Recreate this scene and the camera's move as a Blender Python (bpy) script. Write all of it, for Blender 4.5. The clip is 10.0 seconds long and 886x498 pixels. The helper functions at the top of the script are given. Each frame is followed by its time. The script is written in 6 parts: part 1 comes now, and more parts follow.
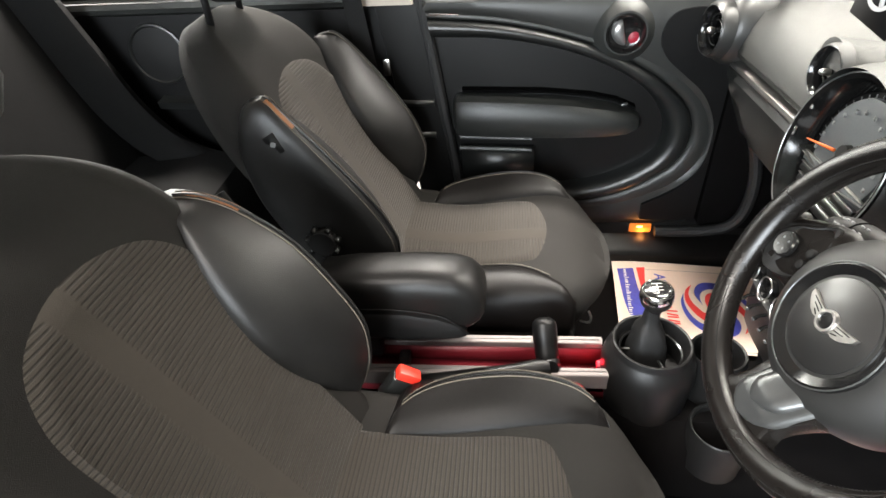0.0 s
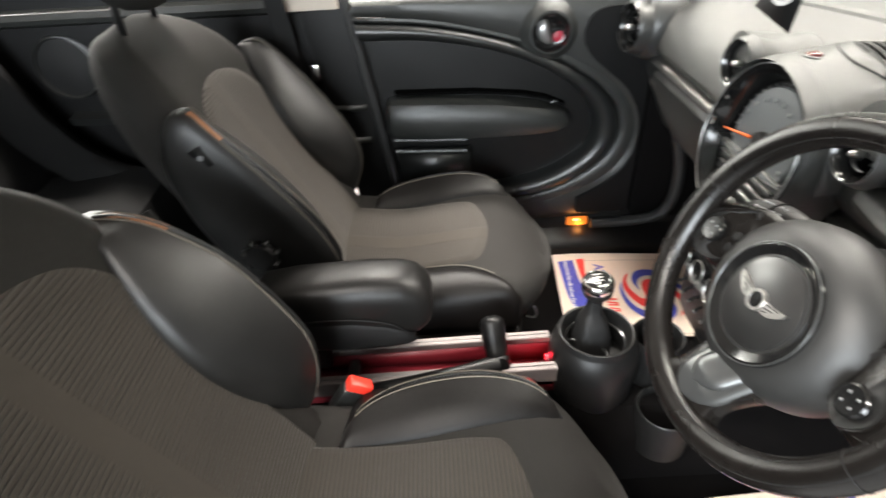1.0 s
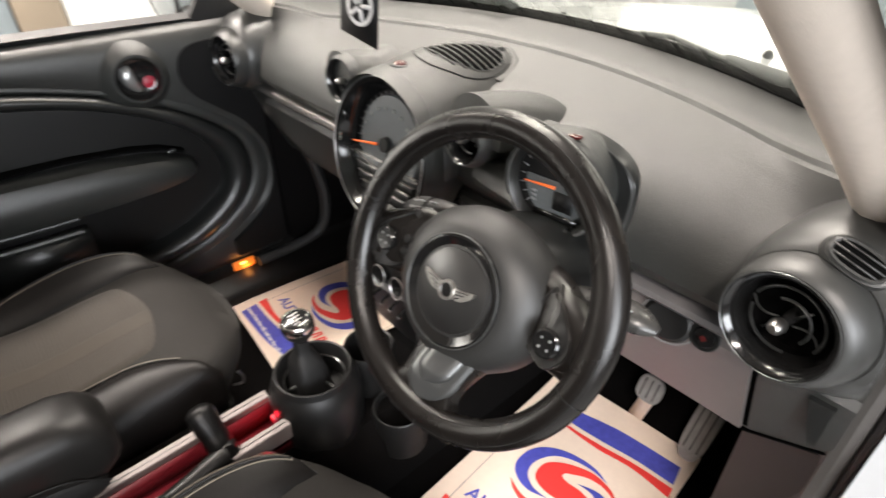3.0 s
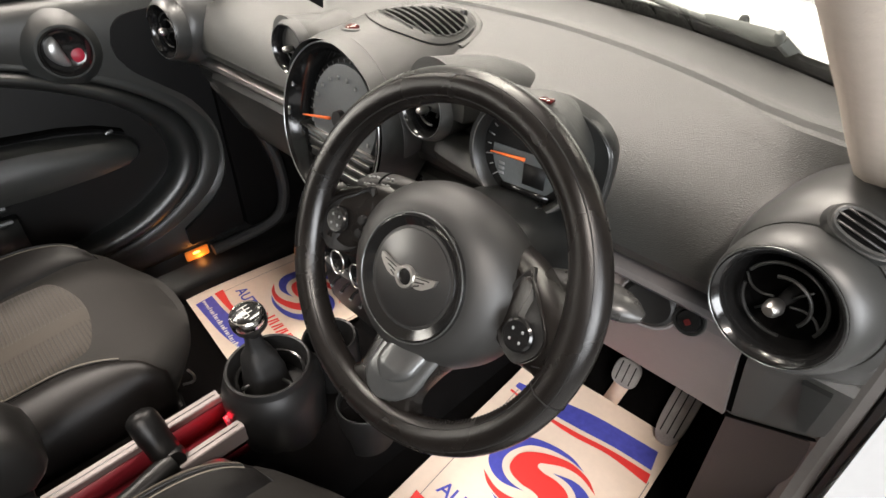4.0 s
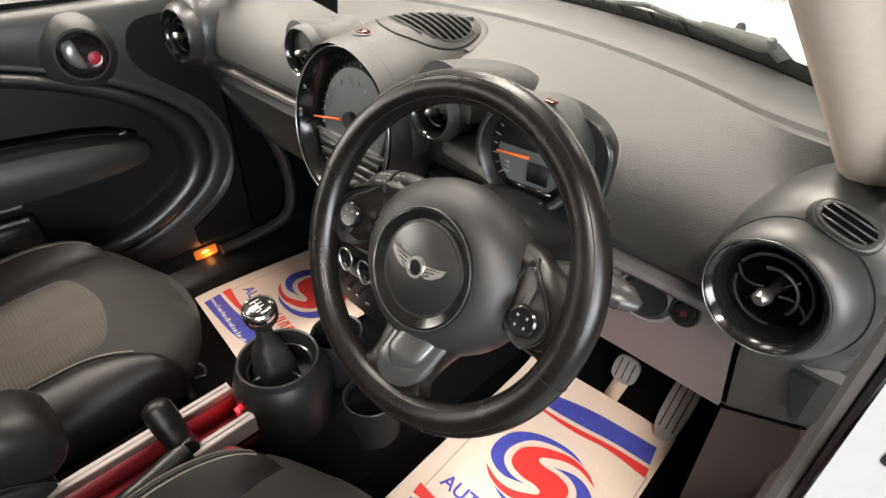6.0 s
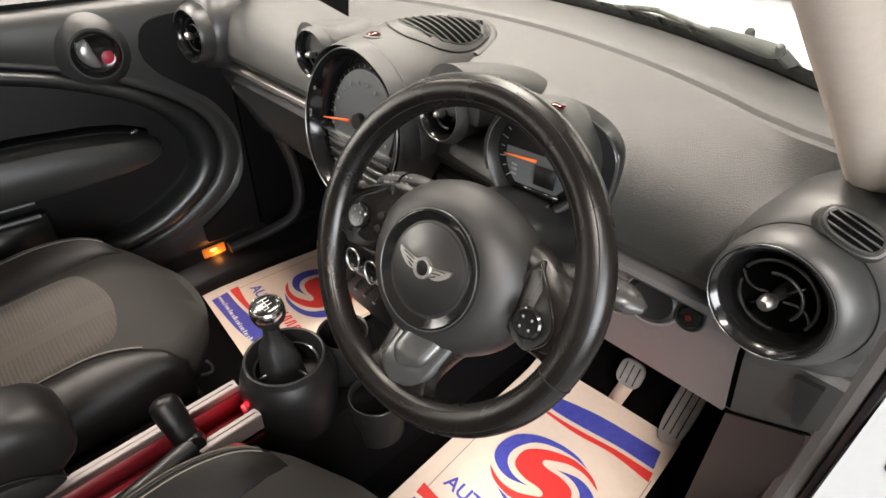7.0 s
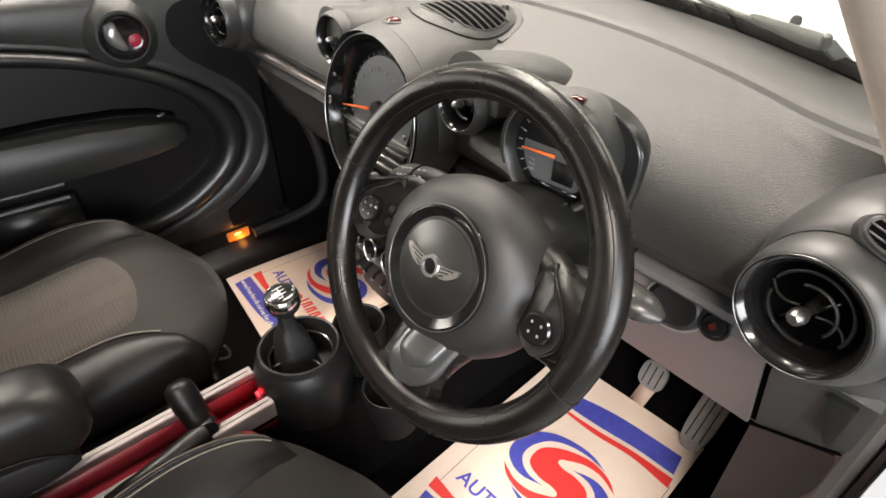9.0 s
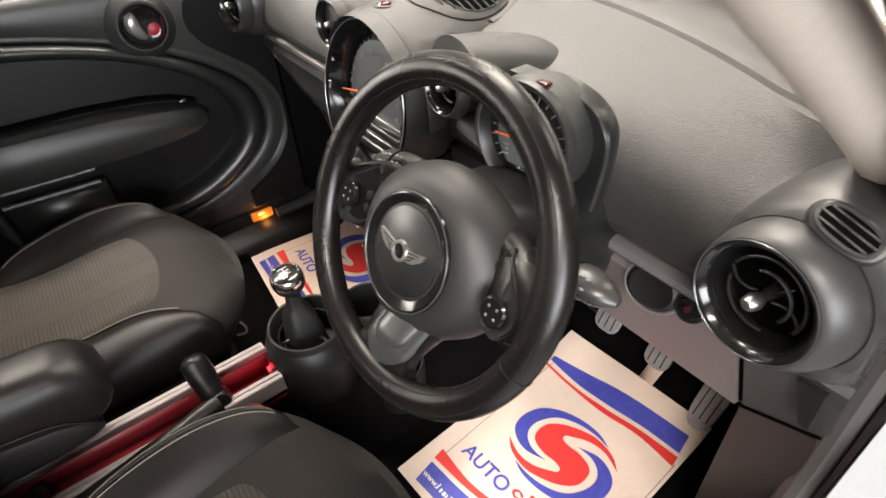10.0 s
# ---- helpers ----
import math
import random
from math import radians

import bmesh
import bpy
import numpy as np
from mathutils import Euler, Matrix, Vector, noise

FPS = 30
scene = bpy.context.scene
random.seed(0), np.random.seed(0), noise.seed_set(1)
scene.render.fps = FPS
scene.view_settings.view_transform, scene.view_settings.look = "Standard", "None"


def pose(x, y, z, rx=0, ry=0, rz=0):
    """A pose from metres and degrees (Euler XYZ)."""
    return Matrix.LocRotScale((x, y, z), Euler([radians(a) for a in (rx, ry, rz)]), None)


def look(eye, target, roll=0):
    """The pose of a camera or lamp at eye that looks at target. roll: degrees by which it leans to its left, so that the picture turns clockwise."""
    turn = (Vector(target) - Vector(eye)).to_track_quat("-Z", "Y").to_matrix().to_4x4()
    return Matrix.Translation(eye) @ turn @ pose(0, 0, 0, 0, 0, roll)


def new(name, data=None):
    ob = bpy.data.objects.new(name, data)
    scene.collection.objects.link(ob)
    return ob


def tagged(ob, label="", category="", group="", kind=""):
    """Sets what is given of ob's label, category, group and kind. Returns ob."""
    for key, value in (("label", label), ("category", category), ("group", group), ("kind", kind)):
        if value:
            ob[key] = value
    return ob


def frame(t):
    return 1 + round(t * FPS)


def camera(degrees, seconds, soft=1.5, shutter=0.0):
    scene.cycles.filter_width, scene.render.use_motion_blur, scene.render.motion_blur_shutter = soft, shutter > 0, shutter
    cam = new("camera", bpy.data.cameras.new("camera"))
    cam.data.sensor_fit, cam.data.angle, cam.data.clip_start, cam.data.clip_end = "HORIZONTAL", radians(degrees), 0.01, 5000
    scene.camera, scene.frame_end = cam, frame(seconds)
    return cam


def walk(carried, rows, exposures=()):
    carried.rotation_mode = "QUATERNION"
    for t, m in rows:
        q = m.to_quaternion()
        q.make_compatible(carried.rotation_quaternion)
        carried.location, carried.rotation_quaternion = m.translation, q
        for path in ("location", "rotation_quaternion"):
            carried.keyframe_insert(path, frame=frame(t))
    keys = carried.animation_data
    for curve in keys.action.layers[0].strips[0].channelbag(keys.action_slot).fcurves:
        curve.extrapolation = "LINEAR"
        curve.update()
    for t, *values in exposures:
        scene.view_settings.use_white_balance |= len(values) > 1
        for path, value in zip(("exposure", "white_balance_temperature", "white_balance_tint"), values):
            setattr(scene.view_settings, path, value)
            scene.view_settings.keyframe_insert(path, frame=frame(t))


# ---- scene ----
cam = camera(77.7, 10.0, shutter=0.8)
PATH = [
    (0, (0.769, -0.303, 1.053), (-0.845, -0.518, -0.109), -3.6),
    (0.5, (0.768, -0.303, 1.054), (-0.849, -0.471, -0.112), -3.6),
    (1, (0.762, -0.305, 1.051), (-0.864, -0.311, -0.113), -3.2),
    (1.5, (0.764, -0.339, 1.053), (-0.846, -0.043, -0.096), -2.2),
    (2, (0.75, -0.374, 1.068), (-0.779, 0.236, -0.067), -2.0),
    (2.5, (0.732, -0.354, 1.079), (-0.66, 0.54, -0.045), -1.8),
    (3, (0.706, -0.305, 1.052), (-0.541, 0.771, -0.082), -0.9),
    (3.2, (0.703, -0.296, 1.040), (-0.504, 0.822, -0.096), -0.4),
    (4.3, (0.667, -0.253, 1.006), (-0.481, 0.875, -0.180), -0.2),
    (4.5, (0.668, -0.256, 1.009), (-0.479, 0.877, -0.174), -0.1),
    (5, (0.678, -0.273, 1.015), (-0.474, 0.861, -0.162), 0.1),
    (5.5, (0.686, -0.282, 1.016), (-0.47, 0.856, -0.155), 0.1),
    (7, (0.693, -0.29, 1.02), (-0.488, 0.831, -0.142), 0.4),
    (7.5, (0.694, -0.283, 1.021), (-0.492, 0.828, -0.146), 0.5),
    (8, (0.692, -0.274, 1.019), (-0.501, 0.821, -0.155), 0.5),
    (8.5, (0.692, -0.265, 1.018), (-0.514, 0.808, -0.164), 0.5),
    (9, (0.688, -0.258, 1.016), (-0.542, 0.762, -0.186), -0.2),
    (9.5, (0.708, -0.234, 1.017), (-0.555, 0.702, -0.219), -1.6),
    (10, (0.739, -0.204, 1.032), (-0.542, 0.66, -0.238), -4.0),
]
walk(cam, [(t, look(eye, target, roll)) for t, eye, target, roll in PATH], exposures=[(0.0, 0.71, 6560, 11), (1.0, 0.60, 6560, 11), (1.6, 0.55, 6600, 12), (2.0, 0.52, 6650, 13), (2.6, 0.38, 6700, 14), (3.1, 0.10, 6780, 15), (4.5, 0.08, 6850, 15), (10.0, 0.08, 6880, 16)])

# ---- world, lights and exposure ----
world = bpy.data.worlds.new("world")
scene.world = world
world.use_nodes = True
world.node_tree.nodes["Background"].inputs[0].default_value = (0.9, 0.95, 1.0, 1)
world.node_tree.nodes["Background"].inputs[1].default_value = 0.25


def area_lamp(name, x, y, z, sx, sy, watts, colour, aim=(0, 0, -1)):
    data = bpy.data.lights.new(name, "AREA")
    data.shape, data.size, data.size_y, data.energy, data.color = "RECTANGLE", sx, sy, watts, colour
    ob = new(name, data)
    ob.matrix_world = look((x, y, z), (x + aim[0], y + aim[1], z + aim[2]))
    return ob


def point_lamp(name, x, y, z, size, watts, colour):
    data = bpy.data.lights.new(name, "POINT")
    data.shadow_soft_size, data.energy, data.color = size, watts, colour
    ob = new(name, data)
    ob.location = (x, y, z)
    return ob


# ceiling strips added out of view, placed to light seats, mats and wheel
for lx, ly, watts in ((-1.6, 2.2, 75), (1.0, 2.0, 22), (-0.45, 0.75, 110), (-1.7, -0.6, 200), (1.7, -1.5, 120), (-1.5, -3.0, 140)):
    area_lamp("added_strip_lamp", lx, ly, 2.60, 0.25, 1.5, watts, (1.0, 0.945, 0.875))
# daylight in the opening of the showroom window
area_lamp("window_daylight", 0.0, 4.90, 1.25, 5.0, 1.9, 75, (1.0, 0.97, 0.92), (0, -1, -0.06))
area_lamp("window_daylight", -2.96, -3.0, 1.25, 3.3, 1.9, 300, (1.0, 0.97, 0.92), (1, 0, -0.06))
area_lamp("window_daylight", 3.46, -1.6, 1.45, 2.2, 1.5, 210, (0.88, 0.95, 1.0), (-1, 0.25, -0.10))
# courtesy lamp in the sill and the red ambient lamp of the centre rail
point_lamp("sill_lamp", -0.688, 0.125, 0.070, 0.014, 0.18, (1.0, 0.36, 0.08))
point_lamp("rail_lamp", 0.0, -0.118, 0.232, 0.006, 0.05, (1.0, 0.02, 0.04))
point_lamp("handle_lamp", -0.672, 0.024, 0.650, 0.004, 0.0022, (1.0, 0.02, 0.03))


# ---- materials ----
def material(name, colour, rough=0.5, metal=0.0, vary=0.15, scale=8.0, bump=0.0, bump_scale=400.0, coat=0.0, spec=0.5, cells=False, spots=0.0):
    """Procedural surface: two scales of variation in colour and roughness, and a fine relief."""
    m = bpy.data.materials.new(name)
    m.use_nodes = True
    n, l = m.node_tree.nodes, m.node_tree.links
    b = n["Principled BSDF"]
    b.inputs["Metallic"].default_value = metal
    b.inputs["Specular IOR Level"].default_value = spec
    b.inputs["Coat Weight"].default_value = coat
    tc = n.new("ShaderNodeTexCoord")
    big, fine = n.new("ShaderNodeTexNoise"), n.new("ShaderNodeTexNoise")
    big.inputs["Scale"].default_value, fine.inputs["Scale"].default_value = scale, scale * 14
    big.inputs["Detail"].default_value, fine.inputs["Detail"].default_value = 4, 3
    l.new(tc.outputs["Object"], big.inputs["Vector"])
    l.new(tc.outputs["Object"], fine.inputs["Vector"])
    add = n.new("ShaderNodeMath")
    add.operation = "ADD"
    l.new(big.outputs[0], add.inputs[0])
    l.new(fine.outputs[0], add.inputs[1])
    ramp = n.new("ShaderNodeMapRange")
    ramp.inputs["From Min"].default_value, ramp.inputs["From Max"].default_value = 0.6, 1.4
    ramp.inputs["To Min"].default_value, ramp.inputs["To Max"].default_value = 1 - vary, 1 + vary
    l.new(add.outputs[0], ramp.inputs["Value"])
    mul = n.new("ShaderNodeVectorMath")
    mul.operation = "SCALE"
    mul.inputs[0].default_value = colour
    l.new(ramp.outputs[0], mul.inputs["Scale"])
    out = mul.outputs[0]
    if spots:
        dust = n.new("ShaderNodeTexVoronoi")
        dust.inputs["Scale"].default_value = 55
        l.new(tc.outputs["Object"], dust.inputs["Vector"])
        cut = n.new("ShaderNodeMapRange")
        cut.inputs["From Min"].default_value, cut.inputs["From Max"].default_value = 0.03, 0.05
        cut.inputs["To Min"].default_value, cut.inputs["To Max"].default_value = spots, 0.0
        l.new(dust.outputs["Distance"], cut.inputs["Value"])
        mix = n.new("ShaderNodeMix")
        mix.data_type = "RGBA"
        l.new(cut.outputs[0], mix.inputs["Factor"])
        l.new(out, mix.inputs["A"])
        mix.inputs["B"].default_value = (0.3, 0.29, 0.26, 1)
        out = mix.outputs["Result"]
    l.new(out, b.inputs["Base Color"])
    rr = n.new("ShaderNodeMapRange")
    rr.inputs["From Min"].default_value, rr.inputs["From Max"].default_value = 0.3, 0.7
    rr.inputs["To Min"].default_value, rr.inputs["To Max"].default_value = max(0.02, rough - 0.3 * vary), min(1, rough + 0.3 * vary)
    l.new(big.outputs[0], rr.inputs["Value"])
    l.new(rr.outputs[0], b.inputs["Roughness"])
    if bump:
        if cells:
            tex = n.new("ShaderNodeTexVoronoi")
            height = tex.outputs["Distance"]
        else:
            tex = n.new("ShaderNodeTexNoise")
            tex.inputs["Detail"].default_value = 5
            height = tex.outputs[0]
        tex.inputs["Scale"].default_value = bump_scale
        l.new(tc.outputs["Object"], tex.inputs["Vector"])
        bp = n.new("ShaderNodeBump")
        bp.inputs["Strength"].default_value, bp.inputs["Distance"].default_value = bump, 0.001
        l.new(height, bp.inputs["Height"])
        l.new(bp.outputs[0], b.inputs["Normal"])
    return m


def ribbed(name, colour, dark, along, pitch, stripe_x):
    """Seat cloth: ribs across the seat, with one smooth stripe running along it."""
    m = material(name, colour, 0.9, vary=0.12, scale=12, spec=0.25)
    n, l = m.node_tree.nodes, m.node_tree.links
    b = n["Principled BSDF"]
    b.inputs["Sheen Weight"].default_value = 0.15
    tc = n.new("ShaderNodeTexCoord")
    dot = n.new("ShaderNodeVectorMath")
    dot.operation = "DOT_PRODUCT"
    dot.inputs[1].default_value = along
    l.new(tc.outputs["Object"], dot.inputs[0])
    sine = n.new("ShaderNodeMath")
    sine.operation = "MULTIPLY"
    sine.inputs[1].default_value = 2 * math.pi / pitch
    l.new(dot.outputs["Value"], sine.inputs[0])
    wave = n.new("ShaderNodeMath")
    wave.operation = "SINE"
    l.new(sine.outputs[0], wave.inputs[0])
    sep = n.new("ShaderNodeSeparateXYZ")
    l.new(tc.outputs["Object"], sep.inputs[0])
    off = n.new("ShaderNodeMath")
    off.operation = "SUBTRACT"
    off.inputs[1].default_value = stripe_x
    l.new(sep.outputs[0], off.inputs[0])
    wide = n.new("ShaderNodeMath")
    wide.operation = "ABSOLUTE"
    l.new(off.outputs[0], wide.inputs[0])
    mask = n.new("ShaderNodeMapRange")
    mask.inputs["From Min"].default_value, mask.inputs["From Max"].default_value = 0.018, 0.024
    l.new(wide.outputs[0], mask.inputs["Value"])
    rib = n.new("ShaderNodeMapRange")
    rib.inputs["From Min"].default_value, rib.inputs["From Max"].default_value = -0.9, 0.1
    l.new(wave.outputs[0], rib.inputs["Value"])
    inv = n.new("ShaderNodeMath")
    inv.operation = "SUBTRACT"
    inv.inputs[0].default_value = 1
    l.new(rib.outputs[0], inv.inputs[1])
    fac = n.new("ShaderNodeMath")
    fac.operation = "MULTIPLY"
    l.new(inv.outputs[0], fac.inputs[0])
    l.new(mask.outputs[0], fac.inputs[1])
    old = b.inputs["Base Color"].links[0].from_socket
    mix = n.new("ShaderNodeMix")
    mix.data_type = "RGBA"
    l.new(fac.outputs[0], mix.inputs["Factor"])
    l.new(old, mix.inputs["A"])
    mix.inputs["B"].default_value = (*dark, 1)
    l.new(mix.outputs["Result"], b.inputs["Base Color"])
    bp = n.new("ShaderNodeBump")
    bp.inputs["Strength"].default_value, bp.inputs["Distance"].default_value = 0.8, 0.0012
    bp.invert = True
    l.new(fac.outputs[0], bp.inputs["Height"])
    weave = n.new("ShaderNodeTexNoise")
    weave.inputs["Scale"].default_value = 900
    l.new(tc.outputs["Object"], weave.inputs["Vector"])
    bp2 = n.new("ShaderNodeBump")
    bp2.inputs["Strength"].default_value, bp2.inputs["Distance"].default_value = 0.4, 0.0006
    l.new(weave.outputs[0], bp2.inputs["Height"])
    l.new(bp.outputs[0], bp2.inputs["Normal"])
    l.new(bp2.outputs[0], b.inputs["Normal"])
    return m


def glowing(name, colour, strength):
    m = bpy.data.materials.new(name)
    m.use_nodes = True
    b = m.node_tree.nodes["Principled BSDF"]
    b.inputs["Base Color"].default_value = (*colour, 1)
    b.inputs["Emission Color"].default_value = (*colour, 1)
    b.inputs["Emission Strength"].default_value = strength
    return m


def clear_glass(name, tint=(1, 1, 1), rough=0.0):
    m = bpy.data.materials.new(name)
    m.use_nodes = True
    n, l = m.node_tree.nodes, m.node_tree.links
    n.remove(n["Principled BSDF"])
    mix, see, shine, facing = n.new("ShaderNodeMixShader"), n.new("ShaderNodeBsdfTransparent"), n.new("ShaderNodeBsdfGlossy"), n.new("ShaderNodeLayerWeight")
    see.inputs[0].default_value = (*tint, 1)
    shine.inputs["Roughness"].default_value = rough
    facing.inputs[0].default_value = 0.5
    steep, gloss = n.new("ShaderNodeMath"), n.new("ShaderNodeMapRange")
    steep.operation = "POWER"
    steep.inputs[1].default_value = 5
    gloss.inputs["To Min"].default_value, gloss.inputs["To Max"].default_value = 0.02, 0.5
    l.new(facing.outputs["Facing"], steep.inputs[0])
    l.new(steep.outputs[0], gloss.inputs["Value"])
    l.new(gloss.outputs[0], mix.inputs[0])
    l.new(see.outputs[0], mix.inputs[1])
    l.new(shine.outputs[0], mix.inputs[2])
    l.new(mix.outputs[0], n["Material Output"].inputs[0])
    return m


SIN28, COS28 = math.sin(radians(28)), math.cos(radians(28))
M_DASH = material("dash_grain", (0.0210, 0.0220, 0.0203), 0.41, vary=0.10, scale=5, bump=0.5, bump_scale=1000, cells=True, spots=0.08, spec=0.66)
M_POD = material("satin_vent_plastic", (0.0205, 0.0213, 0.0205), 0.40, vary=0.08, scale=6, bump=0.12, bump_scale=900)
M_PLASTIC = material("dark_plastic", (0.0094, 0.0100, 0.0097), 0.31, vary=0.1, scale=7, bump=0.3, bump_scale=700)
M_KNEE = material("warm_grey_plastic", (0.098, 0.086, 0.082), 0.42, vary=0.08, scale=6, bump=0.3, bump_scale=650)
M_SOFT = material("soft_door_skin", (0.0162, 0.0172, 0.0162), 0.36, vary=0.08, scale=6, bump=0.2, bump_scale=1200, cells=True)
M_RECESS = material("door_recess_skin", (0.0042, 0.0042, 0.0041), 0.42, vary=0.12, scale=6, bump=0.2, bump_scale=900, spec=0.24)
M_SEAL = material("grey_rubber_seal", (0.050, 0.046, 0.043), 0.5, vary=0.12, scale=14, bump=0.1, bump_scale=300)
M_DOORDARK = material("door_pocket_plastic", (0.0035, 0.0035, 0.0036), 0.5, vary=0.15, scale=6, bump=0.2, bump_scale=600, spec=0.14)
M_LEATHER = material("black_leather", (0.0085, 0.0084, 0.0081), 0.40, vary=0.22, scale=9, bump=0.15, bump_scale=850, cells=True, spec=0.48)
M_RIM = material("wheel_leather", (0.0055, 0.0047, 0.0042), 0.27, vary=0.22, scale=12, bump=0.10, bump_scale=1100, cells=True, spec=0.36)
M_CLOTH = material("grey_seat_cloth", (0.0100, 0.0092, 0.0080), 0.85, vary=0.14, scale=10, bump=0.6, bump_scale=900, spec=0.25)
M_RIBBACK = ribbed("ribbed_cloth_back", (0.029, 0.0240, 0.0180), (0.0175, 0.0145, 0.0112), (0, -SIN28, COS28), 0.0068, 0.03)
M_RIBSEAT = ribbed("ribbed_cloth_seat", (0.0255, 0.0212, 0.0158), (0.0125, 0.0103, 0.0079), (0, 1, 0), 0.0068, 0.03)
M_DARKCLOTH = material("black_seat_cloth", (0.005, 0.005, 0.005), 0.85, vary=0.2, scale=10, bump=0.6, bump_scale=900, spec=0.12)
M_THREAD = material("pale_thread", (0.105, 0.092, 0.073), 0.8, vary=0.2)
M_GLOSS = material("gloss_black", (0.006, 0.006, 0.006), 0.15, vary=0.1, scale=20)
M_BLACK = material("matt_black", (0.005, 0.005, 0.005), 0.6, vary=0.2, scale=20, spec=0.25)
M_VOID = material("deep_black", (0.002, 0.002, 0.002), 0.9, vary=0.1, scale=20, spec=0.02)
M_CHROME = material("chrome", (0.80, 0.79, 0.77), 0.14, 1.0, vary=0.06, scale=20)
M_SATIN = material("satin_silver", (0.50, 0.49, 0.47), 0.32, 1.0, vary=0.08, scale=20)
M_ALU = material("aluminium", (0.165, 0.145, 0.140), 0.62, 0.6, vary=0.08, scale=30, bump=0.1, bump_scale=500)
M_STEEL = material("brushed_steel", (0.52, 0.51, 0.49), 0.36, 1.0, vary=0.2, scale=40)
M_GREYTRIM = material("silver_grey_trim", (0.26, 0.26, 0.255), 0.30, 0.7, vary=0.06, scale=12)
M_INLAY = material("dark_satin_inlay", (0.115, 0.119, 0.119), 0.30, 0.75, vary=0.06, scale=12)
M_RED = material("red_plastic", (0.75, 0.035, 0.02), 0.35, vary=0.1, scale=30)
M_DARKRED = material("dark_red_lens", (0.05, 0.008, 0.008), 0.12, vary=0.1, scale=40)
M_REDWALL = material("red_inlay", (0.10, 0.004, 0.009), 0.5, vary=0.15, scale=12)
M_PAPER = material("paper", (0.80, 0.655, 0.54), 0.75, vary=0.05, scale=6, bump=0.3, bump_scale=60)
M_INKRED = material("red_ink", (0.78, 0.045, 0.04), 0.6, vary=0.06, scale=10)
M_INKBLUE = material("blue_ink", (0.065, 0.075, 0.42), 0.6, vary=0.25, scale=6)
M_INKWHITE = material("white_ink", (0.75, 0.72, 0.68), 0.6, vary=0.05)
M_INKGREY = material("grey_ink", (0.25, 0.2, 0.2), 0.6, vary=0.05)
M_BEIGE = material("beige_headliner", (0.43, 0.375, 0.320), 0.85, vary=0.06, scale=8, bump=0.35, bump_scale=700)
M_WHITE = material("white_car_paint", (0.36, 0.367, 0.372), 0.22, vary=0.03, scale=4, coat=0.5)
M_CARPET = material("black_carpet", (0.0036, 0.0033, 0.0033), 0.95, vary=0.4, scale=30, bump=1.0, bump_scale=700, spec=0.03)
M_RUBBER = material("black_rubber", (0.014, 0.014, 0.014), 0.55, vary=0.2, scale=20, bump=0.2, bump_scale=200)
M_DIAL = material("dial_grey", (0.080, 0.089, 0.092), 0.4, vary=0.12, scale=20)
M_ORANGE = material("orange_needle", (0.85, 0.16, 0.03), 0.5, vary=0.05)
# colour of the orange-brown reflection painted on the bolster's top edge
M_TAN = material("tan_glow_edge", (0.24, 0.095, 0.035), 0.45, vary=0.3, scale=30)
M_KICK = material("brown_kick_plastic", (0.013, 0.0108, 0.0096), 0.45, vary=0.12, scale=6, bump=0.3, bump_scale=650)
M_DAYLIGHT = glowing("daylight_backdrop", (1.0, 0.98, 0.94), 1.2)
M_COOLDAY = glowing("cool_daylight_backdrop", (0.80, 0.93, 1.0), 1.6)
M_LAMP = glowing("lamp_lens", (0.75, 0.20, 0.025), 0.55)
M_BULB = glowing("lamp_bulb", (1.0, 0.50, 0.10), 5.0)
M_REDGLOW = glowing("red_lens", (0.17, 0.003, 0.014), 0.35)
M_ARMREST = material("armrest_leather", (0.0055, 0.0053, 0.0050), 0.42, vary=0.2, scale=9, bump=0.12, bump_scale=850, cells=True, spec=0.25)
M_SCREEN = clear_glass("tinted_windscreen_glass", (0.87, 0.895, 0.865))
M_GLASS = clear_glass("window_glass", (0.93, 0.95, 0.94))
M_WALL = material("showroom_wall", (0.66, 0.67, 0.66), 0.8, vary=0.05, scale=2, bump=0.2, bump_scale=80)
M_DIMWALL = material("grey_showroom_wall", (0.15, 0.15, 0.147), 0.8, vary=0.06, scale=2, bump=0.2, bump_scale=80)
M_CONCRETE = material("showroom_floor", (0.28, 0.28, 0.275), 0.35, vary=0.12, scale=3)
M_PANEL = material("grey_panel", (0.16, 0.19, 0.21), 0.5, vary=0.12, scale=3)
M_BOX = material("brown_shelving", (0.15, 0.12, 0.09), 0.8, vary=0.15, scale=6)
M_WIRE = material("pale_wiper_arm", (0.07, 0.073, 0.073), 0.45, vary=0.1, scale=20)
M_CAP = material("satin_black_cap", (0.010, 0.010, 0.0098), 0.34, vary=0.08, scale=20, spec=0.9)
M_CARDPRINT = material("pale_card_print", (0.42, 0.41, 0.40), 0.5, vary=0.15, scale=60)
M_BUCKET = material("console_plastic", (0.0062, 0.0062, 0.0062), 0.42, vary=0.12, scale=10, bump=0.15, bump_scale=800, spec=0.26)
M_DOME = material("airbag_skin", (0.0125, 0.0127, 0.0122), 0.50, vary=0.08, scale=10, bump=0.08, bump_scale=1000, cells=True)
M_SWITCH = material("matt_switch_plastic", (0.0075, 0.0075, 0.0074), 0.45, vary=0.12, scale=20, bump=0.12, bump_scale=900, spec=0.28)
M_SILL = material("dull_sill_plastic", (0.0055, 0.0050, 0.0048), 0.40, vary=0.15, scale=8, bump=0.2, bump_scale=500, spec=0.22)
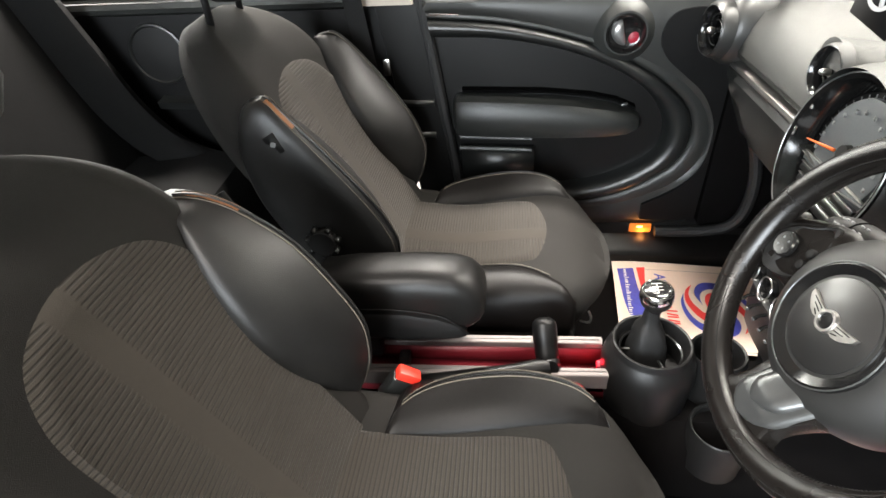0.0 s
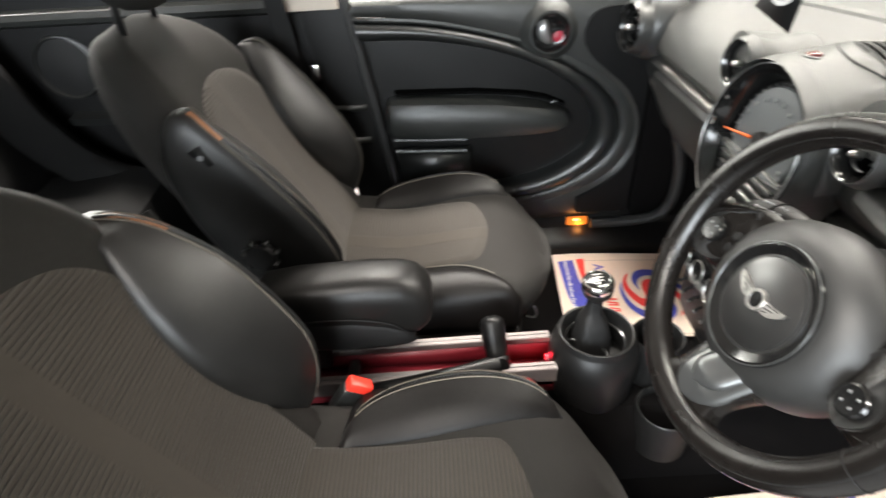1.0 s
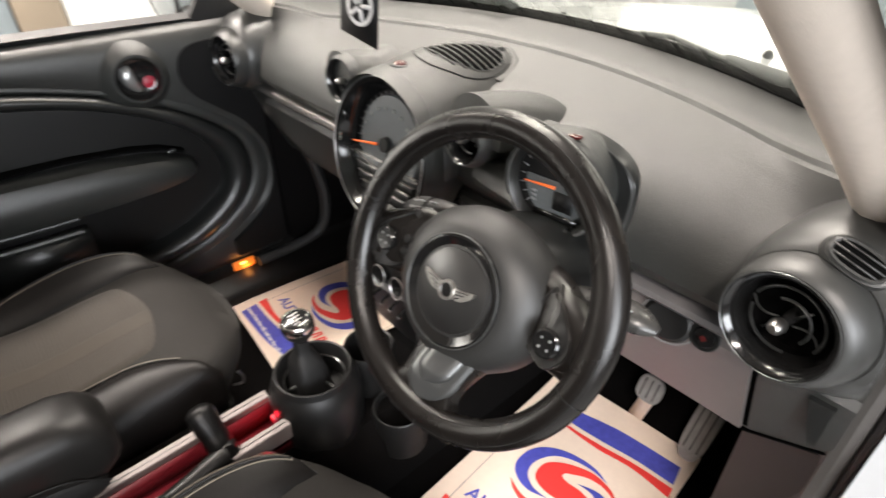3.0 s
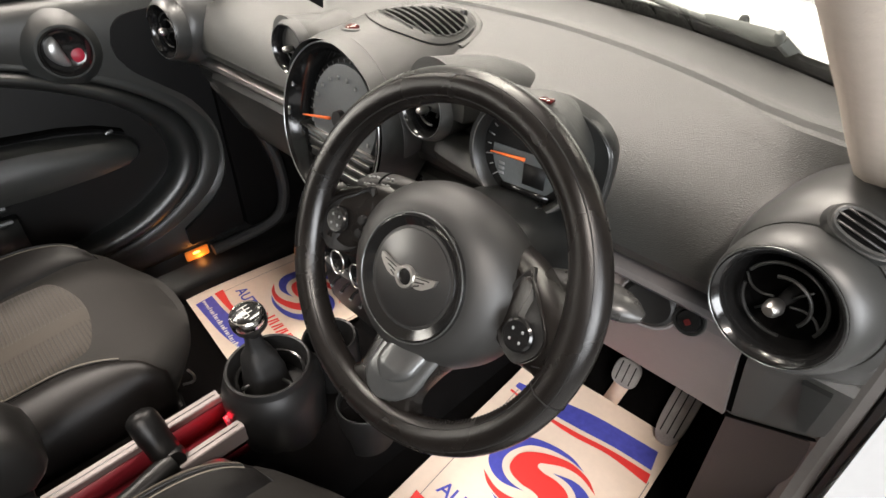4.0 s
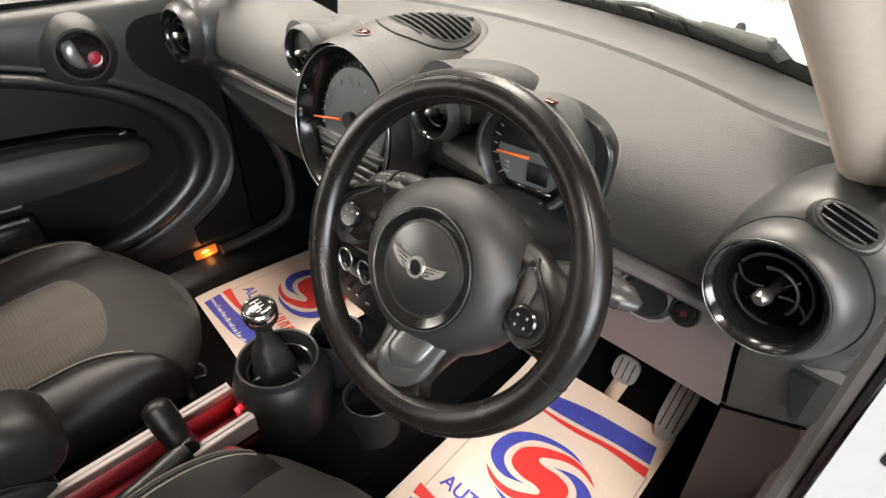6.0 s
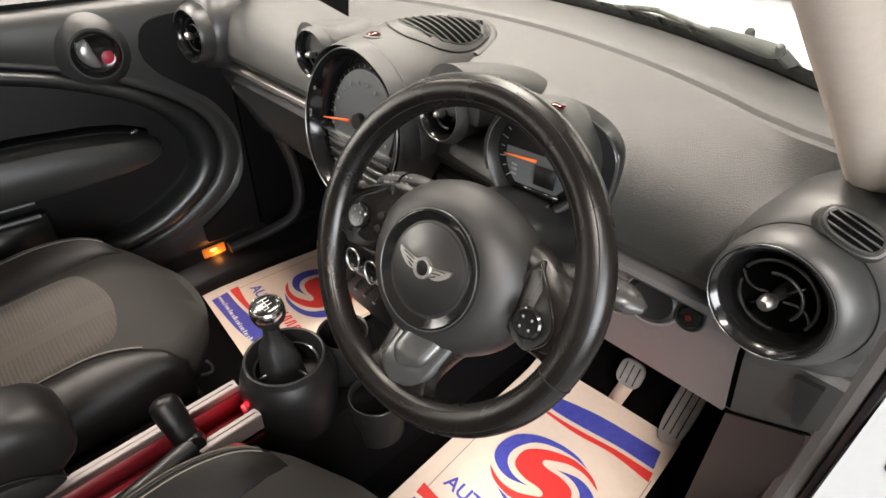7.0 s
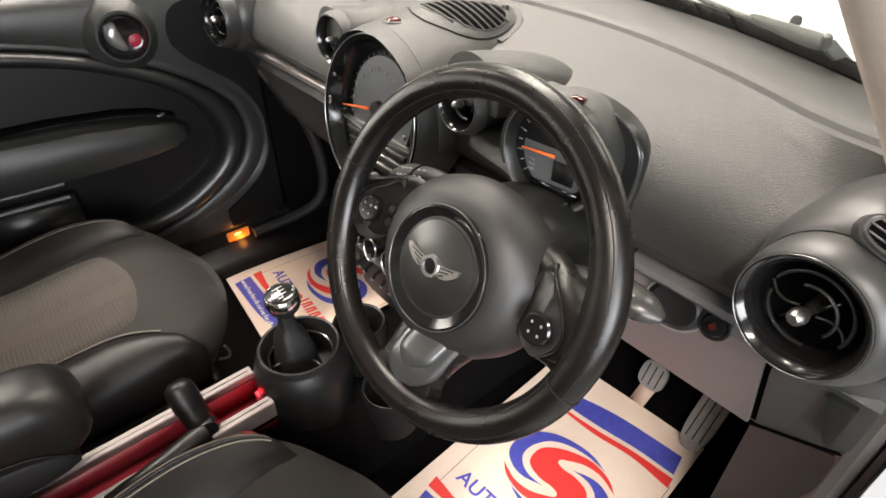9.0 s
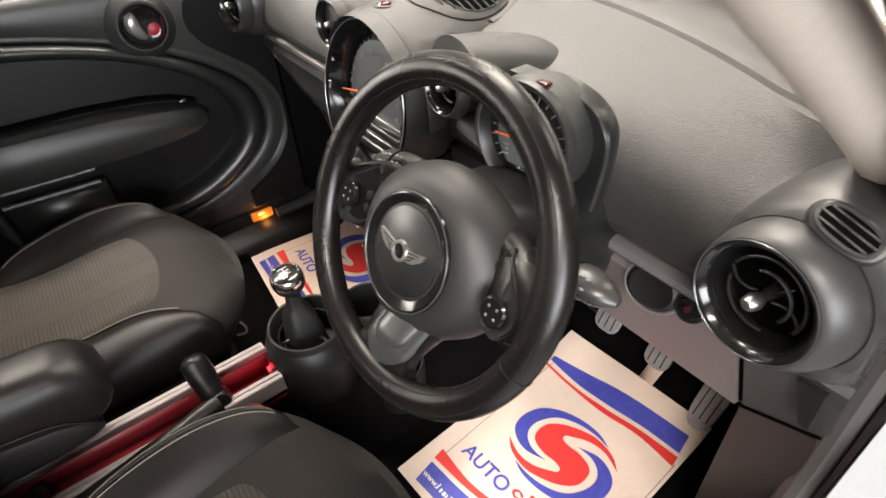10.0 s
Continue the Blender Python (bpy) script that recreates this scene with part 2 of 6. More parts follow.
M_STALK = material("grey_stalk_plastic", (0.024, 0.024, 0.023), 0.32, vary=0.3, scale=60, bump=0.05, bump_scale=400)
M_ROLL = material("satin_dash_roll", (0.105, 0.100, 0.100), 0.34, vary=0.08, scale=8, bump=0.2, bump_scale=800)
# darker copy of black_leather: shade on the cushion bolsters is put into its colour
M_SHADELEATHER = material("shaded_black_leather", (0.0045, 0.0040, 0.0037), 0.40, vary=0.25, scale=9, bump=0.20, bump_scale=850, cells=True, spec=0.18)
M_HAND = material("moulded_black_grip", (0.0032, 0.0032, 0.0032), 0.36, vary=0.15, scale=20, bump=0.1, bump_scale=900, spec=0.22)
M_PEDAL = material("worn_pedal_steel", (0.34, 0.335, 0.325), 0.45, 0.35, vary=0.25, scale=40, bump=0.1, bump_scale=300)
M_TICK = material("dim_dial_print", (0.17, 0.176, 0.176), 0.6, vary=0.1)
M_PINK = material("pink_card_print", (0.45, 0.22, 0.24), 0.6, vary=0.2, scale=40)
M_LAMPSHADE = glowing("strip_light_face", (1.0, 0.95, 0.88), 6.0)


# ---- mesh helpers: each shape is a pair of vertices and faces in world metres ----
def loft(rings, closed=True, caps=True):
    k = len(rings[0])
    v = [tuple(p) for ring in rings for p in ring]
    f = []
    for a in range(len(rings) - 1):
        for b in range(k if closed else k - 1):
            c = (b + 1) % k
            f.append((a * k + b, a * k + c, (a + 1) * k + c, (a + 1) * k + b))
    if caps and closed:
        f.append(tuple(range(k))[::-1])
        f.append(tuple((len(rings) - 1) * k + b for b in range(k)))
    return v, f


def lathe(profile, m=Matrix(), n=40, caps=False):
    rings = [[m @ Vector((r * math.cos(2 * math.pi * a / n), r * math.sin(2 * math.pi * a / n), h)) for a in range(n)] for r, h in profile]
    return loft(rings, True, caps)


def tube(path, r, n=10, closed=False, flat=1.0):
    pts = [Vector(p) for p in path]
    rad = r if isinstance(r, (list, tuple)) else [r] * len(pts)
    rings, up = [], None
    for i, p in enumerate(pts):
        a = pts[i - 1] if i or closed else p
        b = pts[(i + 1) % len(pts)] if i < len(pts) - 1 or closed else p
        d = (b - a).normalized()
        if up is None:
            up = Vector((0, 0, 1)) if abs(d.z) < 0.9 else Vector((0, 1, 0))
        side = d.cross(up).normalized()
        up = side.cross(d).normalized()
        rings.append([p + rad[i] * (math.cos(2 * math.pi * k / n) * side + flat * math.sin(2 * math.pi * k / n) * up) for k in range(n)])
    if closed:
        rings.append(rings[0])
    return loft(rings, True, not closed)


def rbox(cx, cy, cz, sx, sy, sz, r=0.004, seg=2, m=None):
    bm = bmesh.new()
    bmesh.ops.create_cube(bm, size=1)
    bmesh.ops.scale(bm, vec=(sx, sy, sz), verts=bm.verts)
    if r:
        bmesh.ops.bevel(bm, geom=bm.edges, offset=min(r, 0.49 * min(sx, sy, sz)), segments=seg, affect="EDGES", profile=0.5)
    mm = Matrix.Translation((cx, cy, cz)) @ (m or Matrix())
    bm.verts.index_update()
    v = [tuple(mm @ p.co) for p in bm.verts]
    f = [tuple(p.index for p in q.verts) for q in bm.faces]
    bm.free()
    return v, f


def prism(outline, thick, m=Matrix()):
    """A flat shape, given in its own x and y, of that thickness, laid by m."""
    k = len(outline)
    v = [tuple(m @ Vector((x, y, 0))) for x, y in outline] + [tuple(m @ Vector((x, y, thick))) for x, y in outline]
    f = [tuple(range(k))[::-1], tuple(range(k, 2 * k))] + [(a, (a + 1) % k, k + (a + 1) % k, k + a) for a in range(k)]
    return v, f


def join(*shapes):
    v, f = [], []
    for a, b in shapes:
        f += [tuple(i + len(v) for i in q) for q in b]
        v += a
    return v, f


def disc(profile_points, rings=10, lift=0.003, on=None, edge=-0.004):
    """A padded patch: a closed outline in (u, w), laid on the surface on(u, w) with a rise towards its middle."""
    cu = sum(p[0] for p in profile_points) / len(profile_points)
    cw = sum(p[1] for p in profile_points) / len(profile_points)
    out = []
    for r in range(rings + 1):
        q = r / rings
        out.append([on(cu + (u - cu) * q, cw + (w - cw) * q, lift if q < 0.93 else (lift * 0.55 if q < 0.985 else edge)) for u, w in profile_points])
    return loft(out, True, False)


def smooth_line(points, n=24, closed=False):
    """Catmull-Rom line through the points."""
    p = [Vector(q) for q in points]
    if closed:
        p = [p[-1]] + p + [p[0], p[1]]
    else:
        p = [2 * p[0] - p[1]] + p + [2 * p[-1] - p[-2]]
    spans, out = len(p) - 3, []
    for i in range(n if closed else n + 1):
        s = i / n * spans
        k = min(int(s), spans - 1)
        t = s - k
        a, b, c, d = p[k : k + 4]
        out.append(0.5 * (2 * b + (c - a) * t + (2 * a - 5 * b + 4 * c - d) * t * t + (3 * b - a - 3 * c + d) * t ** 3))
    return out


def ellipse(rx, ry, n=40, power=2.0, cx=0.0, cy=0.0):
    out = []
    for k in range(n):
        a = 2 * math.pi * k / n
        c, s = math.cos(a), math.sin(a)
        out.append((cx + rx * math.copysign(abs(c) ** (2 / power), c), cy + ry * math.copysign(abs(s) ** (2 / power), s)))
    return out


def along(points, s):
    """Straight steps through (place, value) pairs."""
    for (a, wa), (b, wb) in zip(points, points[1:]):
        if s <= b:
            return wa + (wb - wa) * max(0.0, (s - a) / (b - a))
    return points[-1][1]


def origin(ob):
    at = Vector((0, 0, 0))
    while ob:
        at += ob.location
        ob = ob.parent
    return at


def part(name, shape, mat, parent=None, label="", smooth=True, sharp=35):
    v, f = shape
    off = origin(parent)
    me = bpy.data.meshes.new(name)
    me.from_pydata([tuple(Vector(p) - off) for p in v], [], f)
    bm = bmesh.new()
    bm.from_mesh(me)
    bmesh.ops.remove_doubles(bm, verts=bm.verts, dist=1e-6)
    bmesh.ops.recalc_face_normals(bm, faces=bm.faces)
    for e in bm.edges:
        e.smooth = len(e.link_faces) == 2 and e.calc_face_angle(0) < radians(sharp)
    bm.to_mesh(me)
    bm.free()
    for p in me.polygons:
        p.use_smooth = smooth
    me.materials.append(mat)
    ob = new(name, me)
    ob.parent = parent
    if label:
        ob["label"] = label
    return ob


def thing(name, at, label, category, group="", kind=""):
    ob = new(name)
    ob.location = at
    return tagged(ob, label, category, group, kind)


def single(name, shape, mat, label, category, group="", kind="", sharp=35):
    """A thing of one mesh, its origin at the middle of its base."""
    v, f = shape
    base = Vector(((min(p[0] for p in v) + max(p[0] for p in v)) / 2, (min(p[1] for p in v) + max(p[1] for p in v)) / 2, min(p[2] for p in v)))
    ob = part(name, ([tuple(Vector(p) - base) for p in v], f), mat, None, "", True, sharp)
    ob.location = base
    return tagged(ob, label, category, group, kind)


def lettering(text, size, m, mat, parent, name="lettering"):
    cu = bpy.data.curves.new("text", "FONT")
    cu.body, cu.size, cu.align_x, cu.align_y = text, size, "CENTER", "CENTER"
    cu.extrude = 0.0004
    cu.offset = size * 0.012
    tmp = bpy.data.objects.new("text", cu)
    scene.collection.objects.link(tmp)
    bpy.context.view_layer.update()
    me = bpy.data.meshes.new_from_object(tmp.evaluated_get(bpy.context.evaluated_depsgraph_get()))
    bpy.data.objects.remove(tmp)
    me.transform(Matrix.Translation(-origin(parent)) @ m)
    me.materials.clear()
    me.materials.append(mat)
    ob = new(name, me)
    ob.parent = parent
    return ob


# ---- showroom round the car ----
GROUND = -0.38
single("ground", rbox(0, 0.5, GROUND - 0.05, 9, 12, 0.1, 0), M_CONCRETE, "polished grey concrete showroom floor", "floor", kind="structure")
single("kick_panel_east", loft([[(0.606, 0.345, z), (0.70, 0.335 - 0.03 * k, z + 0.075 * k), (0.72, 0.36, z + 0.085 * k), (0.72, 0.80, z), (0.64, 0.80, z)] for k, z in ((0, 0.0), (0.3, 0.20), (1, 0.384))]), M_KICK, "dark brown footwell side panel", "panel", kind="structure")
single("wall_front", join(rbox(0, 5.05, -0.085, 9, 0.12, 0.75, 0), rbox(0, 5.05, 2.5, 9, 0.12, 0.5, 0), rbox(-3.75, 5.05, 1.27, 1.5, 0.12, 1.96, 0), rbox(3.75, 5.05, 1.27, 1.5, 0.12, 1.96, 0)), M_WALL, "white showroom wall with a wide window", "wall", kind="structure")
single("backdrop", rbox(0, 5.6, 1.2, 8, 0.02, 3.2, 0), M_DAYLIGHT, "plain bright daylight outside the window", "backdrop", kind="structure")
single("wall_back", rbox(0, -5.05, 1.1, 9, 0.12, 3.2, 0), M_DIMWALL, "plain grey showroom wall", "wall", kind="structure")
single("wall_west", join(rbox(-3.05, 1.85, 1.1, 0.12, 6.4, 3.2, 0), rbox(-3.05, -4.9, 1.1, 0.12, 0.4, 3.2, 0), rbox(-3.05, -3.03, -0.1, 0.12, 3.36, 0.8, 0), rbox(-3.05, -3.03, 2.45, 0.12, 3.36, 0.5, 0)), M_WALL, "white showroom wall with a wide window", "wall", kind="structure")
single("backdrop_west", rbox(-3.6, -3.0, 1.2, 0.02, 5, 3.2, 0), M_DAYLIGHT, "plain bright daylight outside the window", "backdrop", kind="structure")
single("wall_east", join(rbox(3.55, 2.35, 1.1, 0.12, 5.7, 3.2, 0), rbox(3.55, -3.95, 1.1, 0.12, 2.5, 3.2, 0), rbox(3.55, -1.6, -0.02, 0.12, 2.2, 0.92, 0), rbox(3.55, -1.6, 2.42, 0.12, 2.2, 0.54, 0)), M_DIMWALL, "grey showroom wall with a window", "wall", kind="structure")
single("backdrop_east", rbox(4.1, -1.6, 1.2, 0.02, 4, 3.2, 0), M_COOLDAY, "plain cool daylight outside the window", "backdrop", kind="structure")
single("partition", rbox(-1.75, 2.9, 0.14, 2.4, 0.08, 1.04, 0.01), M_WHITE, "low white showroom partition on the floor", "partition")
single("partition_post", rbox(-1.53, 2.83, 0.14, 0.11, 0.05, 1.04, 0.006), M_PANEL, "grey-blue post of the partition", "post")
single("cabinet", rbox(-0.20, 2.85, 0.14, 0.66, 0.36, 1.04, 0.015), M_PANEL, "grey-blue low cabinet on the showroom floor", "cabinet")
single("ceiling", rbox(0.25, 0, 2.75, 7, 10.2, 0.1, 0), M_DIMWALL, "plain grey showroom ceiling", "ceiling", kind="structure")

# things seen through the passenger window
for py, pw, mat, lab in ((-0.60, 0.13, M_WALL, "white door post"), (-0.37, 0.095, M_PANEL, "dark grey-blue locker door"), (-0.215, 0.055, M_WALL, "white door post"), (-0.085, 0.07, M_PANEL, "dark grey-blue locker door"), (0.42, 0.22, M_WALL, "white door post")):
    single("locker" if mat is M_PANEL else "post", rbox(-2.82, py, 0.75, 0.30, pw * 2, 2.2, 0.01), mat, lab + " standing against the wall", "locker" if mat is M_PANEL else "post")
single("shelf_unit", rbox(-2.78, 0.092, 0.16, 0.26, 0.20, 1.08, 0.004), M_BOX, "brown shelf unit standing against the wall", "shelf unit")
# plain block stands in for a red and white car
bench = thing("car_block", (-2.4, -1.17, GROUND), "red and white block standing in for a car", "stand")
part("base", rbox(-2.4, -1.17, 0.06, 0.35, 0.36, 0.88, 0.02), M_RED, bench)
part("top", rbox(-2.4, -1.17, 0.56, 0.37, 0.38, 0.12, 0.02), M_WALL, bench, "white top")
# fittings for the added strip lamps, all out of view
for lx, ly in ((-1.6, 2.2), (1.0, 2.0), (-0.45, 0.75), (-1.7, -0.6), (1.7, -1.5), (-1.5, -3.0)):
    strip = thing("strip_light", (lx, ly, 2.615), "added white ceiling strip light, out of view, lit", "light", "ceiling strip lights")
    part("housing", rbox(lx, ly, 2.66, 0.32, 1.6, 0.08, 0.01), M_WALL, strip)
    part("diffuser", rbox(lx, ly, 2.615, 0.26, 1.52, 0.008, 0), M_LAMPSHADE, strip, "glowing white diffuser")

# ---- car body ----
single("cabin_floor", join(rbox(0, -0.5, -0.045, 1.46, 2.6, 0.08, 0.01),
                           loft([[(-0.73, 0.56, -0.004), (-0.73, 0.90, 0.30), (-0.73, 0.92, 0.27), (-0.73, 0.58, -0.05)],
                                 [(0.73, 0.56, -0.004), (0.73, 0.90, 0.30), (0.73, 0.92, 0.27), (0.73, 0.58, -0.05)]])),
       M_CARPET, "black carpeted cabin floor with raised toe board", "floor", kind="structure")
single("bulkhead", rbox(0, 0.93, 0.28, 1.46, 0.03, 0.66, 0), M_CARPET, "black carpeted bulkhead", "bulkhead", kind="structure")
single("tunnel", loft([[(x, y, z) for x, z in ((-0.13, -0.01), (-0.115, 0.12), (-0.08, 0.165), (0.08, 0.165), (0.115, 0.12), (0.13, -0.01))] for y in (-1.7, 0.9)]),
       M_CARPET, "black carpeted centre tunnel", "tunnel", kind="structure")
single("underbody", rbox(0, 0.0, -0.16, 1.5, 3.2, 0.12, 0.02), M_BLACK, "black car underbody", "underbody", kind="structure")
for wx in (-0.72, 0.72):
    for wy in (1.15, -1.42):
        wheel = thing("road_wheel", (wx, wy, GROUND), "black tyre on a silver alloy rim", "wheel", "road wheels")
        ax = pose(wx, wy, GROUND + 0.32, 0, 90, 0)
        part("tyre", lathe([(0.20, -0.09), (0.29, -0.095), (0.315, -0.07), (0.32, 0), (0.315, 0.07), (0.29, 0.095), (0.20, 0.09)], ax, 36), M_RUBBER, wheel)
        part("rim", lathe([(0.0, -0.05), (0.18, -0.05), (0.2, -0.09), (0.2, 0.09), (0.18, 0.05), (0.0, 0.05)], ax, 24), M_SATIN, wheel)


def across(profile, xs):
    """A loft of one profile in (y, z, optional bend) over the width of the car."""
    return loft([[(x, y - b * x * x, z - c * x * x) for y, z, b, c in profile] for x in xs])


XS = [-0.72 + 0.06 * k for k in range(25)]
bonnet = thing("bonnet", (0, 1.1, 0.6), "white painted car bonnet with a washer nozzle", "bonnet")
part("panel", across([(0.70, 0.775, 0.50, 0.10), (0.90, 0.765, 0.5, 0.10), (1.3, 0.73, 0.4, 0.12), (1.75, 0.66, 0.35, 0.14), (1.86, 0.60, 0.35, 0.14), (1.85, 0.5, 0.35, 0.1), (0.72, 0.55, 0.5, 0.1)], XS), M_WHITE, bonnet)
for nx in (-0.165, 0.315):
    part("washer_nozzle", join(lathe([(0.0, 0.009), (0.006, 0.008), (0.009, 0.003), (0.010, -0.004)], pose(nx, 0.84, 0.760, 8, 0, 0), 16)), M_RUBBER, bonnet, "black washer nozzle")
single("cowl", across([(0.60, 0.800, 0.55, 0.04), (0.625, 0.806, 0.55, 0.04), (0.70, 0.772, 0.52, 0.09), (0.70, 0.70, 0.5, 0.09), (0.60, 0.70, 0.55, 0.04)], XS), M_BLACK, "black plastic windscreen cowl", "cowl", kind="structure")
single("windscreen_seal", tube([(x, 0.604 - 0.55 * x * x, 0.811) for x in XS[1:-1]], 0.011, 8), M_VOID, "black rubber seal at the foot of the windscreen", "seal", kind="structure")


def wiper_at(dx):
    """A wiper parked along the foot of the windscreen, dx to the left of the driver's."""
    def on(x, y, z):
        return (x - dx, y + 0.55 * (x * x - (x - dx) ** 2), z)

    w = thing("windscreen_wiper", on(0.485, 0.453, 0.80), "grey windscreen wiper lying at the foot of the windscreen", "wiper", "windscreen wipers")
    part("link", tube(smooth_line([on(0.523, 0.500, 0.790), on(0.508, 0.474, 0.810), on(0.487, 0.454, 0.833)], 8), 0.0055, 8, flat=1.4), M_WIRE, w)
    part("arm", tube(smooth_line([on(0.488, 0.451, 0.834), on(0.450, 0.475, 0.831), on(0.410, 0.497, 0.830), on(0.373, 0.513, 0.830)], 9), [0.003, 0.0052, 0.0054, 0.0052, 0.005, 0.0046, 0.0042, 0.004, 0.0037, 0.003], 10, flat=1.8), M_WIRE, w, "flat grey arm")
    part("rod", tube(smooth_line([on(0.376, 0.511, 0.829), on(0.335, 0.523, 0.831), on(0.301, 0.534, 0.833), on(0.272, 0.542, 0.835), on(0.21, 0.572, 0.825), on(0.148, 0.603, 0.812)], 20), 0.0038, 8), M_WIRE, w)
    part("pivot_bolt", lathe([(0.0, 0.010), (0.004, 0.009), (0.006, 0.005), (0.006, -0.004)], pose(*on(0.484, 0.452, 0.836), 32, 0, 0), 14), M_WIRE, w, "grey pivot bolt")
    part("blade", tube(smooth_line([on(0.450, 0.517, 0.803), on(0.400, 0.525, 0.814), on(0.355, 0.540, 0.818), on(0.232, 0.578, 0.818), on(0.10, 0.612, 0.812), on(-0.04, 0.618, 0.812)], 24), 0.0045, 8), M_RUBBER, w, "black wiper blade")


wiper_at(0.0)
wiper_at(0.60)
single("windscreen", loft([[(x, 0.605 - 0.55 * x * x + y, z) for y, z in ((0, 0.80), (0.006, 0.80))] + [(x * 0.82, -0.10 - 0.20 * x * x + 0.006, 1.26), (x * 0.82, -0.10 - 0.20 * x * x, 1.26)] for x in [-0.66 + 0.06 * k for k in range(23)]]),
       M_SCREEN, "clear curved car windscreen", "windscreen", kind="structure").visible_shadow = False
single("roof", loft([[(x, y, z - 0.10 * x * x) for y, z in ((-0.07, 1.245), (-0.6, 1.30), (-1.9, 1.28), (-1.9, 1.33), (-0.6, 1.35), (-0.07, 1.28))] for x in [-0.58 + 0.058 * k for k in range(21)]]),
       M_BEIGE, "beige cloth car headliner under the roof", "roof", kind="structure")
single("rear_window", loft([[(x, -1.95, 0.84), (x, -1.945, 0.84), (x * 0.85, -1.885, 1.27), (x * 0.85, -1.89, 1.27)] for x in (-0.60, -0.3, 0.0, 0.3, 0.60)]), M_GLASS, "clear rear window", "window", kind="structure").visible_shadow = False
single("tailgate", rbox(0, -1.93, 0.36, 1.44, 0.06, 0.96, 0.02), M_DOORDARK, "dark tailgate lining", "tailgate", kind="structure")


def pillar(name, line, r, flat, mat, label):
    single(name, tube(smooth_line(line, 18), r, 14, flat=flat), mat, label, "pillar", kind="structure")


pillar("windscreen_pillar_east", [(0.652, 0.330, 0.765), (0.634, 0.224, 0.850), (0.618, 0.082, 0.95), (0.603, -0.060, 1.05), (0.588, -0.20, 1.15), (0.570, -0.34, 1.25)], [0.018, 0.030, 0.031, 0.030, 0.0285, 0.027, 0.026, 0.025, 0.024, 0.023, 0.022] + [0.021] * 8, 0.9, M_BEIGE, "beige cloth-covered windscreen pillar")
pillar("windscreen_pillar_west", [(-0.655, 0.335, 0.765), (-0.634, 0.225, 0.850), (-0.621, 0.083, 0.95), (-0.609, -0.058, 1.05), (-0.597, -0.20, 1.15), (-0.575, -0.34, 1.25)], [0.030, 0.034, 0.036, 0.034, 0.032, 0.030] + [0.029] * 13, 0.9, M_BEIGE, "beige cloth-covered windscreen pillar")
single("door_pillar_west", join(loft([[(x, y, z) for x, y in ((-0.735, -0.675), (-0.700, -0.668), (-0.700, -0.540), (-0.735, -0.53))] for z in (0.752, 0.765)] +
                                    [[(x, y, 1.25) for x, y in ((-0.60, -0.74), (-0.565, -0.73), (-0.565, -0.62), (-0.60, -0.61))]])), M_BEIGE, "beige upper door pillar lining", "pillar", kind="structure")
single("door_pillar_east", loft([[(x, y, z) for x, y in ((0.86, -1.32), (0.82, -1.32), (0.82, -1.20), (0.86, -1.20))] for z in (0.0, 0.75)] +
                                [[(x, y, 1.25) for x, y in ((0.63, -1.32), (0.59, -1.32), (0.59, -1.2), (0.63, -1.2))]]), M_BEIGE, "beige door pillar lining", "pillar", kind="structure")
for sx, nm in ((-1, "west"), (1, "east")):
    single("roof_rail_" + nm, tube([(sx * 0.575, -0.2, 1.255), (sx * 0.585, -1.0, 1.275), (sx * 0.58, -1.9, 1.25)], 0.035, 10), M_BEIGE, "beige roof rail lining", "rail", kind="structure")
single("rear_side_east", rbox(0.80, -1.65, 0.35, 0.06, 0.55, 0.78, 0.02), M_DOORDARK, "dark rear side lining", "lining", kind="structure")

# sills, jamb and seal round the open driver's door
single("sill_east", join(rbox(0.735, -0.35, 0.0, 0.10, 1.30, 0.10, 0.02), rbox(0.70, -0.35, 0.035, 0.03, 1.30, 0.05, 0.012)), M_PLASTIC, "dark plastic door sill", "sill", kind="structure")
single("jamb_east", join(loft([[(0.727, 0.38, 0.03), (0.735, 0.30, 0.03), (0.93, 0.40, 0.03), (0.93, 0.50, 0.03)], [(0.727, 0.38, 0.35), (0.735, 0.30, 0.35), (0.93, 0.40, 0.35), (0.93, 0.50, 0.35)],
                              [(0.727, 0.34, 0.70), (0.735, 0.27, 0.70), (0.90, 0.34, 0.70), (0.90, 0.46, 0.70)], [(0.700, 0.25, 0.86), (0.71, 0.21, 0.86), (0.76, 0.25, 0.86), (0.76, 0.33, 0.86)]])), M_WHITE, "white painted door jamb", "jamb", kind="structure")
single("front_wing_east", loft([[(0.86, 0.46, z), (0.90, 0.46, z), (0.90, 1.85, z), (0.72, 1.85, z)] for z in (-0.05, 0.70)]), M_WHITE, "white painted front wing", "wing", kind="structure")
single("front_wing_west", loft([[(-0.86, 0.32, z), (-0.90, 0.32, z), (-0.90, 1.85, z), (-0.72, 1.85, z)] for z in (-0.05, 0.70)]), M_WHITE, "white painted front wing", "wing", kind="structure")
seal = thing("door_seal", (0.715, 0.3, 0.1), "black rubber door seal round the aperture", "seal", kind="structure")
SEAL = smooth_line([(0.70, -0.9, 0.09), (0.70, 0.10, 0.09), (0.704, 0.27, 0.16), (0.708, 0.325, 0.36), (0.708, 0.30, 0.55), (0.706, 0.265, 0.70), (0.690, 0.21, 0.83), (0.645, 0.08, 1.00), (0.60, -0.05, 1.15), (0.565, -0.25, 1.25)], 50)
part("lip", tube(SEAL, 0.017, 10), M_SEAL, seal, "grey rubber lip")
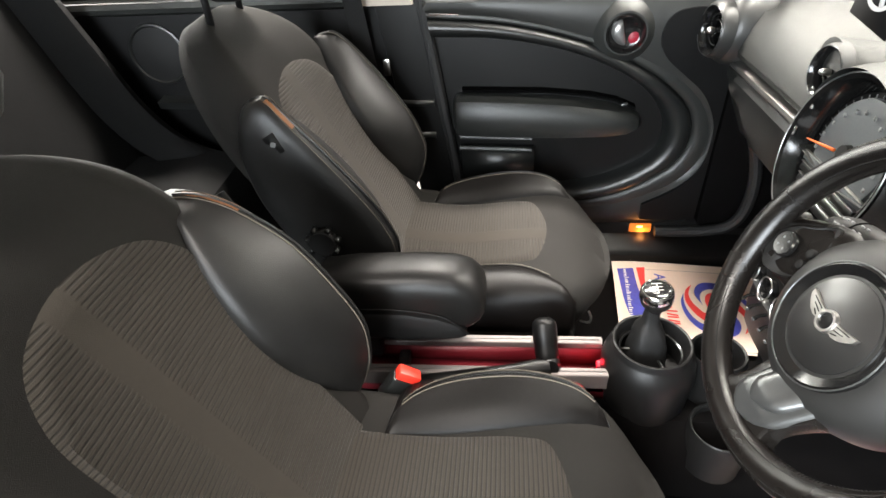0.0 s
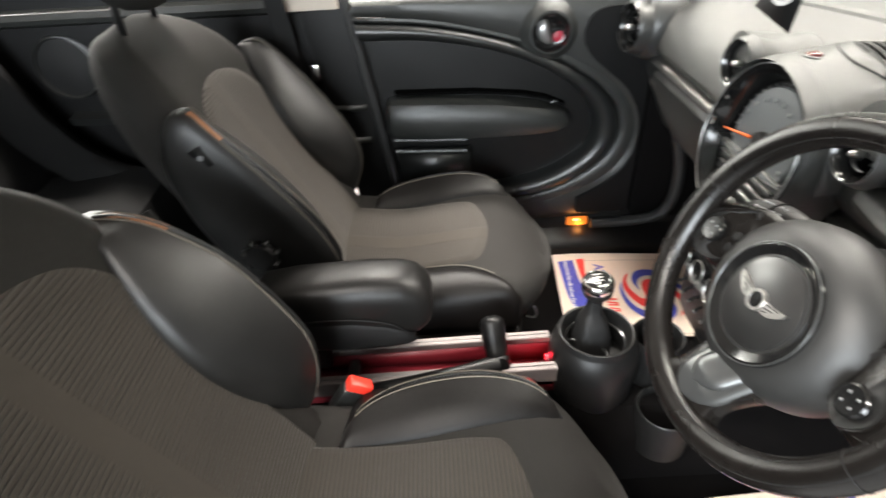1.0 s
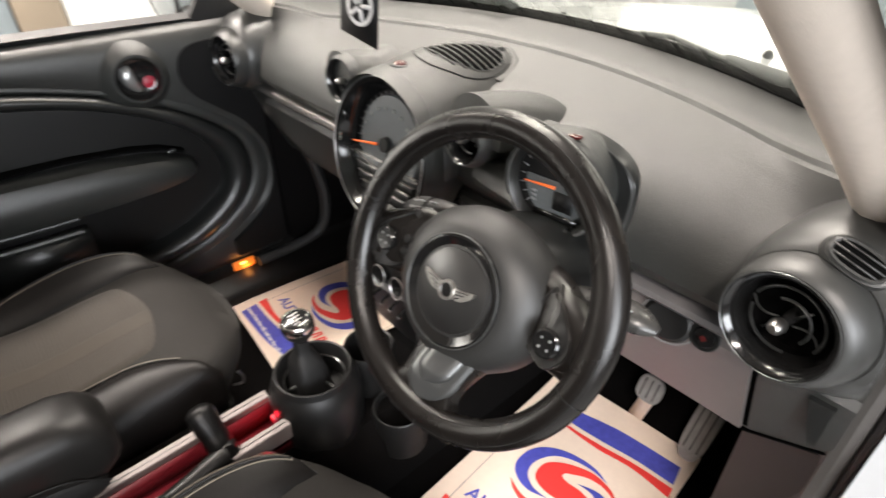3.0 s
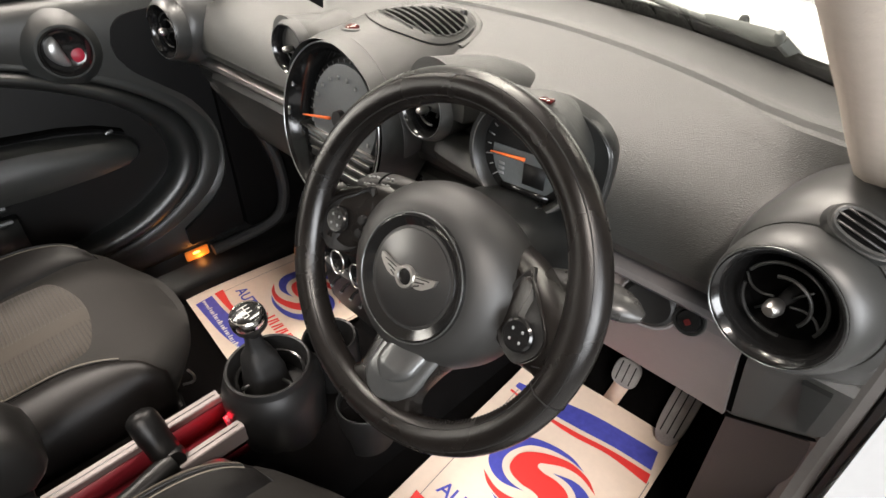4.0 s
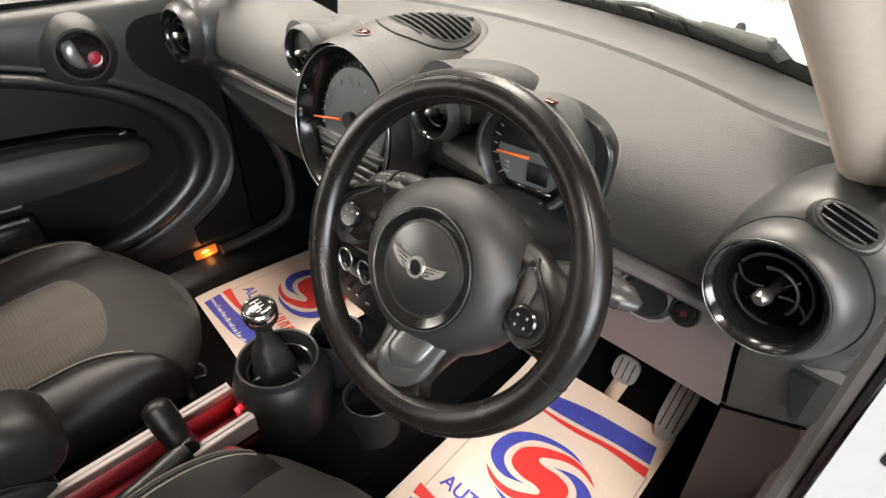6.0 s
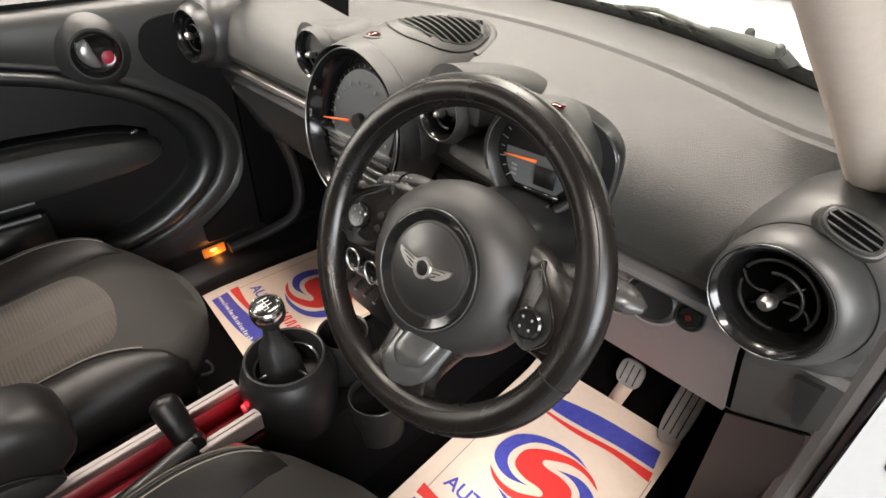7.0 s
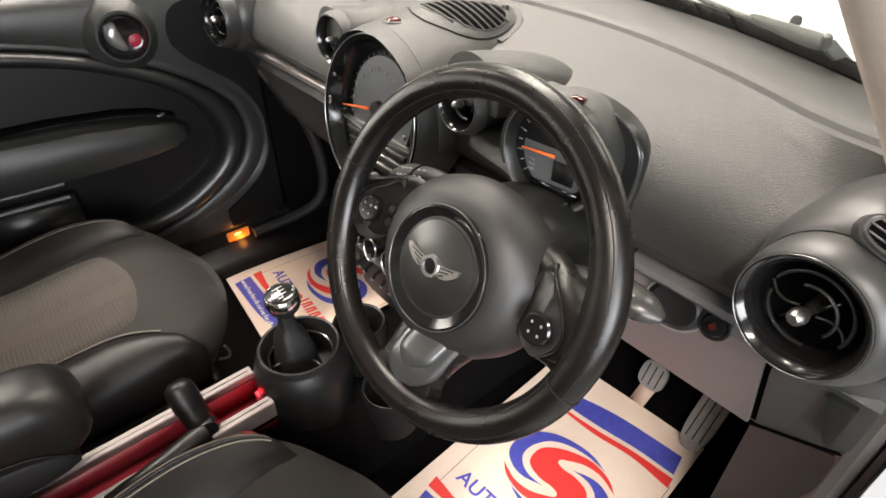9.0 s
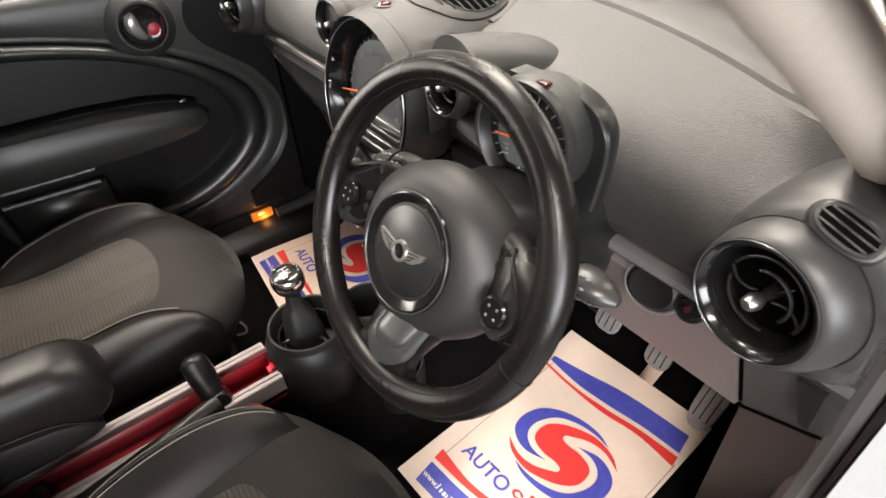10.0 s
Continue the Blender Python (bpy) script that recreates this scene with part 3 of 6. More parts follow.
part("outer_lip", tube([p + Vector((0.024, -0.004, -0.004)) for p in SEAL], 0.009, 8), M_RUBBER, seal)
single("door_frame_east", tube(smooth_line([(0.745, 0.30, 0.78), (0.715, 0.20, 0.88), (0.688, 0.07, 0.985), (0.662, -0.07, 1.085), (0.632, -0.22, 1.19), (0.60, -0.36, 1.27)], 16), 0.036, 12), M_BLACK, "black painted windscreen frame beside the door opening", "frame", kind="structure")
hinge = thing("hinge_bracket", (0.80, 0.33, 0.48), "black hinge bracket bolted to the white jamb", "bracket")
part("plate", rbox(0.800, 0.322, 0.505, 0.07, 0.02, 0.06, 0.006, 2, pose(0, 0, 0, 0, 0, 27)), M_RUBBER, hinge)
part("bolt", lathe([(0.0, 0.012), (0.009, 0.011), (0.010, 0.0)], pose(0.796, 0.310, 0.512, 90, 0, 27), 10, True), M_STEEL, hinge)

# ---- passenger door ----
door = thing("door_1", (-0.75, -0.1, 0.08), "closed passenger door, dark grey skin with an oval trim ring", "car door")
DC = (-0.13, 0.45)


def rear_y(z):
    """The slanting rear edge of the door."""
    return -0.502 + (0.717 - z) * 0.155


def bow(points, n=80):
    return [(p.x, p.y) for p in smooth_line([(y, z, 0) for y, z in points], n)]


INNER = bow([(rear_y(0.668), 0.668), (-0.32, 0.660), (-0.145, 0.626), (-0.01, 0.572), (0.076, 0.515), (0.127, 0.450), (0.141, 0.390), (0.127, 0.340), (0.085, 0.300), (0.0, 0.256), (-0.114, 0.231), (-0.28, 0.218), (rear_y(0.215), 0.215)])
OUTER = bow([(rear_y(0.716), 0.716), (-0.32, 0.700), (-0.148, 0.663), (-0.014, 0.614), (0.106, 0.545), (0.180, 0.478), (0.206, 0.415), (0.202, 0.352), (0.163, 0.288), (0.060, 0.222), (-0.06, 0.188), (-0.25, 0.172), (rear_y(0.168), 0.168)])
LIP = bow([(rear_y(0.730), 0.730), (-0.32, 0.715), (-0.148, 0.678), (-0.010, 0.631), (0.115, 0.570), (0.200, 0.505), (0.246, 0.430), (0.250, 0.345), (0.205, 0.262), (0.090, 0.193), (-0.05, 0.160), (-0.25, 0.146), (rear_y(0.142), 0.142)])


def door_edge(y, z):
    dy, dz = y - DC[0], z - DC[1]
    lim = [((0.272 if dy > 0 else -0.53) - DC[0]) / dy if abs(dy) > 1e-6 else 99, ((0.772 if dz > 0 else 0.09) - DC[1]) / dz if abs(dz) > 1e-6 else 99]
    k = max(1.01, min(lim))
    return max(DC[0] + dy * k, rear_y(z) - 0.012), DC[1] + dz * k


rows = []
for q, x in ((0.0, -0.701), (0.10, -0.698), (0.35, -0.694), (0.65, -0.693), (0.86, -0.700), (0.95, -0.712), (1.0, -0.735)):
    row = []
    for y, z in LIP:
        ey, ez = door_edge(y, z)
        yy, zz = y + (ey - y) * q, z + (ez - z) * q
        lean = -0.02 * max(0.0, zz - 0.70) / 0.08
        row.append((x + lean * 0.3 - 0.05 * max(0, 0.25 - zz), yy, zz))
    rows.append(row)
part("skin", loft(rows, False, False), M_SOFT, door)
part("shell", rbox(-0.80, -0.085, 0.41, 0.11, 0.70, 0.65, 0.02), M_WHITE, door, "white painted outer shell")
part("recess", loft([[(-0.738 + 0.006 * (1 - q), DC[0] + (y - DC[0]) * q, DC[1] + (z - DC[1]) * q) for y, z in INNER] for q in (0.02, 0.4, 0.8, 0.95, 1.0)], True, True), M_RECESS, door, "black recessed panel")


def band_loft(a_line, b_line, profile):
    """A moulding between two lines on the door; profile gives how far across and how far out."""
    return loft([[(x, ya + (yb - ya) * c, za + (zb - za) * c) for c, x in profile] for (ya, za), (yb, zb) in zip(a_line, b_line)], False, False)


part("trim_ring", band_loft(INNER, OUTER, ((-0.05, -0.742), (-0.03, -0.722), (0.03, -0.710), (0.12, -0.7), (0.26, -0.691), (0.45, -0.686), (0.66, -0.686), (0.82, -0.690), (0.93, -0.697), (0.985, -0.706), (1.0, -0.718))), M_PLASTIC, door, "satin dark grey curved trim ring", sharp=50)
part("second_ring", band_loft(OUTER, LIP, ((0.0, -0.718), (0.06, -0.706), (0.25, -0.700), (0.6, -0.698), (1.0, -0.701))), M_SOFT, door, "dark outer lip", sharp=50)
part("ring_groove", tube([(-0.7135, y, z) for y, z in OUTER], 0.0028, 6), M_VOID, door, "black groove round the ring")
sail = [(p.x, p.y) for p in smooth_line([(0.155, 0.770, 0), (0.168, 0.800, 0), (0.196, 0.838, 0), (0.240, 0.822, 0), (0.282, 0.770, 0), (0.285, 0.745, 0), (0.220, 0.745, 0)], 40, True)]
part("mirror_sail", loft([[(x, y, z) for y, z in sail] for x in (-0.745, -0.722, -0.718)], True, True), M_BLACK, door, "black corner piece behind the mirror", sharp=30)
part("window_ledge", loft([[(-0.735, y, 0.772 + c), (-0.722, y, 0.782 + c), (-0.745, y, 0.792 + c), (-0.765, y, 0.786 + c), (-0.765, y, 0.765 + c)] for y, c in ((-0.49, 0.004), (-0.1, -0.002), (0.28, -0.012))]), M_RUBBER, door, "black window ledge")
arm = []
for y, zt, zb, x in ((-0.445, 0.496, 0.420, -0.690), (-0.436, 0.509, 0.412, -0.668), (-0.42, 0.513, 0.408, -0.660), (-0.30, 0.510, 0.404, -0.655), (-0.144, 0.501, 0.401, -0.655), (-0.03, 0.482, 0.401, -0.662), (0.03, 0.465, 0.404, -0.670), (0.060, 0.450, 0.410, -0.688), (0.070, 0.440, 0.418, -0.712)):
    h = zt - zb
    arm.append([(-0.738, y, zb), (x - 0.010, y, zb + 0.002), (x, y, zb + 0.2 * h), (x + 0.002, y, zb + 0.5 * h), (x, y, zt - 0.25 * h), (x - 0.012, y, zt - 0.05 * h), (x - 0.03, y, zt), (-0.738, y, zt)])
part("armrest", loft(arm), M_SOFT, door, "padded dark grey armrest")
part("pull_slot", loft([[(-0.735, y, z - 0.006), (-0.716, y, z - 0.005), (-0.714, y, z + 0.003), (-0.735, y, z + 0.006)] for y, z in ((-0.42, 0.523), (-0.20, 0.518), (-0.07, 0.505), (0.0, 0.490), (0.052, 0.467))]), M_VOID, door, "black pull recess")
part("lock_switch", rbox(-0.711, 0.020, 0.480, 0.010, 0.018, 0.006, 0.002, 2, pose(0, 0, 0, 15, 0, 0)), M_INLAY, door, "dark metal switch")
for z, x in ((0.388, -0.705), (0.356, -0.700)):
    part("pocket_lip", tube([(x, -0.43, z + 0.004), (x, -0.34, z), (x, -0.225, z - 0.004)], 0.008, 8), M_SOFT, door)
part("map_pocket", loft([[(-0.738, y, 0.25), (-0.702, y, 0.25), (-0.700, y, 0.352), (-0.738, y, 0.352)] for y in (-0.425, -0.215)]), M_PLASTIC, door, "dark map pocket")
# black sheet over the skin: hollow and dash shadow put into its colour
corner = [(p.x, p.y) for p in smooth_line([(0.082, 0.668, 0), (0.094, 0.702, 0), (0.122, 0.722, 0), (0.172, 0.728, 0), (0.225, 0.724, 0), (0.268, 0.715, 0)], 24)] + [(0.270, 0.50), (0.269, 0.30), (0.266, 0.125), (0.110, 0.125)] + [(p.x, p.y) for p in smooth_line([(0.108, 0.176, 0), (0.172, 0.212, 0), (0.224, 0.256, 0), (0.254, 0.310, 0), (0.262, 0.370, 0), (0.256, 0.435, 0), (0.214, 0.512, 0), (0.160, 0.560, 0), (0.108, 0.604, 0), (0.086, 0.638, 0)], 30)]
part("corner_shade", loft([[(x, y, z) for y, z in corner] for x in (-0.700, -0.689)], True, True), M_DOORDARK, door, "black sheet ahead of the trim ring, shaded hollow painted on", sharp=30)
HB = pose(-0.680, -0.008, 0.674, 0, 90, 0)
part("handle_collar", lathe([(0.080, -0.024), (0.070, -0.012), (0.060, -0.003), (0.053, 0.003), (0.048, 0.003)], HB), M_SOFT, door, "raised round collar")
bowl = part("handle_bowl", lathe([(0.0485, 0.006), (0.046, 0.008), (0.043, 0.002), (0.040, -0.004), (0.03, -0.009), (0.0, -0.010)], HB), M_GLOSS, door, "gloss black handle bowl")
lever = smooth_line([(-0.034, 0.006, 0), (-0.027, 0.024, 0), (-0.013, 0.031, 0), (-0.006, 0.020, 0), (-0.002, 0.0, 0), (0.004, -0.024, 0), (0.0, -0.031, 0), (-0.014, -0.027, 0), (-0.028, -0.013, 0)], 36, True)
part("handle_lever", loft([[(-0.688 + h, -0.008 - 0.015 * (1 - s) + p.x * s, 0.674 + p.y * s) for p in lever] for s, h in ((1.0, 0.0), (0.97, 0.004), (0.85, 0.008), (0.55, 0.0115), (0.2, 0.0125))], True, True), M_GREYTRIM, bowl, "satin half-round lever")
part("red_glow", lathe([(0.0, 0.004), (0.009, 0.003), (0.015, 0.0)], pose(-0.688, 0.016, 0.660, 0, 90, 0), 16), M_REDGLOW, bowl, "red lit reflector")
pane = part("window_pane", loft([[(-0.755, y, 0.775), (-0.750, y, 0.775), (-0.590, min(y, -0.10) if z2 > 1.1 else y, z2), (-0.595, min(y, -0.10) if z2 > 1.1 else y, z2)] for y, z2 in ((-0.55, 1.24), (-0.2, 1.24), (0.0, 1.13), (0.18, 0.96), (0.31, 0.81))]), M_GLASS, door, "clear window pane")
pane.visible_shadow = False
single("sill_west", loft([[(-0.78, y, -0.05), (-0.63, y, -0.05), (-0.635, y, 0.028), (-0.650, y, 0.045), (-0.690, y, 0.058), (-0.700, y, 0.066), (-0.708, y, 0.098), (-0.720, y, 0.110), (-0.78, y, 0.110)] for y in (-1.9, 0.50)]), M_SILL, "dark plastic door sill", "sill", kind="structure")
lamp = thing("courtesy_lamp", (-0.70, 0.125, 0.06), "small orange courtesy lamp, lit, at the door sill", "lamp")
lens = part("lens", rbox(-0.702, 0.119, 0.087, 0.010, 0.066, 0.030, 0.005), M_LAMP, lamp, "orange lens")
part("bulb", lathe([(0.0, 0.002), (0.004, 0.0015), (0.007, 0.0)], pose(-0.6968, 0.116, 0.093, 0, 90, 0) @ Matrix.Diagonal((0.6, 1.5, 1, 1)), 14), M_BULB, lens, "bright bulb spot")
part("housing", rbox(-0.709, 0.119, 0.087, 0.008, 0.078, 0.040, 0.004), M_PLASTIC, lamp)
single("kick_panel_west", rbox(-0.735, 0.52, 0.30, 0.06, 0.48, 0.66, 0.02), M_CARPET, "dark footwell side panel", "panel", kind="structure")
single("jamb_seal_west", tube(smooth_line([(-0.690, 0.16, 0.082), (-0.685, 0.29, 0.088), (-0.680, 0.37, 0.112), (-0.680, 0.402, 0.18), (-0.682, 0.398, 0.29), (-0.688, 0.360, 0.42), (-0.69, 0.32, 0.54)], 30), 0.017, 10), M_RUBBER, "black rubber seal curving up the door opening", "seal", kind="structure")
mirror = thing("door_mirror", (-0.87, 0.20, 0.70), "white car door mirror with black edge", "mirror")
part("housing", loft([[(-0.955 + 0.115 * math.cos(a) * s, 0.20 + d, 0.80 + 0.085 * math.sin(a) * s) for a in [2 * math.pi * k / 28 for k in range(28)]] for d, s in ((-0.03, 0.96), (-0.02, 1.0), (0.03, 0.96), (0.08, 0.7), (0.10, 0.35))]), M_WHITE, mirror)
part("rim", tube([(-0.955 + 0.112 * math.cos(a), 0.168, 0.80 + 0.082 * math.sin(a)) for a in [2 * math.pi * k / 28 for k in range(28)]], 0.007, 6, True), M_RUBBER, mirror, "black rim")
part("glass", prism(ellipse(0.105, 0.075, 28), 0.004, pose(-0.955, 0.168, 0.80, 90, 0, 0)), M_CHROME, mirror, "mirror glass")
part("foot", rbox(-0.855, 0.20, 0.735, 0.07, 0.05, 0.09, 0.012), M_RUBBER, mirror, "black foot")

# ---- rear door, pillar foot and belt ----
pillarfoot = thing("pillar_trim", (-0.73, -0.58, 0.08), "dark plastic lower pillar trim", "trim", kind="structure")
part("panel", loft([[(-0.76, y0 - 0.13, z), (-0.715, y0 - 0.115, z), (-0.708, y0 - 0.06, z), (-0.712, y0, z), (-0.76, y0 + 0.005, z)] for z, y0 in ((0.09, rear_y(0.09) - 0.016), (0.30, rear_y(0.30) - 0.016), (0.50, rear_y(0.50) - 0.016), (0.81, rear_y(0.81) - 0.016))]), M_RECESS, pillarfoot)
for z in (0.50, 0.405):
    part("ledge", loft([[(-0.75, y, z - 0.02), (-0.702, y, z - 0.015), (-0.700, y, z), (-0.75, y, z + 0.006)] for y in (-0.60, -0.498)]), M_SOFT, pillarfoot)
part("gap_seal", tube([(-0.722, rear_y(z) - 0.012, z) for z in (0.80, 0.70, 0.55, 0.40, 0.25, 0.10)], 0.016, 10), M_RUBBER, pillarfoot, "black door gap seal")
belt = thing("seat_belt", (-0.70, -0.68, 0.2), "black seat belt hanging at the door pillar", "seat belt")
part("webbing", loft([[(x, y - 0.024, z), (x + 0.002, y - 0.024, z), (x + 0.002, y + 0.024, z), (x, y + 0.024, z)] for x, y, z in ((-0.59, -0.70, 1.10), (-0.66, -0.69, 0.85), (-0.695, -0.67, 0.60), (-0.69, -0.65, 0.2))]), M_BLACK, belt)
part("tongue", rbox(-0.676, -0.615, 0.604, 0.006, 0.020, 0.045, 0.004), M_CHROME, belt, "chrome belt tongue")
reardoor = thing("door_2", (-0.75, -1.2, 0.08), "closed rear door with dark lining and round speaker", "car door")
part("lining", loft([[(-0.80, y, 0.09), (-0.735, y, 0.09), (-0.725, y, 0.45), (-0.72, y, 0.74), (-0.735, y, 0.825), (-0.80, y, 0.83)] for y in (-1.75, -0.585)]), M_DOORDARK, reardoor)
part("speaker_ring", lathe([(0.085, -0.004), (0.083, 0.006), (0.078, 0.008), (0.074, 0.004)], pose(-0.721, -1.27, 0.640, 0, 90, 0)), M_PLASTIC, reardoor, "black speaker ring")
part("speaker_mesh", lathe([(0.075, 0.002), (0.04, 0.006), (0.0, 0.008)], pose(-0.721, -1.27, 0.640, 0, 90, 0)), M_BLACK, reardoor, "black speaker mesh")
part("grab_ledge", loft([[(-0.735, y, z - 0.03), (-0.685, y, z - 0.02), (-0.680, y, z), (-0.735, y, z + 0.008)] for y, z in ((-1.30, 0.515), (-1.0, 0.505), (-0.86, 0.495))]), M_PLASTIC, reardoor)
part("top_rail", loft([[(-0.80, y, 0.740), (-0.722, y, 0.742), (-0.710, y, 0.750), (-0.706, y, 0.762), (-0.712, y, 0.776), (-0.740, y, 0.790), (-0.80, y, 0.800)] for y in (-1.75, -0.60)]), M_SOFT, reardoor, "grey padded top rail")
rp = part("window_pane", loft([[(-0.765, y, 0.82), (-0.760, y, 0.82), (-0.60, y, 1.25), (-0.605, y, 1.25)] for y in (-1.70, -0.70)]), M_GLASS, reardoor, "clear window pane")
rp.visible_shadow = False


# ---- dashboard ----
dash = thing("dashboard", (0, 0.4, 0.4), "dark grey grained dashboard with round air vents", "dashboard")


def dash_profile(x):
    yr = 0.605 - 0.55 * x * x
    yp = max(0.335 - 0.2 * max(0.0, abs(x) - 0.56), 0.472 - 0.58 * (x - 0.06) ** 2)
    e = max(0.0, abs(x) - 0.5)
    f = 0.0 if abs(x) < 0.6 else (abs(x) - 0.6) * 0.5
    mid = (yp + 0.295) / 2
    return [(yr + 0.02, 0.74), (yr, 0.806), (max(yr - 0.015, yp + 0.022), 0.808), (yp + 0.020, 0.8035), (yp + 0.004, 0.8015), (yp - 0.002, 0.7988), (yp - 0.0046, 0.7932), (yp - 0.012, 0.7912), (mid, 0.776 - 0.1 * e), (0.295, 0.757 - 0.15 * e), (0.268, 0.735), (0.246, 0.705), (0.234, 0.67), (0.231, 0.650), (0.236, 0.636), (0.250, 0.629),
            (0.272, 0.624), (0.272, 0.602), (0.258, 0.598), (0.252, 0.588), (0.258, 0.565), (0.335, 0.402), (0.350, 0.392), (0.40, 0.395), (0.60, 0.45)]


part("body", loft([[(x, y, z) for y, z in dash_profile(x)] for x in [-0.705 + 0.047 * k for k in range(31)]]), M_DASH, dash, sharp=28)
for x0, x1, mat in ((-0.62, -0.16, M_SATIN), (0.43, 0.585, M_ROLL)):
    part("trim_strip", loft([[(x0 + (x1 - x0) * k / 8, y, z) for y, z in ((0.272, 0.602), (0.246, 0.602), (0.237, 0.606), (0.233, 0.612), (0.235, 0.619), (0.243, 0.623), (0.272, 0.623))] for k in range(9)]), mat, dash, "satin silver-grey trim strip")
part("glovebox_lid", loft([[(x, y, z) for y, z in ((0.250, 0.592), (0.242, 0.580), (0.248, 0.560), (0.318, 0.412), (0.330, 0.415))] for x in (-0.60, -0.59, -0.20, -0.19)]), M_POD, dash, "dark glovebox lid")
part("knee_panel", loft([[(x, y, z) for y, z in ((0.252, 0.597), (0.244, 0.587), (0.249, 0.562), (0.324, 0.404), (0.340, 0.396), (0.345, 0.41))] for x in (0.20, 0.21, 0.596, 0.604)]), M_KNEE, dash, "warm grey knee panel")
END = ((0.256, 0.60), (0.247, 0.586), (0.252, 0.562), (0.330, 0.404), (0.350, 0.396), (0.36, 0.41))
part("end_panel", loft([[(x, y + 0.01 * k - 0.035 * lift * max(0, 0.56 - z) / 0.16, z + lift * max(0, 0.60 - z) * 0.42) for y, z in END] for x, k, lift in ((0.612, 0, 0.05), (0.618, 0, 0.1), (0.665, 0.4, 0.6), (0.703, 1.0, 1.0))]), M_DASH, dash, "dark end panel")
part("panel_gap", loft([[(0.604, y + 0.006, z), (0.612, y + 0.006, z), (0.612, y + 0.02, z), (0.604, y + 0.02, z)] for y, z in ((0.247, 0.585), (0.252, 0.562), (0.330, 0.400))]), M_VOID, dash, "dark panel gap")
part("panel_gap", tube([(0.606, 0.338, 0.392), (0.64, 0.326, 0.418), (0.68, 0.312, 0.449), (0.704, 0.302, 0.470)], 0.0024, 6), M_VOID, dash, "dark panel gap")
part("end_notch", loft([[(xa, y - 0.004, z), (xb, y - 0.003, z), (xb, y + 0.02, z), (xa, y + 0.02, z)] for xa, xb, y, z in ((0.664, 0.690, 0.250, 0.580), (0.672, 0.689, 0.268, 0.530), (0.679, 0.688, 0.284, 0.490))]), M_PLASTIC, dash)


def air_vent(x, y, z, r, yaw, pitch, depth, pod, shoulder=0):
    """A round pod with a gloss bezel, curved fins and a chrome knob. Local z looks out of the vent."""
    m = pose(x, y, z, 90 - pitch, 0, yaw)
    if shoulder:
        def ringed(profile):
            rows = []
            for q, h in profile:
                o = (q - 1.06) * r
                ring = [m @ Vector((shoulder * 0.55 * o + r * q * math.cos(2 * math.pi * k / 56), 0.22 * o + r * q * math.sin(2 * math.pi * k / 56), h)) for k in range(56)]
                rows.append([(max(-0.703, min(0.703, p.x)), p.y, p.z) for p in ring])
            return loft(rows, True, False)

        v = part("vent_pod", ringed(((1.16, -0.034), (1.28, -0.0275), (1.40, -0.031), (1.52, -0.038), (1.63, -0.048), (1.72, -0.063), (1.79, -0.085), (1.84, -0.11), (1.87, -0.16))), M_POD, dash)
        part("vent_cap", ringed(((1.06, 0.004), (1.10, 0.0025), (1.16, -0.003), (1.22, -0.0115), (1.255, -0.021), (1.262, -0.030))), M_POD, v, "satin grey cap round the vent")
    else:
        v = part("vent_pod", lathe([(r * 1.06, 0.004), (r * 1.14, 0.0), (r * 1.25, -0.012), (r * (0.5 + 0.5 * pod) * 1.10, -0.022), (r * pod, -0.045), (r * pod * 1.06, -0.068), (r * pod * 1.12, -depth + 0.012), (r * pod * 1.22, -depth), (r * pod * 1.28, -depth - 0.02)], m), M_DASH, dash)
    part("bezel", lathe([(r * 0.80, -0.030), (r * 0.82, -0.016), (r * 0.87, -0.004), (r * 0.93, 0.002), (r * 1.0, 0.005), (r * 1.06, 0.004), (r * 1.07, -0.002)], m), M_GLOSS, v, "gloss black bezel")
    part("edge_ring", tube([m @ Vector((r * 1.04 * math.cos(a), r * 1.04 * math.sin(a), 0.005)) for a in [2 * math.pi * k / 40 for k in range(40)]], 0.0007, 6, True), M_INLAY, v, "thin silver-grey ring painting the rim's thin highlight")
    part("throat", lathe([(r * 0.82, -0.018), (r * 0.79, -0.04), (0.0, -0.045)], m), M_VOID, v)
    for s, a0, a1 in ((0.68, -24, 160), (0.44, -35, 125), (0.62, 178, 290)):
        part("fin", tube([m @ Vector((r * s * math.cos(radians(a)), r * s * math.sin(radians(a)), -0.012)) for a in range(a0, a1, 9)], 0.0016, 8), M_PLASTIC, v)
    for a0 in (1, -1):
        part("fin", tube(smooth_line([m @ Vector((a0 * r * px, a0 * r * py, -0.013)) for px, py in ((-0.66, 0.20), (-0.52, 0.02), (-0.34, -0.03), (-0.14, 0.02))], 10), 0.0012, 6), M_PLASTIC, v)
    for a in (48, 228):
        part("spoke", tube([m @ Vector((r * q * math.cos(radians(a)), r * q * math.sin(radians(a)), -0.015)) for q in (0.16, 0.50)], 0.0011, 6), M_PLASTIC, v)
    part("knob", lathe([(0.0, 0.0115), (r * 0.08, 0.0108), (r * 0.135, 0.0070), (r * 0.15, 0.0), (r * 0.115, -0.006)], m, 20), M_SATIN, v, "satin chrome knob")
    part("knob_stem", lathe([(r * 0.115, -0.005), (r * 0.09, -0.012), (r * 0.12, -0.026), (r * 0.13, -0.040)], m, 16), M_BLACK, v)
    return v


air_vent(0.622, 0.180, 0.697, 0.0525, -8, 4, 0.10, 1.40, 1)
air_vent(-0.640, 0.180, 0.686, 0.0535, 8, 4, 0.10, 1.45, -1)
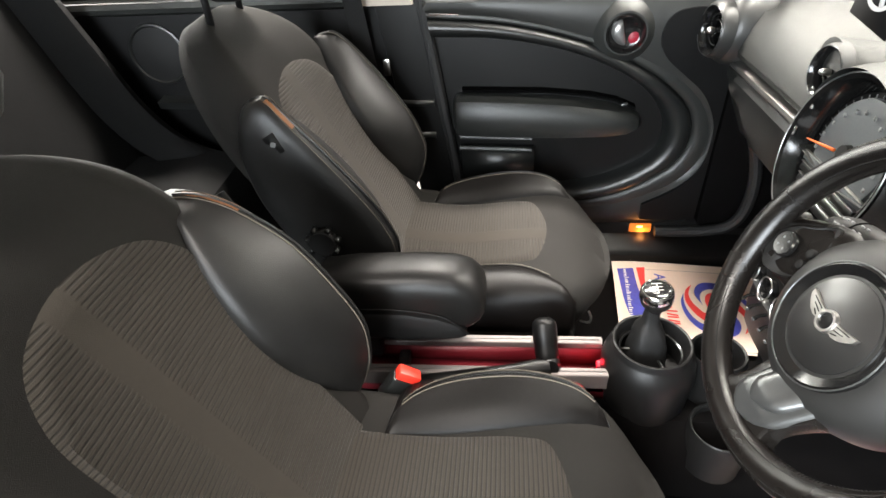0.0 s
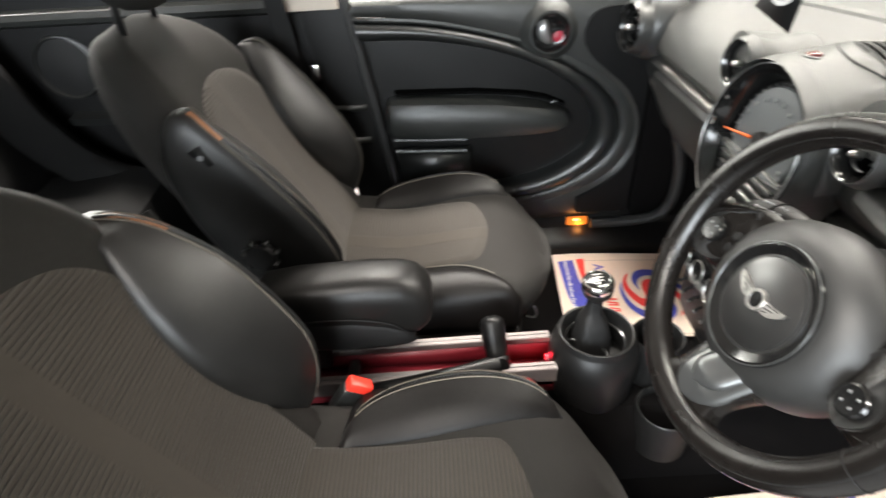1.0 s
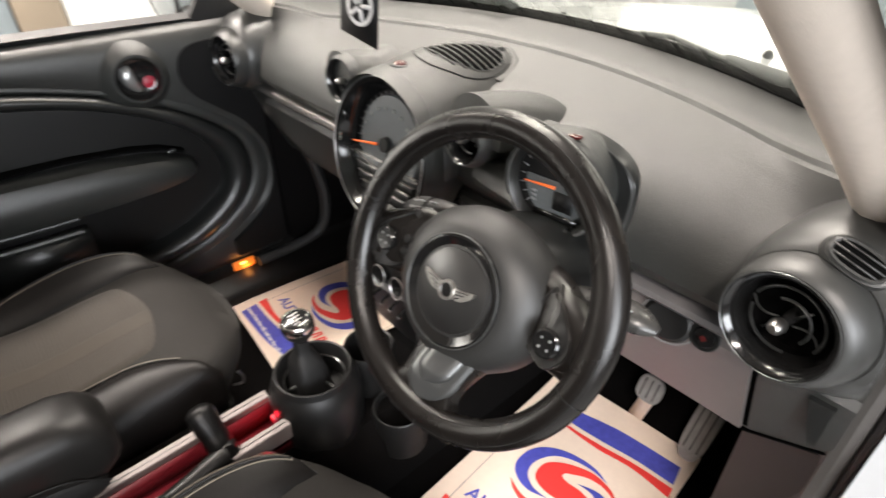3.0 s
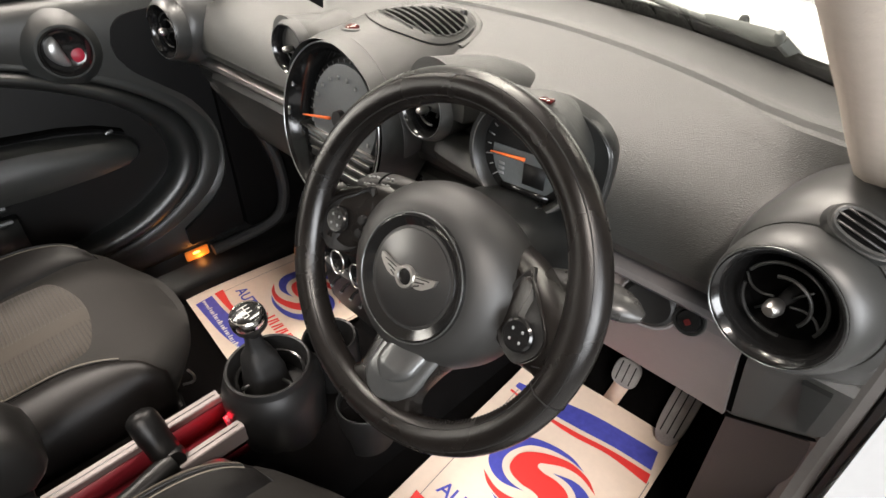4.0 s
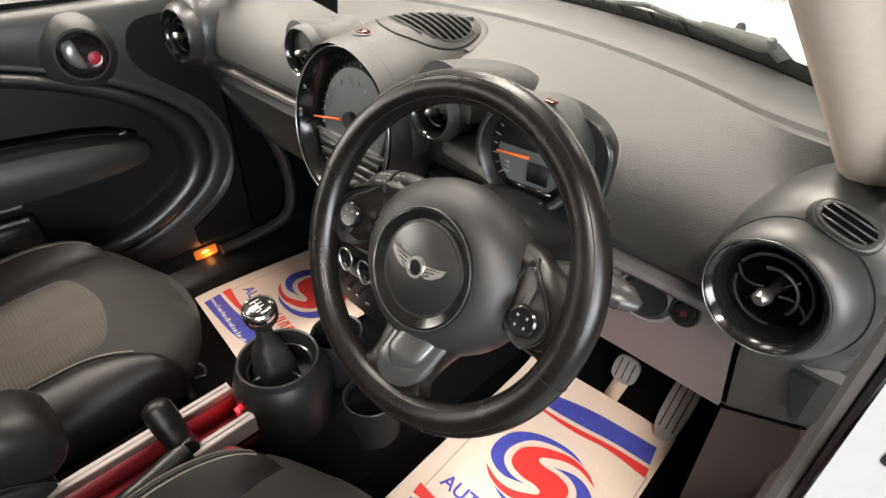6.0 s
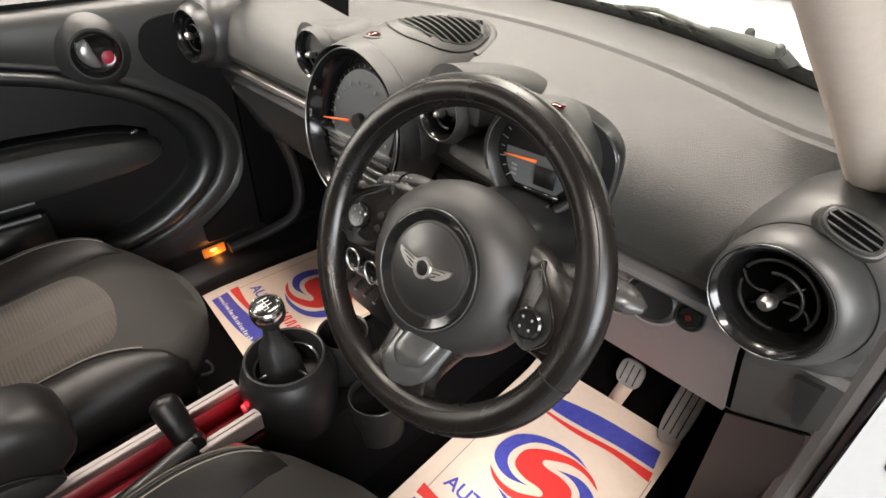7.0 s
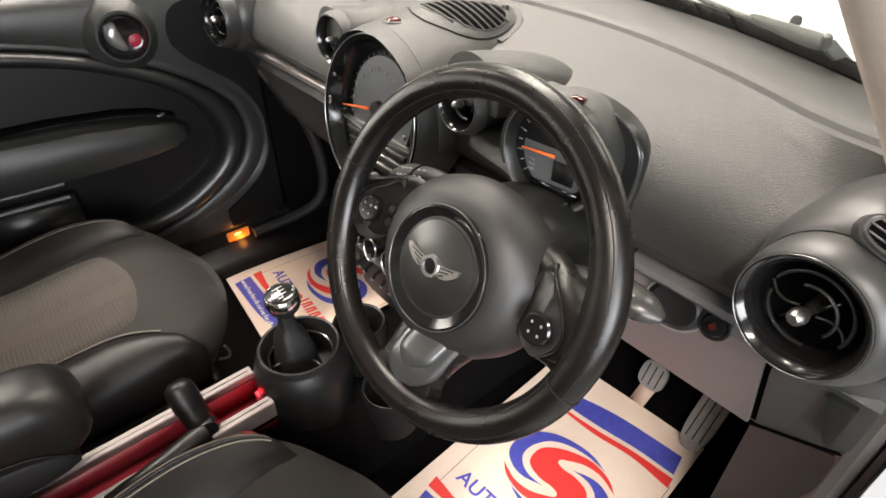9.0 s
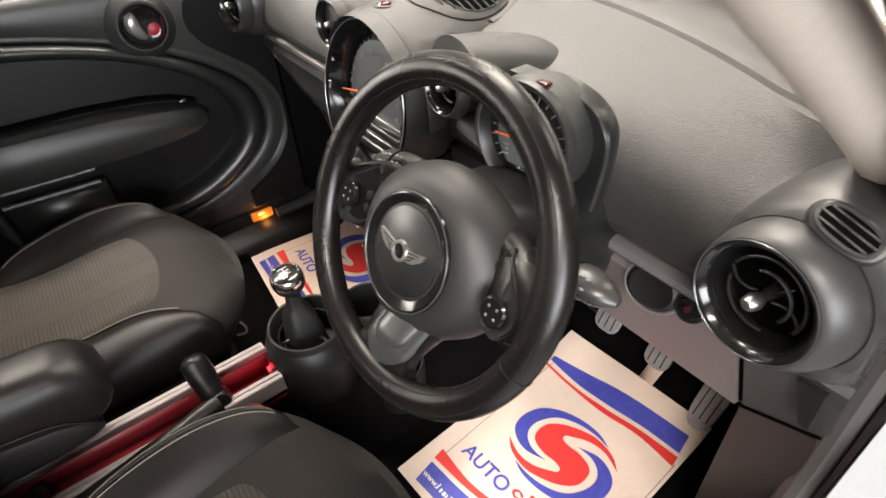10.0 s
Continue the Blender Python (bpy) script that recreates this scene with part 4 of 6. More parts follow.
air_vent(-0.143, 0.196, 0.748, 0.0375, 4, 6, 0.09, 1.10)
air_vent(0.176, 0.194, 0.738, 0.0345, 0, 6, 0.09, 1.10)

# hoods behind the inner vents
for hx, hz, w in ((0.185, 0.752, 0.052), (-0.160, 0.752, 0.043)):
    part("vent_hood", loft([[(hx + (w * s + 0.02 * k) * math.cos(radians(a)) + 0.018 * k * (1 if hx > 0 else -1), 0.205 + 0.155 * k, hz - 0.016 * k + w * s * math.sin(radians(a)) * (1 - 0.25 * k)) for a in range(-20, 201, 10)] for k, s in ((0.0, 1.0), (0.35, 1.04), (0.65, 1.02), (0.85, 0.90), (0.95, 0.74), (1.0, 0.50))], True, True), M_DASH, dash)

# side window vent slot
SV = pose(0.652, 0.209, 0.7740, 46, 16, -4)
part("side_vent_block", loft([[SV @ Vector((x * q, y * q, h)) for x, y in ellipse(0.0265, 0.0145, 28, 2.4)] for q, h in ((1.35, -0.04), (1.2, -0.014), (1.06, 0.0), (0.9, 0.001))], True, True), M_POD, dash)
part("side_vent_frame", tube([SV @ Vector((x, y, 0.002)) for x, y in ellipse(0.0235, 0.0118, 28, 2.6)], 0.0022, 6, True), M_POD, dash, "dark side vent frame")
part("side_vent_throat", prism(ellipse(0.0235, 0.0118, 28, 2.6), 0.003, SV), M_VOID, dash)
for k in range(3):
    part("side_vent_slat", tube([SV @ Vector((s * (0.0225 - 0.003 * abs(k - 1)), -0.0060 + 0.0060 * k, 0.0045)) for s in (-1, 1)], 0.0010, 6), M_POD, dash)

# hood of the centre dial with the demister slots in its top
HOOD = ((0.172, 0.668, 0.1265), (0.198, 0.672, 0.1285), (0.200, 0.672, 0.1275), (0.202, 0.672, 0.1285), (0.225, 0.674, 0.1290), (0.27, 0.680, 0.1305), (0.33, 0.679, 0.1300), (0.39, 0.674, 0.131), (0.43, 0.664, 0.134), (0.47, 0.64, 0.14))


def hood_top(x, y):
    """Height of the hood over the plan."""
    for (ya, za, ra), (yb, zb, rb) in zip(HOOD, HOOD[1:]):
        if y <= yb:
            k = (y - ya) / (yb - ya)
            r = ra + (rb - ra) * k
            return za + (zb - za) * k + math.sqrt(max(0.0, r * r - x * x))
    return 0.77


cap = part("dial_hood", loft([[(r * math.cos(radians(a)), y, z + r * math.sin(radians(a))) for a in range(-10, 191, 5)] + [(0, y, z - 0.04)] for y, z, r in HOOD], True, False), M_DASH, dash, "dark grey hood over the centre dial")
PANEL = [(-0.060, 0.300), (-0.011, 0.259), (0.029, 0.251), (0.056, 0.263), (0.075, 0.283), (0.086, 0.315), (0.086, 0.352), (0.077, 0.385), (0.064, 0.410), (0.035, 0.418), (-0.02, 0.405), (-0.055, 0.365)]
GRILLE = [(-0.012, 0.280), (-0.012, 0.305), (-0.008, 0.325), (0.008, 0.356), (0.030, 0.389), (0.046, 0.400), (0.060, 0.395), (0.073, 0.376), (0.079, 0.350), (0.078, 0.326), (0.070, 0.308), (0.058, 0.294), (0.040, 0.281), (0.018, 0.272)]
panel_line = [(p.x, p.y) for p in smooth_line([(x, y, 0) for x, y in PANEL], 60, True)]
slot_line = [(p.x, p.y) for p in smooth_line([(x, y, 0) for x, y in GRILLE], 60, True)]
part("grille_panel", disc(panel_line, 8, 0.0025, lambda u, w, h: Vector((u, w, hood_top(u, w) + h)), -0.001), M_DASH, cap, "raised leaf-shaped grille panel")
part("panel_gap", tube([(x, y, hood_top(x, y) + 0.0006) for x, y in panel_line[2:38]], 0.0013, 6), M_BLACK, cap, "black gap line")
# flush black patch paints the dark inside the grille; no hole is cut
part("grille_dark", disc(slot_line, 8, 0.0034, lambda u, w, h: Vector((u, w, hood_top(u, w) + h)), 0.002), M_VOID, cap, "flush black patch in place of the grille opening")
part("grille_frame", tube([(x, y, hood_top(x, y) + 0.0030) for x, y in slot_line], 0.0010, 6, True), M_DASH, cap)
for k in range(8):
    y0 = 0.283 + 0.0142 * k
    ends = []
    for sx in (-1, 1):
        inside = [x for x, y in slot_line if abs(y - (y0 + 0.002 * sx)) < 0.010 and (x - 0.034) * sx > 0]
        ends.append(max(inside, key=lambda q: q * sx) if inside else 0.034 + 0.02 * sx)
    line = []
    for j in range(9):
        px = ends[0] + (ends[1] - ends[0]) * j / 8
        py = y0 - 0.004 + 0.010 * (2 * j / 8 - 1) ** 2 * (0.6 if j > 4 else 0.3)
        line.append((px, py, hood_top(px, py) + 0.0040))
    part("grille_slat", tube(line, 0.0012, 6, flat=1.3), M_DASH, cap)
part("grille_lip", tube([(x, y, hood_top(x, y) + 0.001) for x, y in [(p.x, p.y) for p in smooth_line([(0.030, 0.432, 0), (0.056, 0.424, 0), (0.074, 0.407, 0), (0.087, 0.380, 0), (0.094, 0.345, 0)], 16)]], 0.006, 8, flat=0.6), M_DASH, cap)
part("sensor", lathe([(0.0, 0.006), (0.005, 0.005), (0.007, 0.001), (0.007, -0.004)], pose(0.040, 0.408, 0.7975, 0, 0, 0), 14), M_PLASTIC, cap)

# centre dial with radio
SP = pose(-0.002, 0.166, 0.668, 78, 0, 0)
speedo = part("centre_dial", lathe([(0.104, -0.02), (0.112, 0.002), (0.118, 0.006), (0.124, 0.002), (0.127, -0.012), (0.126, -0.04), (0.120, -0.09), (0.10, -0.12)], SP, 56), M_DASH, dash, "large round centre dial housing")
part("dial_bezel", lathe([(0.100, -0.030), (0.106, -0.010), (0.113, 0.004), (0.119, 0.007), (0.124, 0.003)], SP, 56), M_GLOSS, speedo, "gloss black dial bezel")
# silver-grey ring stands in for a thin highlight on the grey rim
part("bezel_edge", tube([SP @ Vector((0.1215 * math.cos(a), 0.1215 * math.sin(a), 0.0062)) for a in [2 * math.pi * k / 56 for k in range(56)]], 0.0011, 6, True), M_GREYTRIM, speedo, "silver-grey ring painting the rim's thin highlight")
part("dial_face", lathe([(0.102, -0.030), (0.0, -0.031)], SP, 48), M_BLACK, speedo)
part("dial_disc", lathe([(0.081, -0.025), (0.079, -0.020), (0.0, -0.020)], SP @ pose(0.002, 0.012, 0), 56), M_DIAL, speedo, "grey dial disc")
for k in range(27):
    a = radians(205 - 230 * k / 26)
    major = k % 2 == 0
    r0, r1 = (0.083, 0.097) if major else (0.089, 0.097)
    d = Vector((math.cos(a), math.sin(a), 0))
    c = SP @ (d * (r0 + r1) / 2 + Vector((0, 0.0, -0.0285)))
    part("tick", rbox(c.x, c.y, c.z, r1 - r0, 0.0016, 0.001, 0, 1, SP.to_3x3().to_4x4() @ Matrix.Rotation(a, 4, "Z")), M_TICK, speedo)
    if k % 4 == 2 or k % 4 == 0:
        c = SP @ (d * 0.071 + Vector((0, 0.0, -0.0165)))
        part("figure_bar", rbox(c.x, c.y, c.z, 0.0055, 0.006, 0.0008, 0, 1, SP.to_3x3().to_4x4()), M_TICK, speedo)
nd = Vector((math.cos(radians(188)), math.sin(radians(188)), 0))
part("needle", tube([SP @ (nd * 0.094 + Vector((0, 0.006, -0.012))), SP @ (nd * 0.02 + Vector((0, 0.010, -0.011)))], [0.0012, 0.0028], 8), M_ORANGE, speedo, "orange needle")
part("needle_cap", lathe([(0.0, 0.004), (0.012, 0.003), (0.014, -0.006)], SP @ pose(0, 0.011, -0.012), 20), M_BLACK, speedo)
for k, (yy, w) in enumerate(((-0.030, 0.17), (-0.046, 0.16), (-0.062, 0.145), (-0.078, 0.12))):
    c = SP @ Vector((0, yy, -0.022))
    radio = part("radio_bar", rbox(c.x, c.y, c.z, w, 0.0125, 0.012, 0.003, 2, SP.to_3x3().to_4x4()), M_PLASTIC if k else M_DIAL, speedo, "dark radio key bar")
    c2 = SP @ Vector((0, yy + 0.008, -0.017))
    part("chrome_line", rbox(c2.x, c2.y, c2.z, w, 0.0014, 0.006, 0.0006, 1, SP.to_3x3().to_4x4()), M_SATIN, speedo, "chrome line")
for sx in (-1, 1):
    part("side_button", rbox(*(SP @ Vector((sx * 0.108, 0.045, 0.001))), 0.006, 0.022, 0.006, 0.002, 2, SP.to_3x3().to_4x4() @ Matrix.Rotation(-sx * 0.4, 4, "Z")), M_CHROME, speedo, "chrome button")
    part("side_button", rbox(*(SP @ Vector((sx * 0.1135, -0.005, 0.001))), 0.006, 0.016, 0.006, 0.002, 2, SP.to_3x3().to_4x4()), M_CHROME, speedo, "chrome button")
part("alarm_light", lathe([(0.0, 0.0085), (0.005, 0.008), (0.010, 0.0055), (0.0135, 0.0)], pose(0.0, 0.222, 0.799, -4, 0, 0), 18), M_DARKRED, speedo, "small dark red alarm light")
part("alarm_collar", lathe([(0.013, 0.004), (0.017, 0.003), (0.019, -0.004)], pose(0.0, 0.222, 0.799, -4, 0, 0), 18), M_DASH, speedo)

# heater panel and toggles under the dial
stack = part("radio_console", loft([[(-w, y, z), (w, y, z), (w, y + 0.10, z + 0.02), (-w, y + 0.10, z + 0.02)] for w, y, z in ((0.105, 0.17, 0.575), (0.105, 0.165, 0.55), (0.09, 0.170, 0.43), (0.075, 0.20, 0.30), (0.065, 0.22, 0.16))]), M_GLOSS, dash, "gloss black centre stack")
part("switch_panel", loft([[(-0.079 * w, 0.205, z), (-0.079 * w, y + 0.012, z), (-0.073 * w, y, z), (0.073 * w, y, z), (0.079 * w, y + 0.012, z), (0.079 * w, 0.205, z)] for w, y, z in ((0.95, 0.180, 0.262), (1.04, 0.168, 0.290), (1.05, 0.162, 0.336), (1.0, 0.160, 0.40), (1.0, 0.156, 0.452), (1.02, 0.166, 0.462))]), M_BUCKET, stack, "black switch panel", sharp=30)
for kx in (-0.055, 0.0, 0.055):
    KP = pose(kx, 0.152, 0.425, 80, 0, 0)
    knob = part("heater_knob", lathe([(0.0, 0.004), (0.010, 0.005), (0.0150, 0.009), (0.0172, 0.009), (0.0182, 0.004), (0.0185, -0.05)], KP, 28), M_GLOSS, stack, "gloss black heater knob")
    part("knob_ring", tube([KP @ Vector((0.0185 * math.cos(a) * (1 + 0.12 * math.sin(a)), 0.0185 * math.sin(a) * (1.3 if math.sin(a) < 0 else 1.05), 0.010)) for a in [2 * math.pi * k / 32 for k in range(32)]], 0.0012, 6, True), M_SATIN, knob, "chrome ring")
part("switch_trim", tube([(-0.075, 0.160, 0.394), (0.0, 0.154, 0.392), (0.075, 0.160, 0.394)], 0.0065, 8, flat=0.7), M_GREYTRIM, stack, "grey trim line")
for k in range(5):
    tx = -0.056 + 0.028 * k
    part("toggle", tube([(tx, 0.195, 0.372), (tx, 0.150, 0.364), (tx, 0.142, 0.356)], [0.004, 0.0028, 0.0036], 8), M_GLOSS, stack, "gloss black toggle switch")
    part("toggle_tip", lathe([(0.0, 0.003), (0.0030, 0.002), (0.0036, -0.002)], pose(tx, 0.141, 0.356, 100, 0, 0), 12), M_INLAY, stack, "grey metal tip")

# rev counter pod on the column
TA = pose(0.3640, 0.1600, 0.7490, 87, 0, 6) @ Matrix.Diagonal((0.93, 0.93, 1, 1))
tach = part("rev_counter", lathe([(0.060, 0.0), (0.064, 0.006), (0.068, 0.004), (0.070, -0.004), (0.070, -0.03), (0.064, -0.05), (0.050, -0.06)], TA, 48), M_DASH, dash, "round rev counter pod")
part("hood", loft([[TA @ Vector((r * math.cos(radians(a)), r * math.sin(radians(a)), h)) for a in range(-25, 206, 10)] + [TA @ Vector(((r - 0.004) * math.cos(radians(a)), (r - 0.004) * math.sin(radians(a)), h)) for a in range(205, -26, -10)] for r, h in ((0.0690, 0.0075), (0.0700, 0.005), (0.0700, -0.004), (0.0685, -0.016), (0.064, -0.028), (0.056, -0.040), (0.045, -0.048))]), M_POD, tach, "satin dark hood")
cowl = [(p.x, p.y) for p in smooth_line([(0.320, 0.796, 0), (0.365, 0.802, 0), (0.403, 0.796, 0), (0.427, 0.785, 0), (0.441, 0.768, 0), (0.444, 0.748, 0), (0.442, 0.724, 0), (0.438, 0.700, 0), (0.434, 0.676, 0)], 40)]
part("column_cowl", loft([[(0.365 + (x - 0.365) * q, y, z) for x, z in cowl] + [(0.300, y, cowl[-1][1]), (0.300, y, cowl[0][1])] for q, y in ((0.96, 0.197), (1.0, 0.200), (1.0, 0.208), (0.92, 0.222))]), M_PLASTIC, dash, "satin cowl behind the rev counter", sharp=40)
part("cowl_edge", tube([(0.365 + (x - 0.365) * 0.985, 0.1985, z) for x, z in cowl[4:]], 0.0008, 6), M_INLAY, dash, "thin bright cowl edge")
part("bezel", lathe([(0.056, -0.012), (0.060, 0.002), (0.064, 0.006), (0.067, 0.004)], TA, 48), M_PLASTIC, tach)
part("bezel_edge", tube([TA @ Vector((0.0655 * math.cos(a), 0.0655 * math.sin(a), 0.005)) for a in [2 * math.pi * k / 40 for k in range(40)]], 0.0018, 6, True), M_GREYTRIM, tach, "bright bezel edge")
TF = TA @ pose(0, 0, 0.007)
part("face", lathe([(0.058, -0.014), (0.0, -0.015)], TF, 40), M_BLACK, tach)
part("face_disc", prism([(x, y) for x, y in ellipse(0.046, 0.046, 40) if y < 0.012], 0.0012, TF @ pose(0.002, -0.002, -0.0135)), M_DIAL, tach, "grey lower dial")
for k in range(17):
    a = radians(220 - 230 * k / 16)
    d = Vector((math.cos(a), math.sin(a), 0))
    c = TF @ (d * 0.050 + Vector((0, 0, -0.0125)))
    part("tick", rbox(c.x, c.y, c.z, 0.009 if k % 2 == 0 else 0.005, 0.0013, 0.001, 0, 1, TF.to_3x3().to_4x4() @ Matrix.Rotation(a, 4, "Z")), M_TICK, tach)
part("needle", tube([TF @ Vector((-0.044, -0.004, -0.008)), TF @ Vector((0.002, -0.001, -0.007))], [0.0009, 0.0022], 8), M_ORANGE, tach, "orange needle")
part("display", prism([(-0.014, -0.012), (0.014, -0.012), (0.014, 0.013), (-0.014, 0.013)], 0.0012, TF @ pose(0.014, -0.020, -0.0115)), M_BLACK, tach, "small dark display")
part("display_bar", prism([(-0.032, -0.004), (0.032, -0.004), (0.032, 0.004), (-0.032, 0.004)], 0.0012, TF @ pose(0.004, -0.042, -0.0115)), M_GLOSS, tach)
for k in range(3):
    part("mark_bar", prism([(-0.003, -0.0010), (0.004, -0.0016), (0.004, 0.0016), (-0.004, 0.0016)], 0.0008, TF @ pose(-0.030, -0.016 - 0.006 * k, -0.0115)), M_TICK, tach)
part("trip_stem", tube([TF @ Vector((0.030, -0.050, -0.006)), TF @ Vector((0.030, -0.050, 0.006))], 0.004, 10), M_CHROME, tach)
part("red_spot", rbox(*(TA @ Vector((0.016, 0.0685, -0.006))), 0.016, 0.004, 0.010, 0.002, 2, TA.to_3x3().to_4x4()), M_DARKRED, tach, "dark red reflector")
shroud = part("column_shroud", loft([[(0.363 + w * x, y, z + h * zz) for x, zz in ellipse(1, 1, 28, 2.6)] for y, z, w, h in ((0.055, 0.672, 0.050, 0.045), (0.075, 0.664, 0.068, 0.060), (0.15, 0.640, 0.075, 0.070), (0.26, 0.600, 0.075, 0.075), (0.36, 0.56, 0.07, 0.08))]), M_PLASTIC, dash, "black steering column shroud")
part("tach_stem", loft([[(0.363 + w * x, y, z + h * zz) for x, zz in ellipse(1, 1, 20)] for y, z, w, h in ((0.20, 0.64, 0.055, 0.03), (0.21, 0.70, 0.050, 0.03))]), M_PLASTIC, dash)
part("column_arm", tube(smooth_line([(0.19, 0.245, 0.675), (0.255, 0.215, 0.680), (0.315, 0.195, 0.690)], 10), [0.036, 0.034, 0.031, 0.028, 0.025, 0.023, 0.022, 0.022, 0.024, 0.026, 0.028], 12, flat=0.8), M_DASH, dash)

# start button, key slot and stalks
part("start_button", lathe([(0.0, 0.006), (0.012, 0.005), (0.0135, 0.0)], pose(0.547, 0.2445, 0.588, 72, 0, 0), 24), M_GLOSS, dash, "black start button")
part("start_mark", prism(ellipse(0.0045, 0.0045, 12, 1.2), 0.001, pose(0.547, 0.2375, 0.590, 72, 0, 0)), M_DARKRED, dash, "dull red mark")
part("start_ring", tube([pose(0.547, 0.244, 0.588, 72, 0, 0) @ Vector((0.016 * math.cos(a), 0.016 * math.sin(a), 0)) for a in [2 * math.pi * k / 24 for k in range(24)]], 0.0024, 6, True), M_PLASTIC, dash)
KS = pose(0.499, 0.246, 0.583, 72, 0, 4)
part("key_slot", lathe([(0.0, 0.004), (0.018, 0.0065), (0.026, 0.008), (0.031, 0.004), (0.033, -0.02)], KS @ Matrix.Diagonal((1.05, 0.86, 1, 1)), 32), M_SWITCH, dash, "black key slot")
part("key_slot_ring", tube([KS @ Vector((0.0355 * math.cos(a), 0.0295 * math.sin(a), 0.001)) for a in [2 * math.pi * k / 36 for k in range(36)]], 0.0022, 8, True), M_ROLL, dash, "satin ring round the key slot")
for path, rad, mat, lab in (([(0.41, 0.095, 0.665), (0.47, 0.102, 0.676), (0.508, 0.105, 0.682), (0.545, 0.108, 0.680)], [0.010, 0.018, 0.0195, 0.005], M_STALK, "grey bullet-shaped wiper stalk"),
                            ([(0.33, 0.092, 0.700), (0.27, 0.082, 0.706), (0.230, 0.077, 0.698), (0.200, 0.072, 0.689)], [0.010, 0.014, 0.0175, 0.009], M_SWITCH, "black indicator stalk")):
    line = smooth_line(path, 16)
    radii = [along(((0, rad[0]), (5, rad[1]), (11, rad[2]), (13, rad[2] * 0.90), (14, rad[2] * 0.78), (15, rad[2] * 0.58), (16, rad[3])), k) for k in range(17)]
    st = part("stalk", tube(line, radii, 18, flat=0.75), mat, dash, lab)
    part("stalk_ring", tube([line[9] + Vector((0, (radii[9] + 0.0003) * 1.0 * math.cos(a), (radii[9] + 0.0003) * math.sin(a) * 0.78)) for a in [2 * math.pi * k / 24 for k in range(24)]], 0.0009, 6, True), M_VOID, st, "dark joint ring")
    for k in (7, 8, 10, 11, 12):
        p, r = line[k], radii[k]
        for a in (0.5, 1.15):
            part("mark", rbox(p.x, p.y - r * 1.0 * math.cos(a), p.z + r * 0.78 * math.sin(a), 0.004, 0.003, 0.0022, 0.0005, 1, pose(0, 0, 0, -35, 0, 0)), M_TICK, st)

# ---- steering wheel ----
WM = Matrix.Translation((0.3601, 0.0217, 0.6862)) @ Matrix(((0.9982, -0.0232, 0.0544), (0.0591, 0.4433, -0.8944), (-0.0034, 0.8961, 0.4440))).to_4x4()
sw = thing("steering_wheel", (0.3601, 0.0217, 0.6862), "black leather three-spoke steering wheel", "steering wheel")
rim = []
for k in range(96):
    a = 2 * math.pi * k / 96
    thick = 1 + 0.10 * max(0, math.cos(2 * (a - 0.15))) ** 6
    ring = []
    for j in range(24):
        b = 2 * math.pi * j / 24
        groove = 0.985 if j in (4, 9) else 1.0
        ring.append(WM @ Vector(((0.1675 + 0.0168 * thick * groove * math.cos(b)) * math.cos(a), (0.1675 + 0.0168 * thick * groove * math.cos(b)) * math.sin(a), 0.0165 * groove * math.sin(b))))
    rim.append(ring)
part("rim", loft(rim + rim[:1], True, False), M_RIM, sw, "worn black leather rim", sharp=60)
for b in (2 * math.pi * 4 / 24, 2 * math.pi * 9 / 24):
    part("rim_line", tube([WM @ Vector(((0.1675 + 0.0160 * math.cos(b)) * math.cos(a), (0.1675 + 0.0160 * math.cos(b)) * math.sin(a), 0.0160 * math.sin(b))) for a in [2 * math.pi * j / 96 for j in range(96)]], 0.0008, 5, True), M_BLACK, sw)
for k, a0 in enumerate((0.465, 0.955)):
    a = a0 * 2 * math.pi
    part("rim_seam", tube([WM @ Vector(((0.1675 + 0.0172 * math.cos(b)) * math.cos(a), (0.1675 + 0.0172 * math.cos(b)) * math.sin(a), 0.0169 * math.sin(b))) for b in [2 * math.pi * j / 16 for j in range(16)]], 0.0006, 5, True), M_BLACK, sw)
HX, HY = -0.005, -0.0178
for k in range(34):
    a = radians(296 + 1.5 * k)
    b0 = [WM @ Vector(((0.1675 + 0.0171 * math.cos(b)) * math.cos(a + d), (0.1675 + 0.0171 * math.cos(b)) * math.sin(a + d), 0.0168 * math.sin(b))) for b, d in ((math.pi * 0.97, 0.0), (math.pi * 0.86, 0.006))]
    part("rim_stitch", tube(b0, 0.0006, 5), M_BLACK, sw)
dome = [(0.060, 0.052, -0.100), (0.090, 0.076, -0.088), (0.104, 0.088, -0.068), (0.108, 0.095, -0.046), (0.104, 0.094, -0.028), (0.096, 0.089, -0.013), (0.085, 0.081, -0.003), (0.074, 0.072, 0.003), (0.065, 0.064, 0.0055)]
part("airbag_dome", loft([[WM @ Vector((HX + rx * math.cos(a) * (1 + 0.03 * math.sin(a)), HY + ry * math.sin(a), h)) for a in [2 * math.pi * k / 64 for k in range(64)]] for rx, ry, h in dome]), M_DOME, sw, "matt black airbag cover")
part("hub_ring", lathe([(0.0655, 0.003), (0.064, 0.009), (0.0605, 0.0105), (0.052, 0.006), (0.047, 0.003)], WM @ pose(HX, HY, 0), 48), M_GLOSS, sw, "gloss black hub ring")
part("hub_edge", tube([WM @ Vector((HX + 0.0635 * math.cos(a), HY + 0.0635 * math.sin(a), 0.0095)) for a in [2 * math.pi * k / 48 for k in range(48)]], 0.0008, 6, True), M_INLAY, sw)
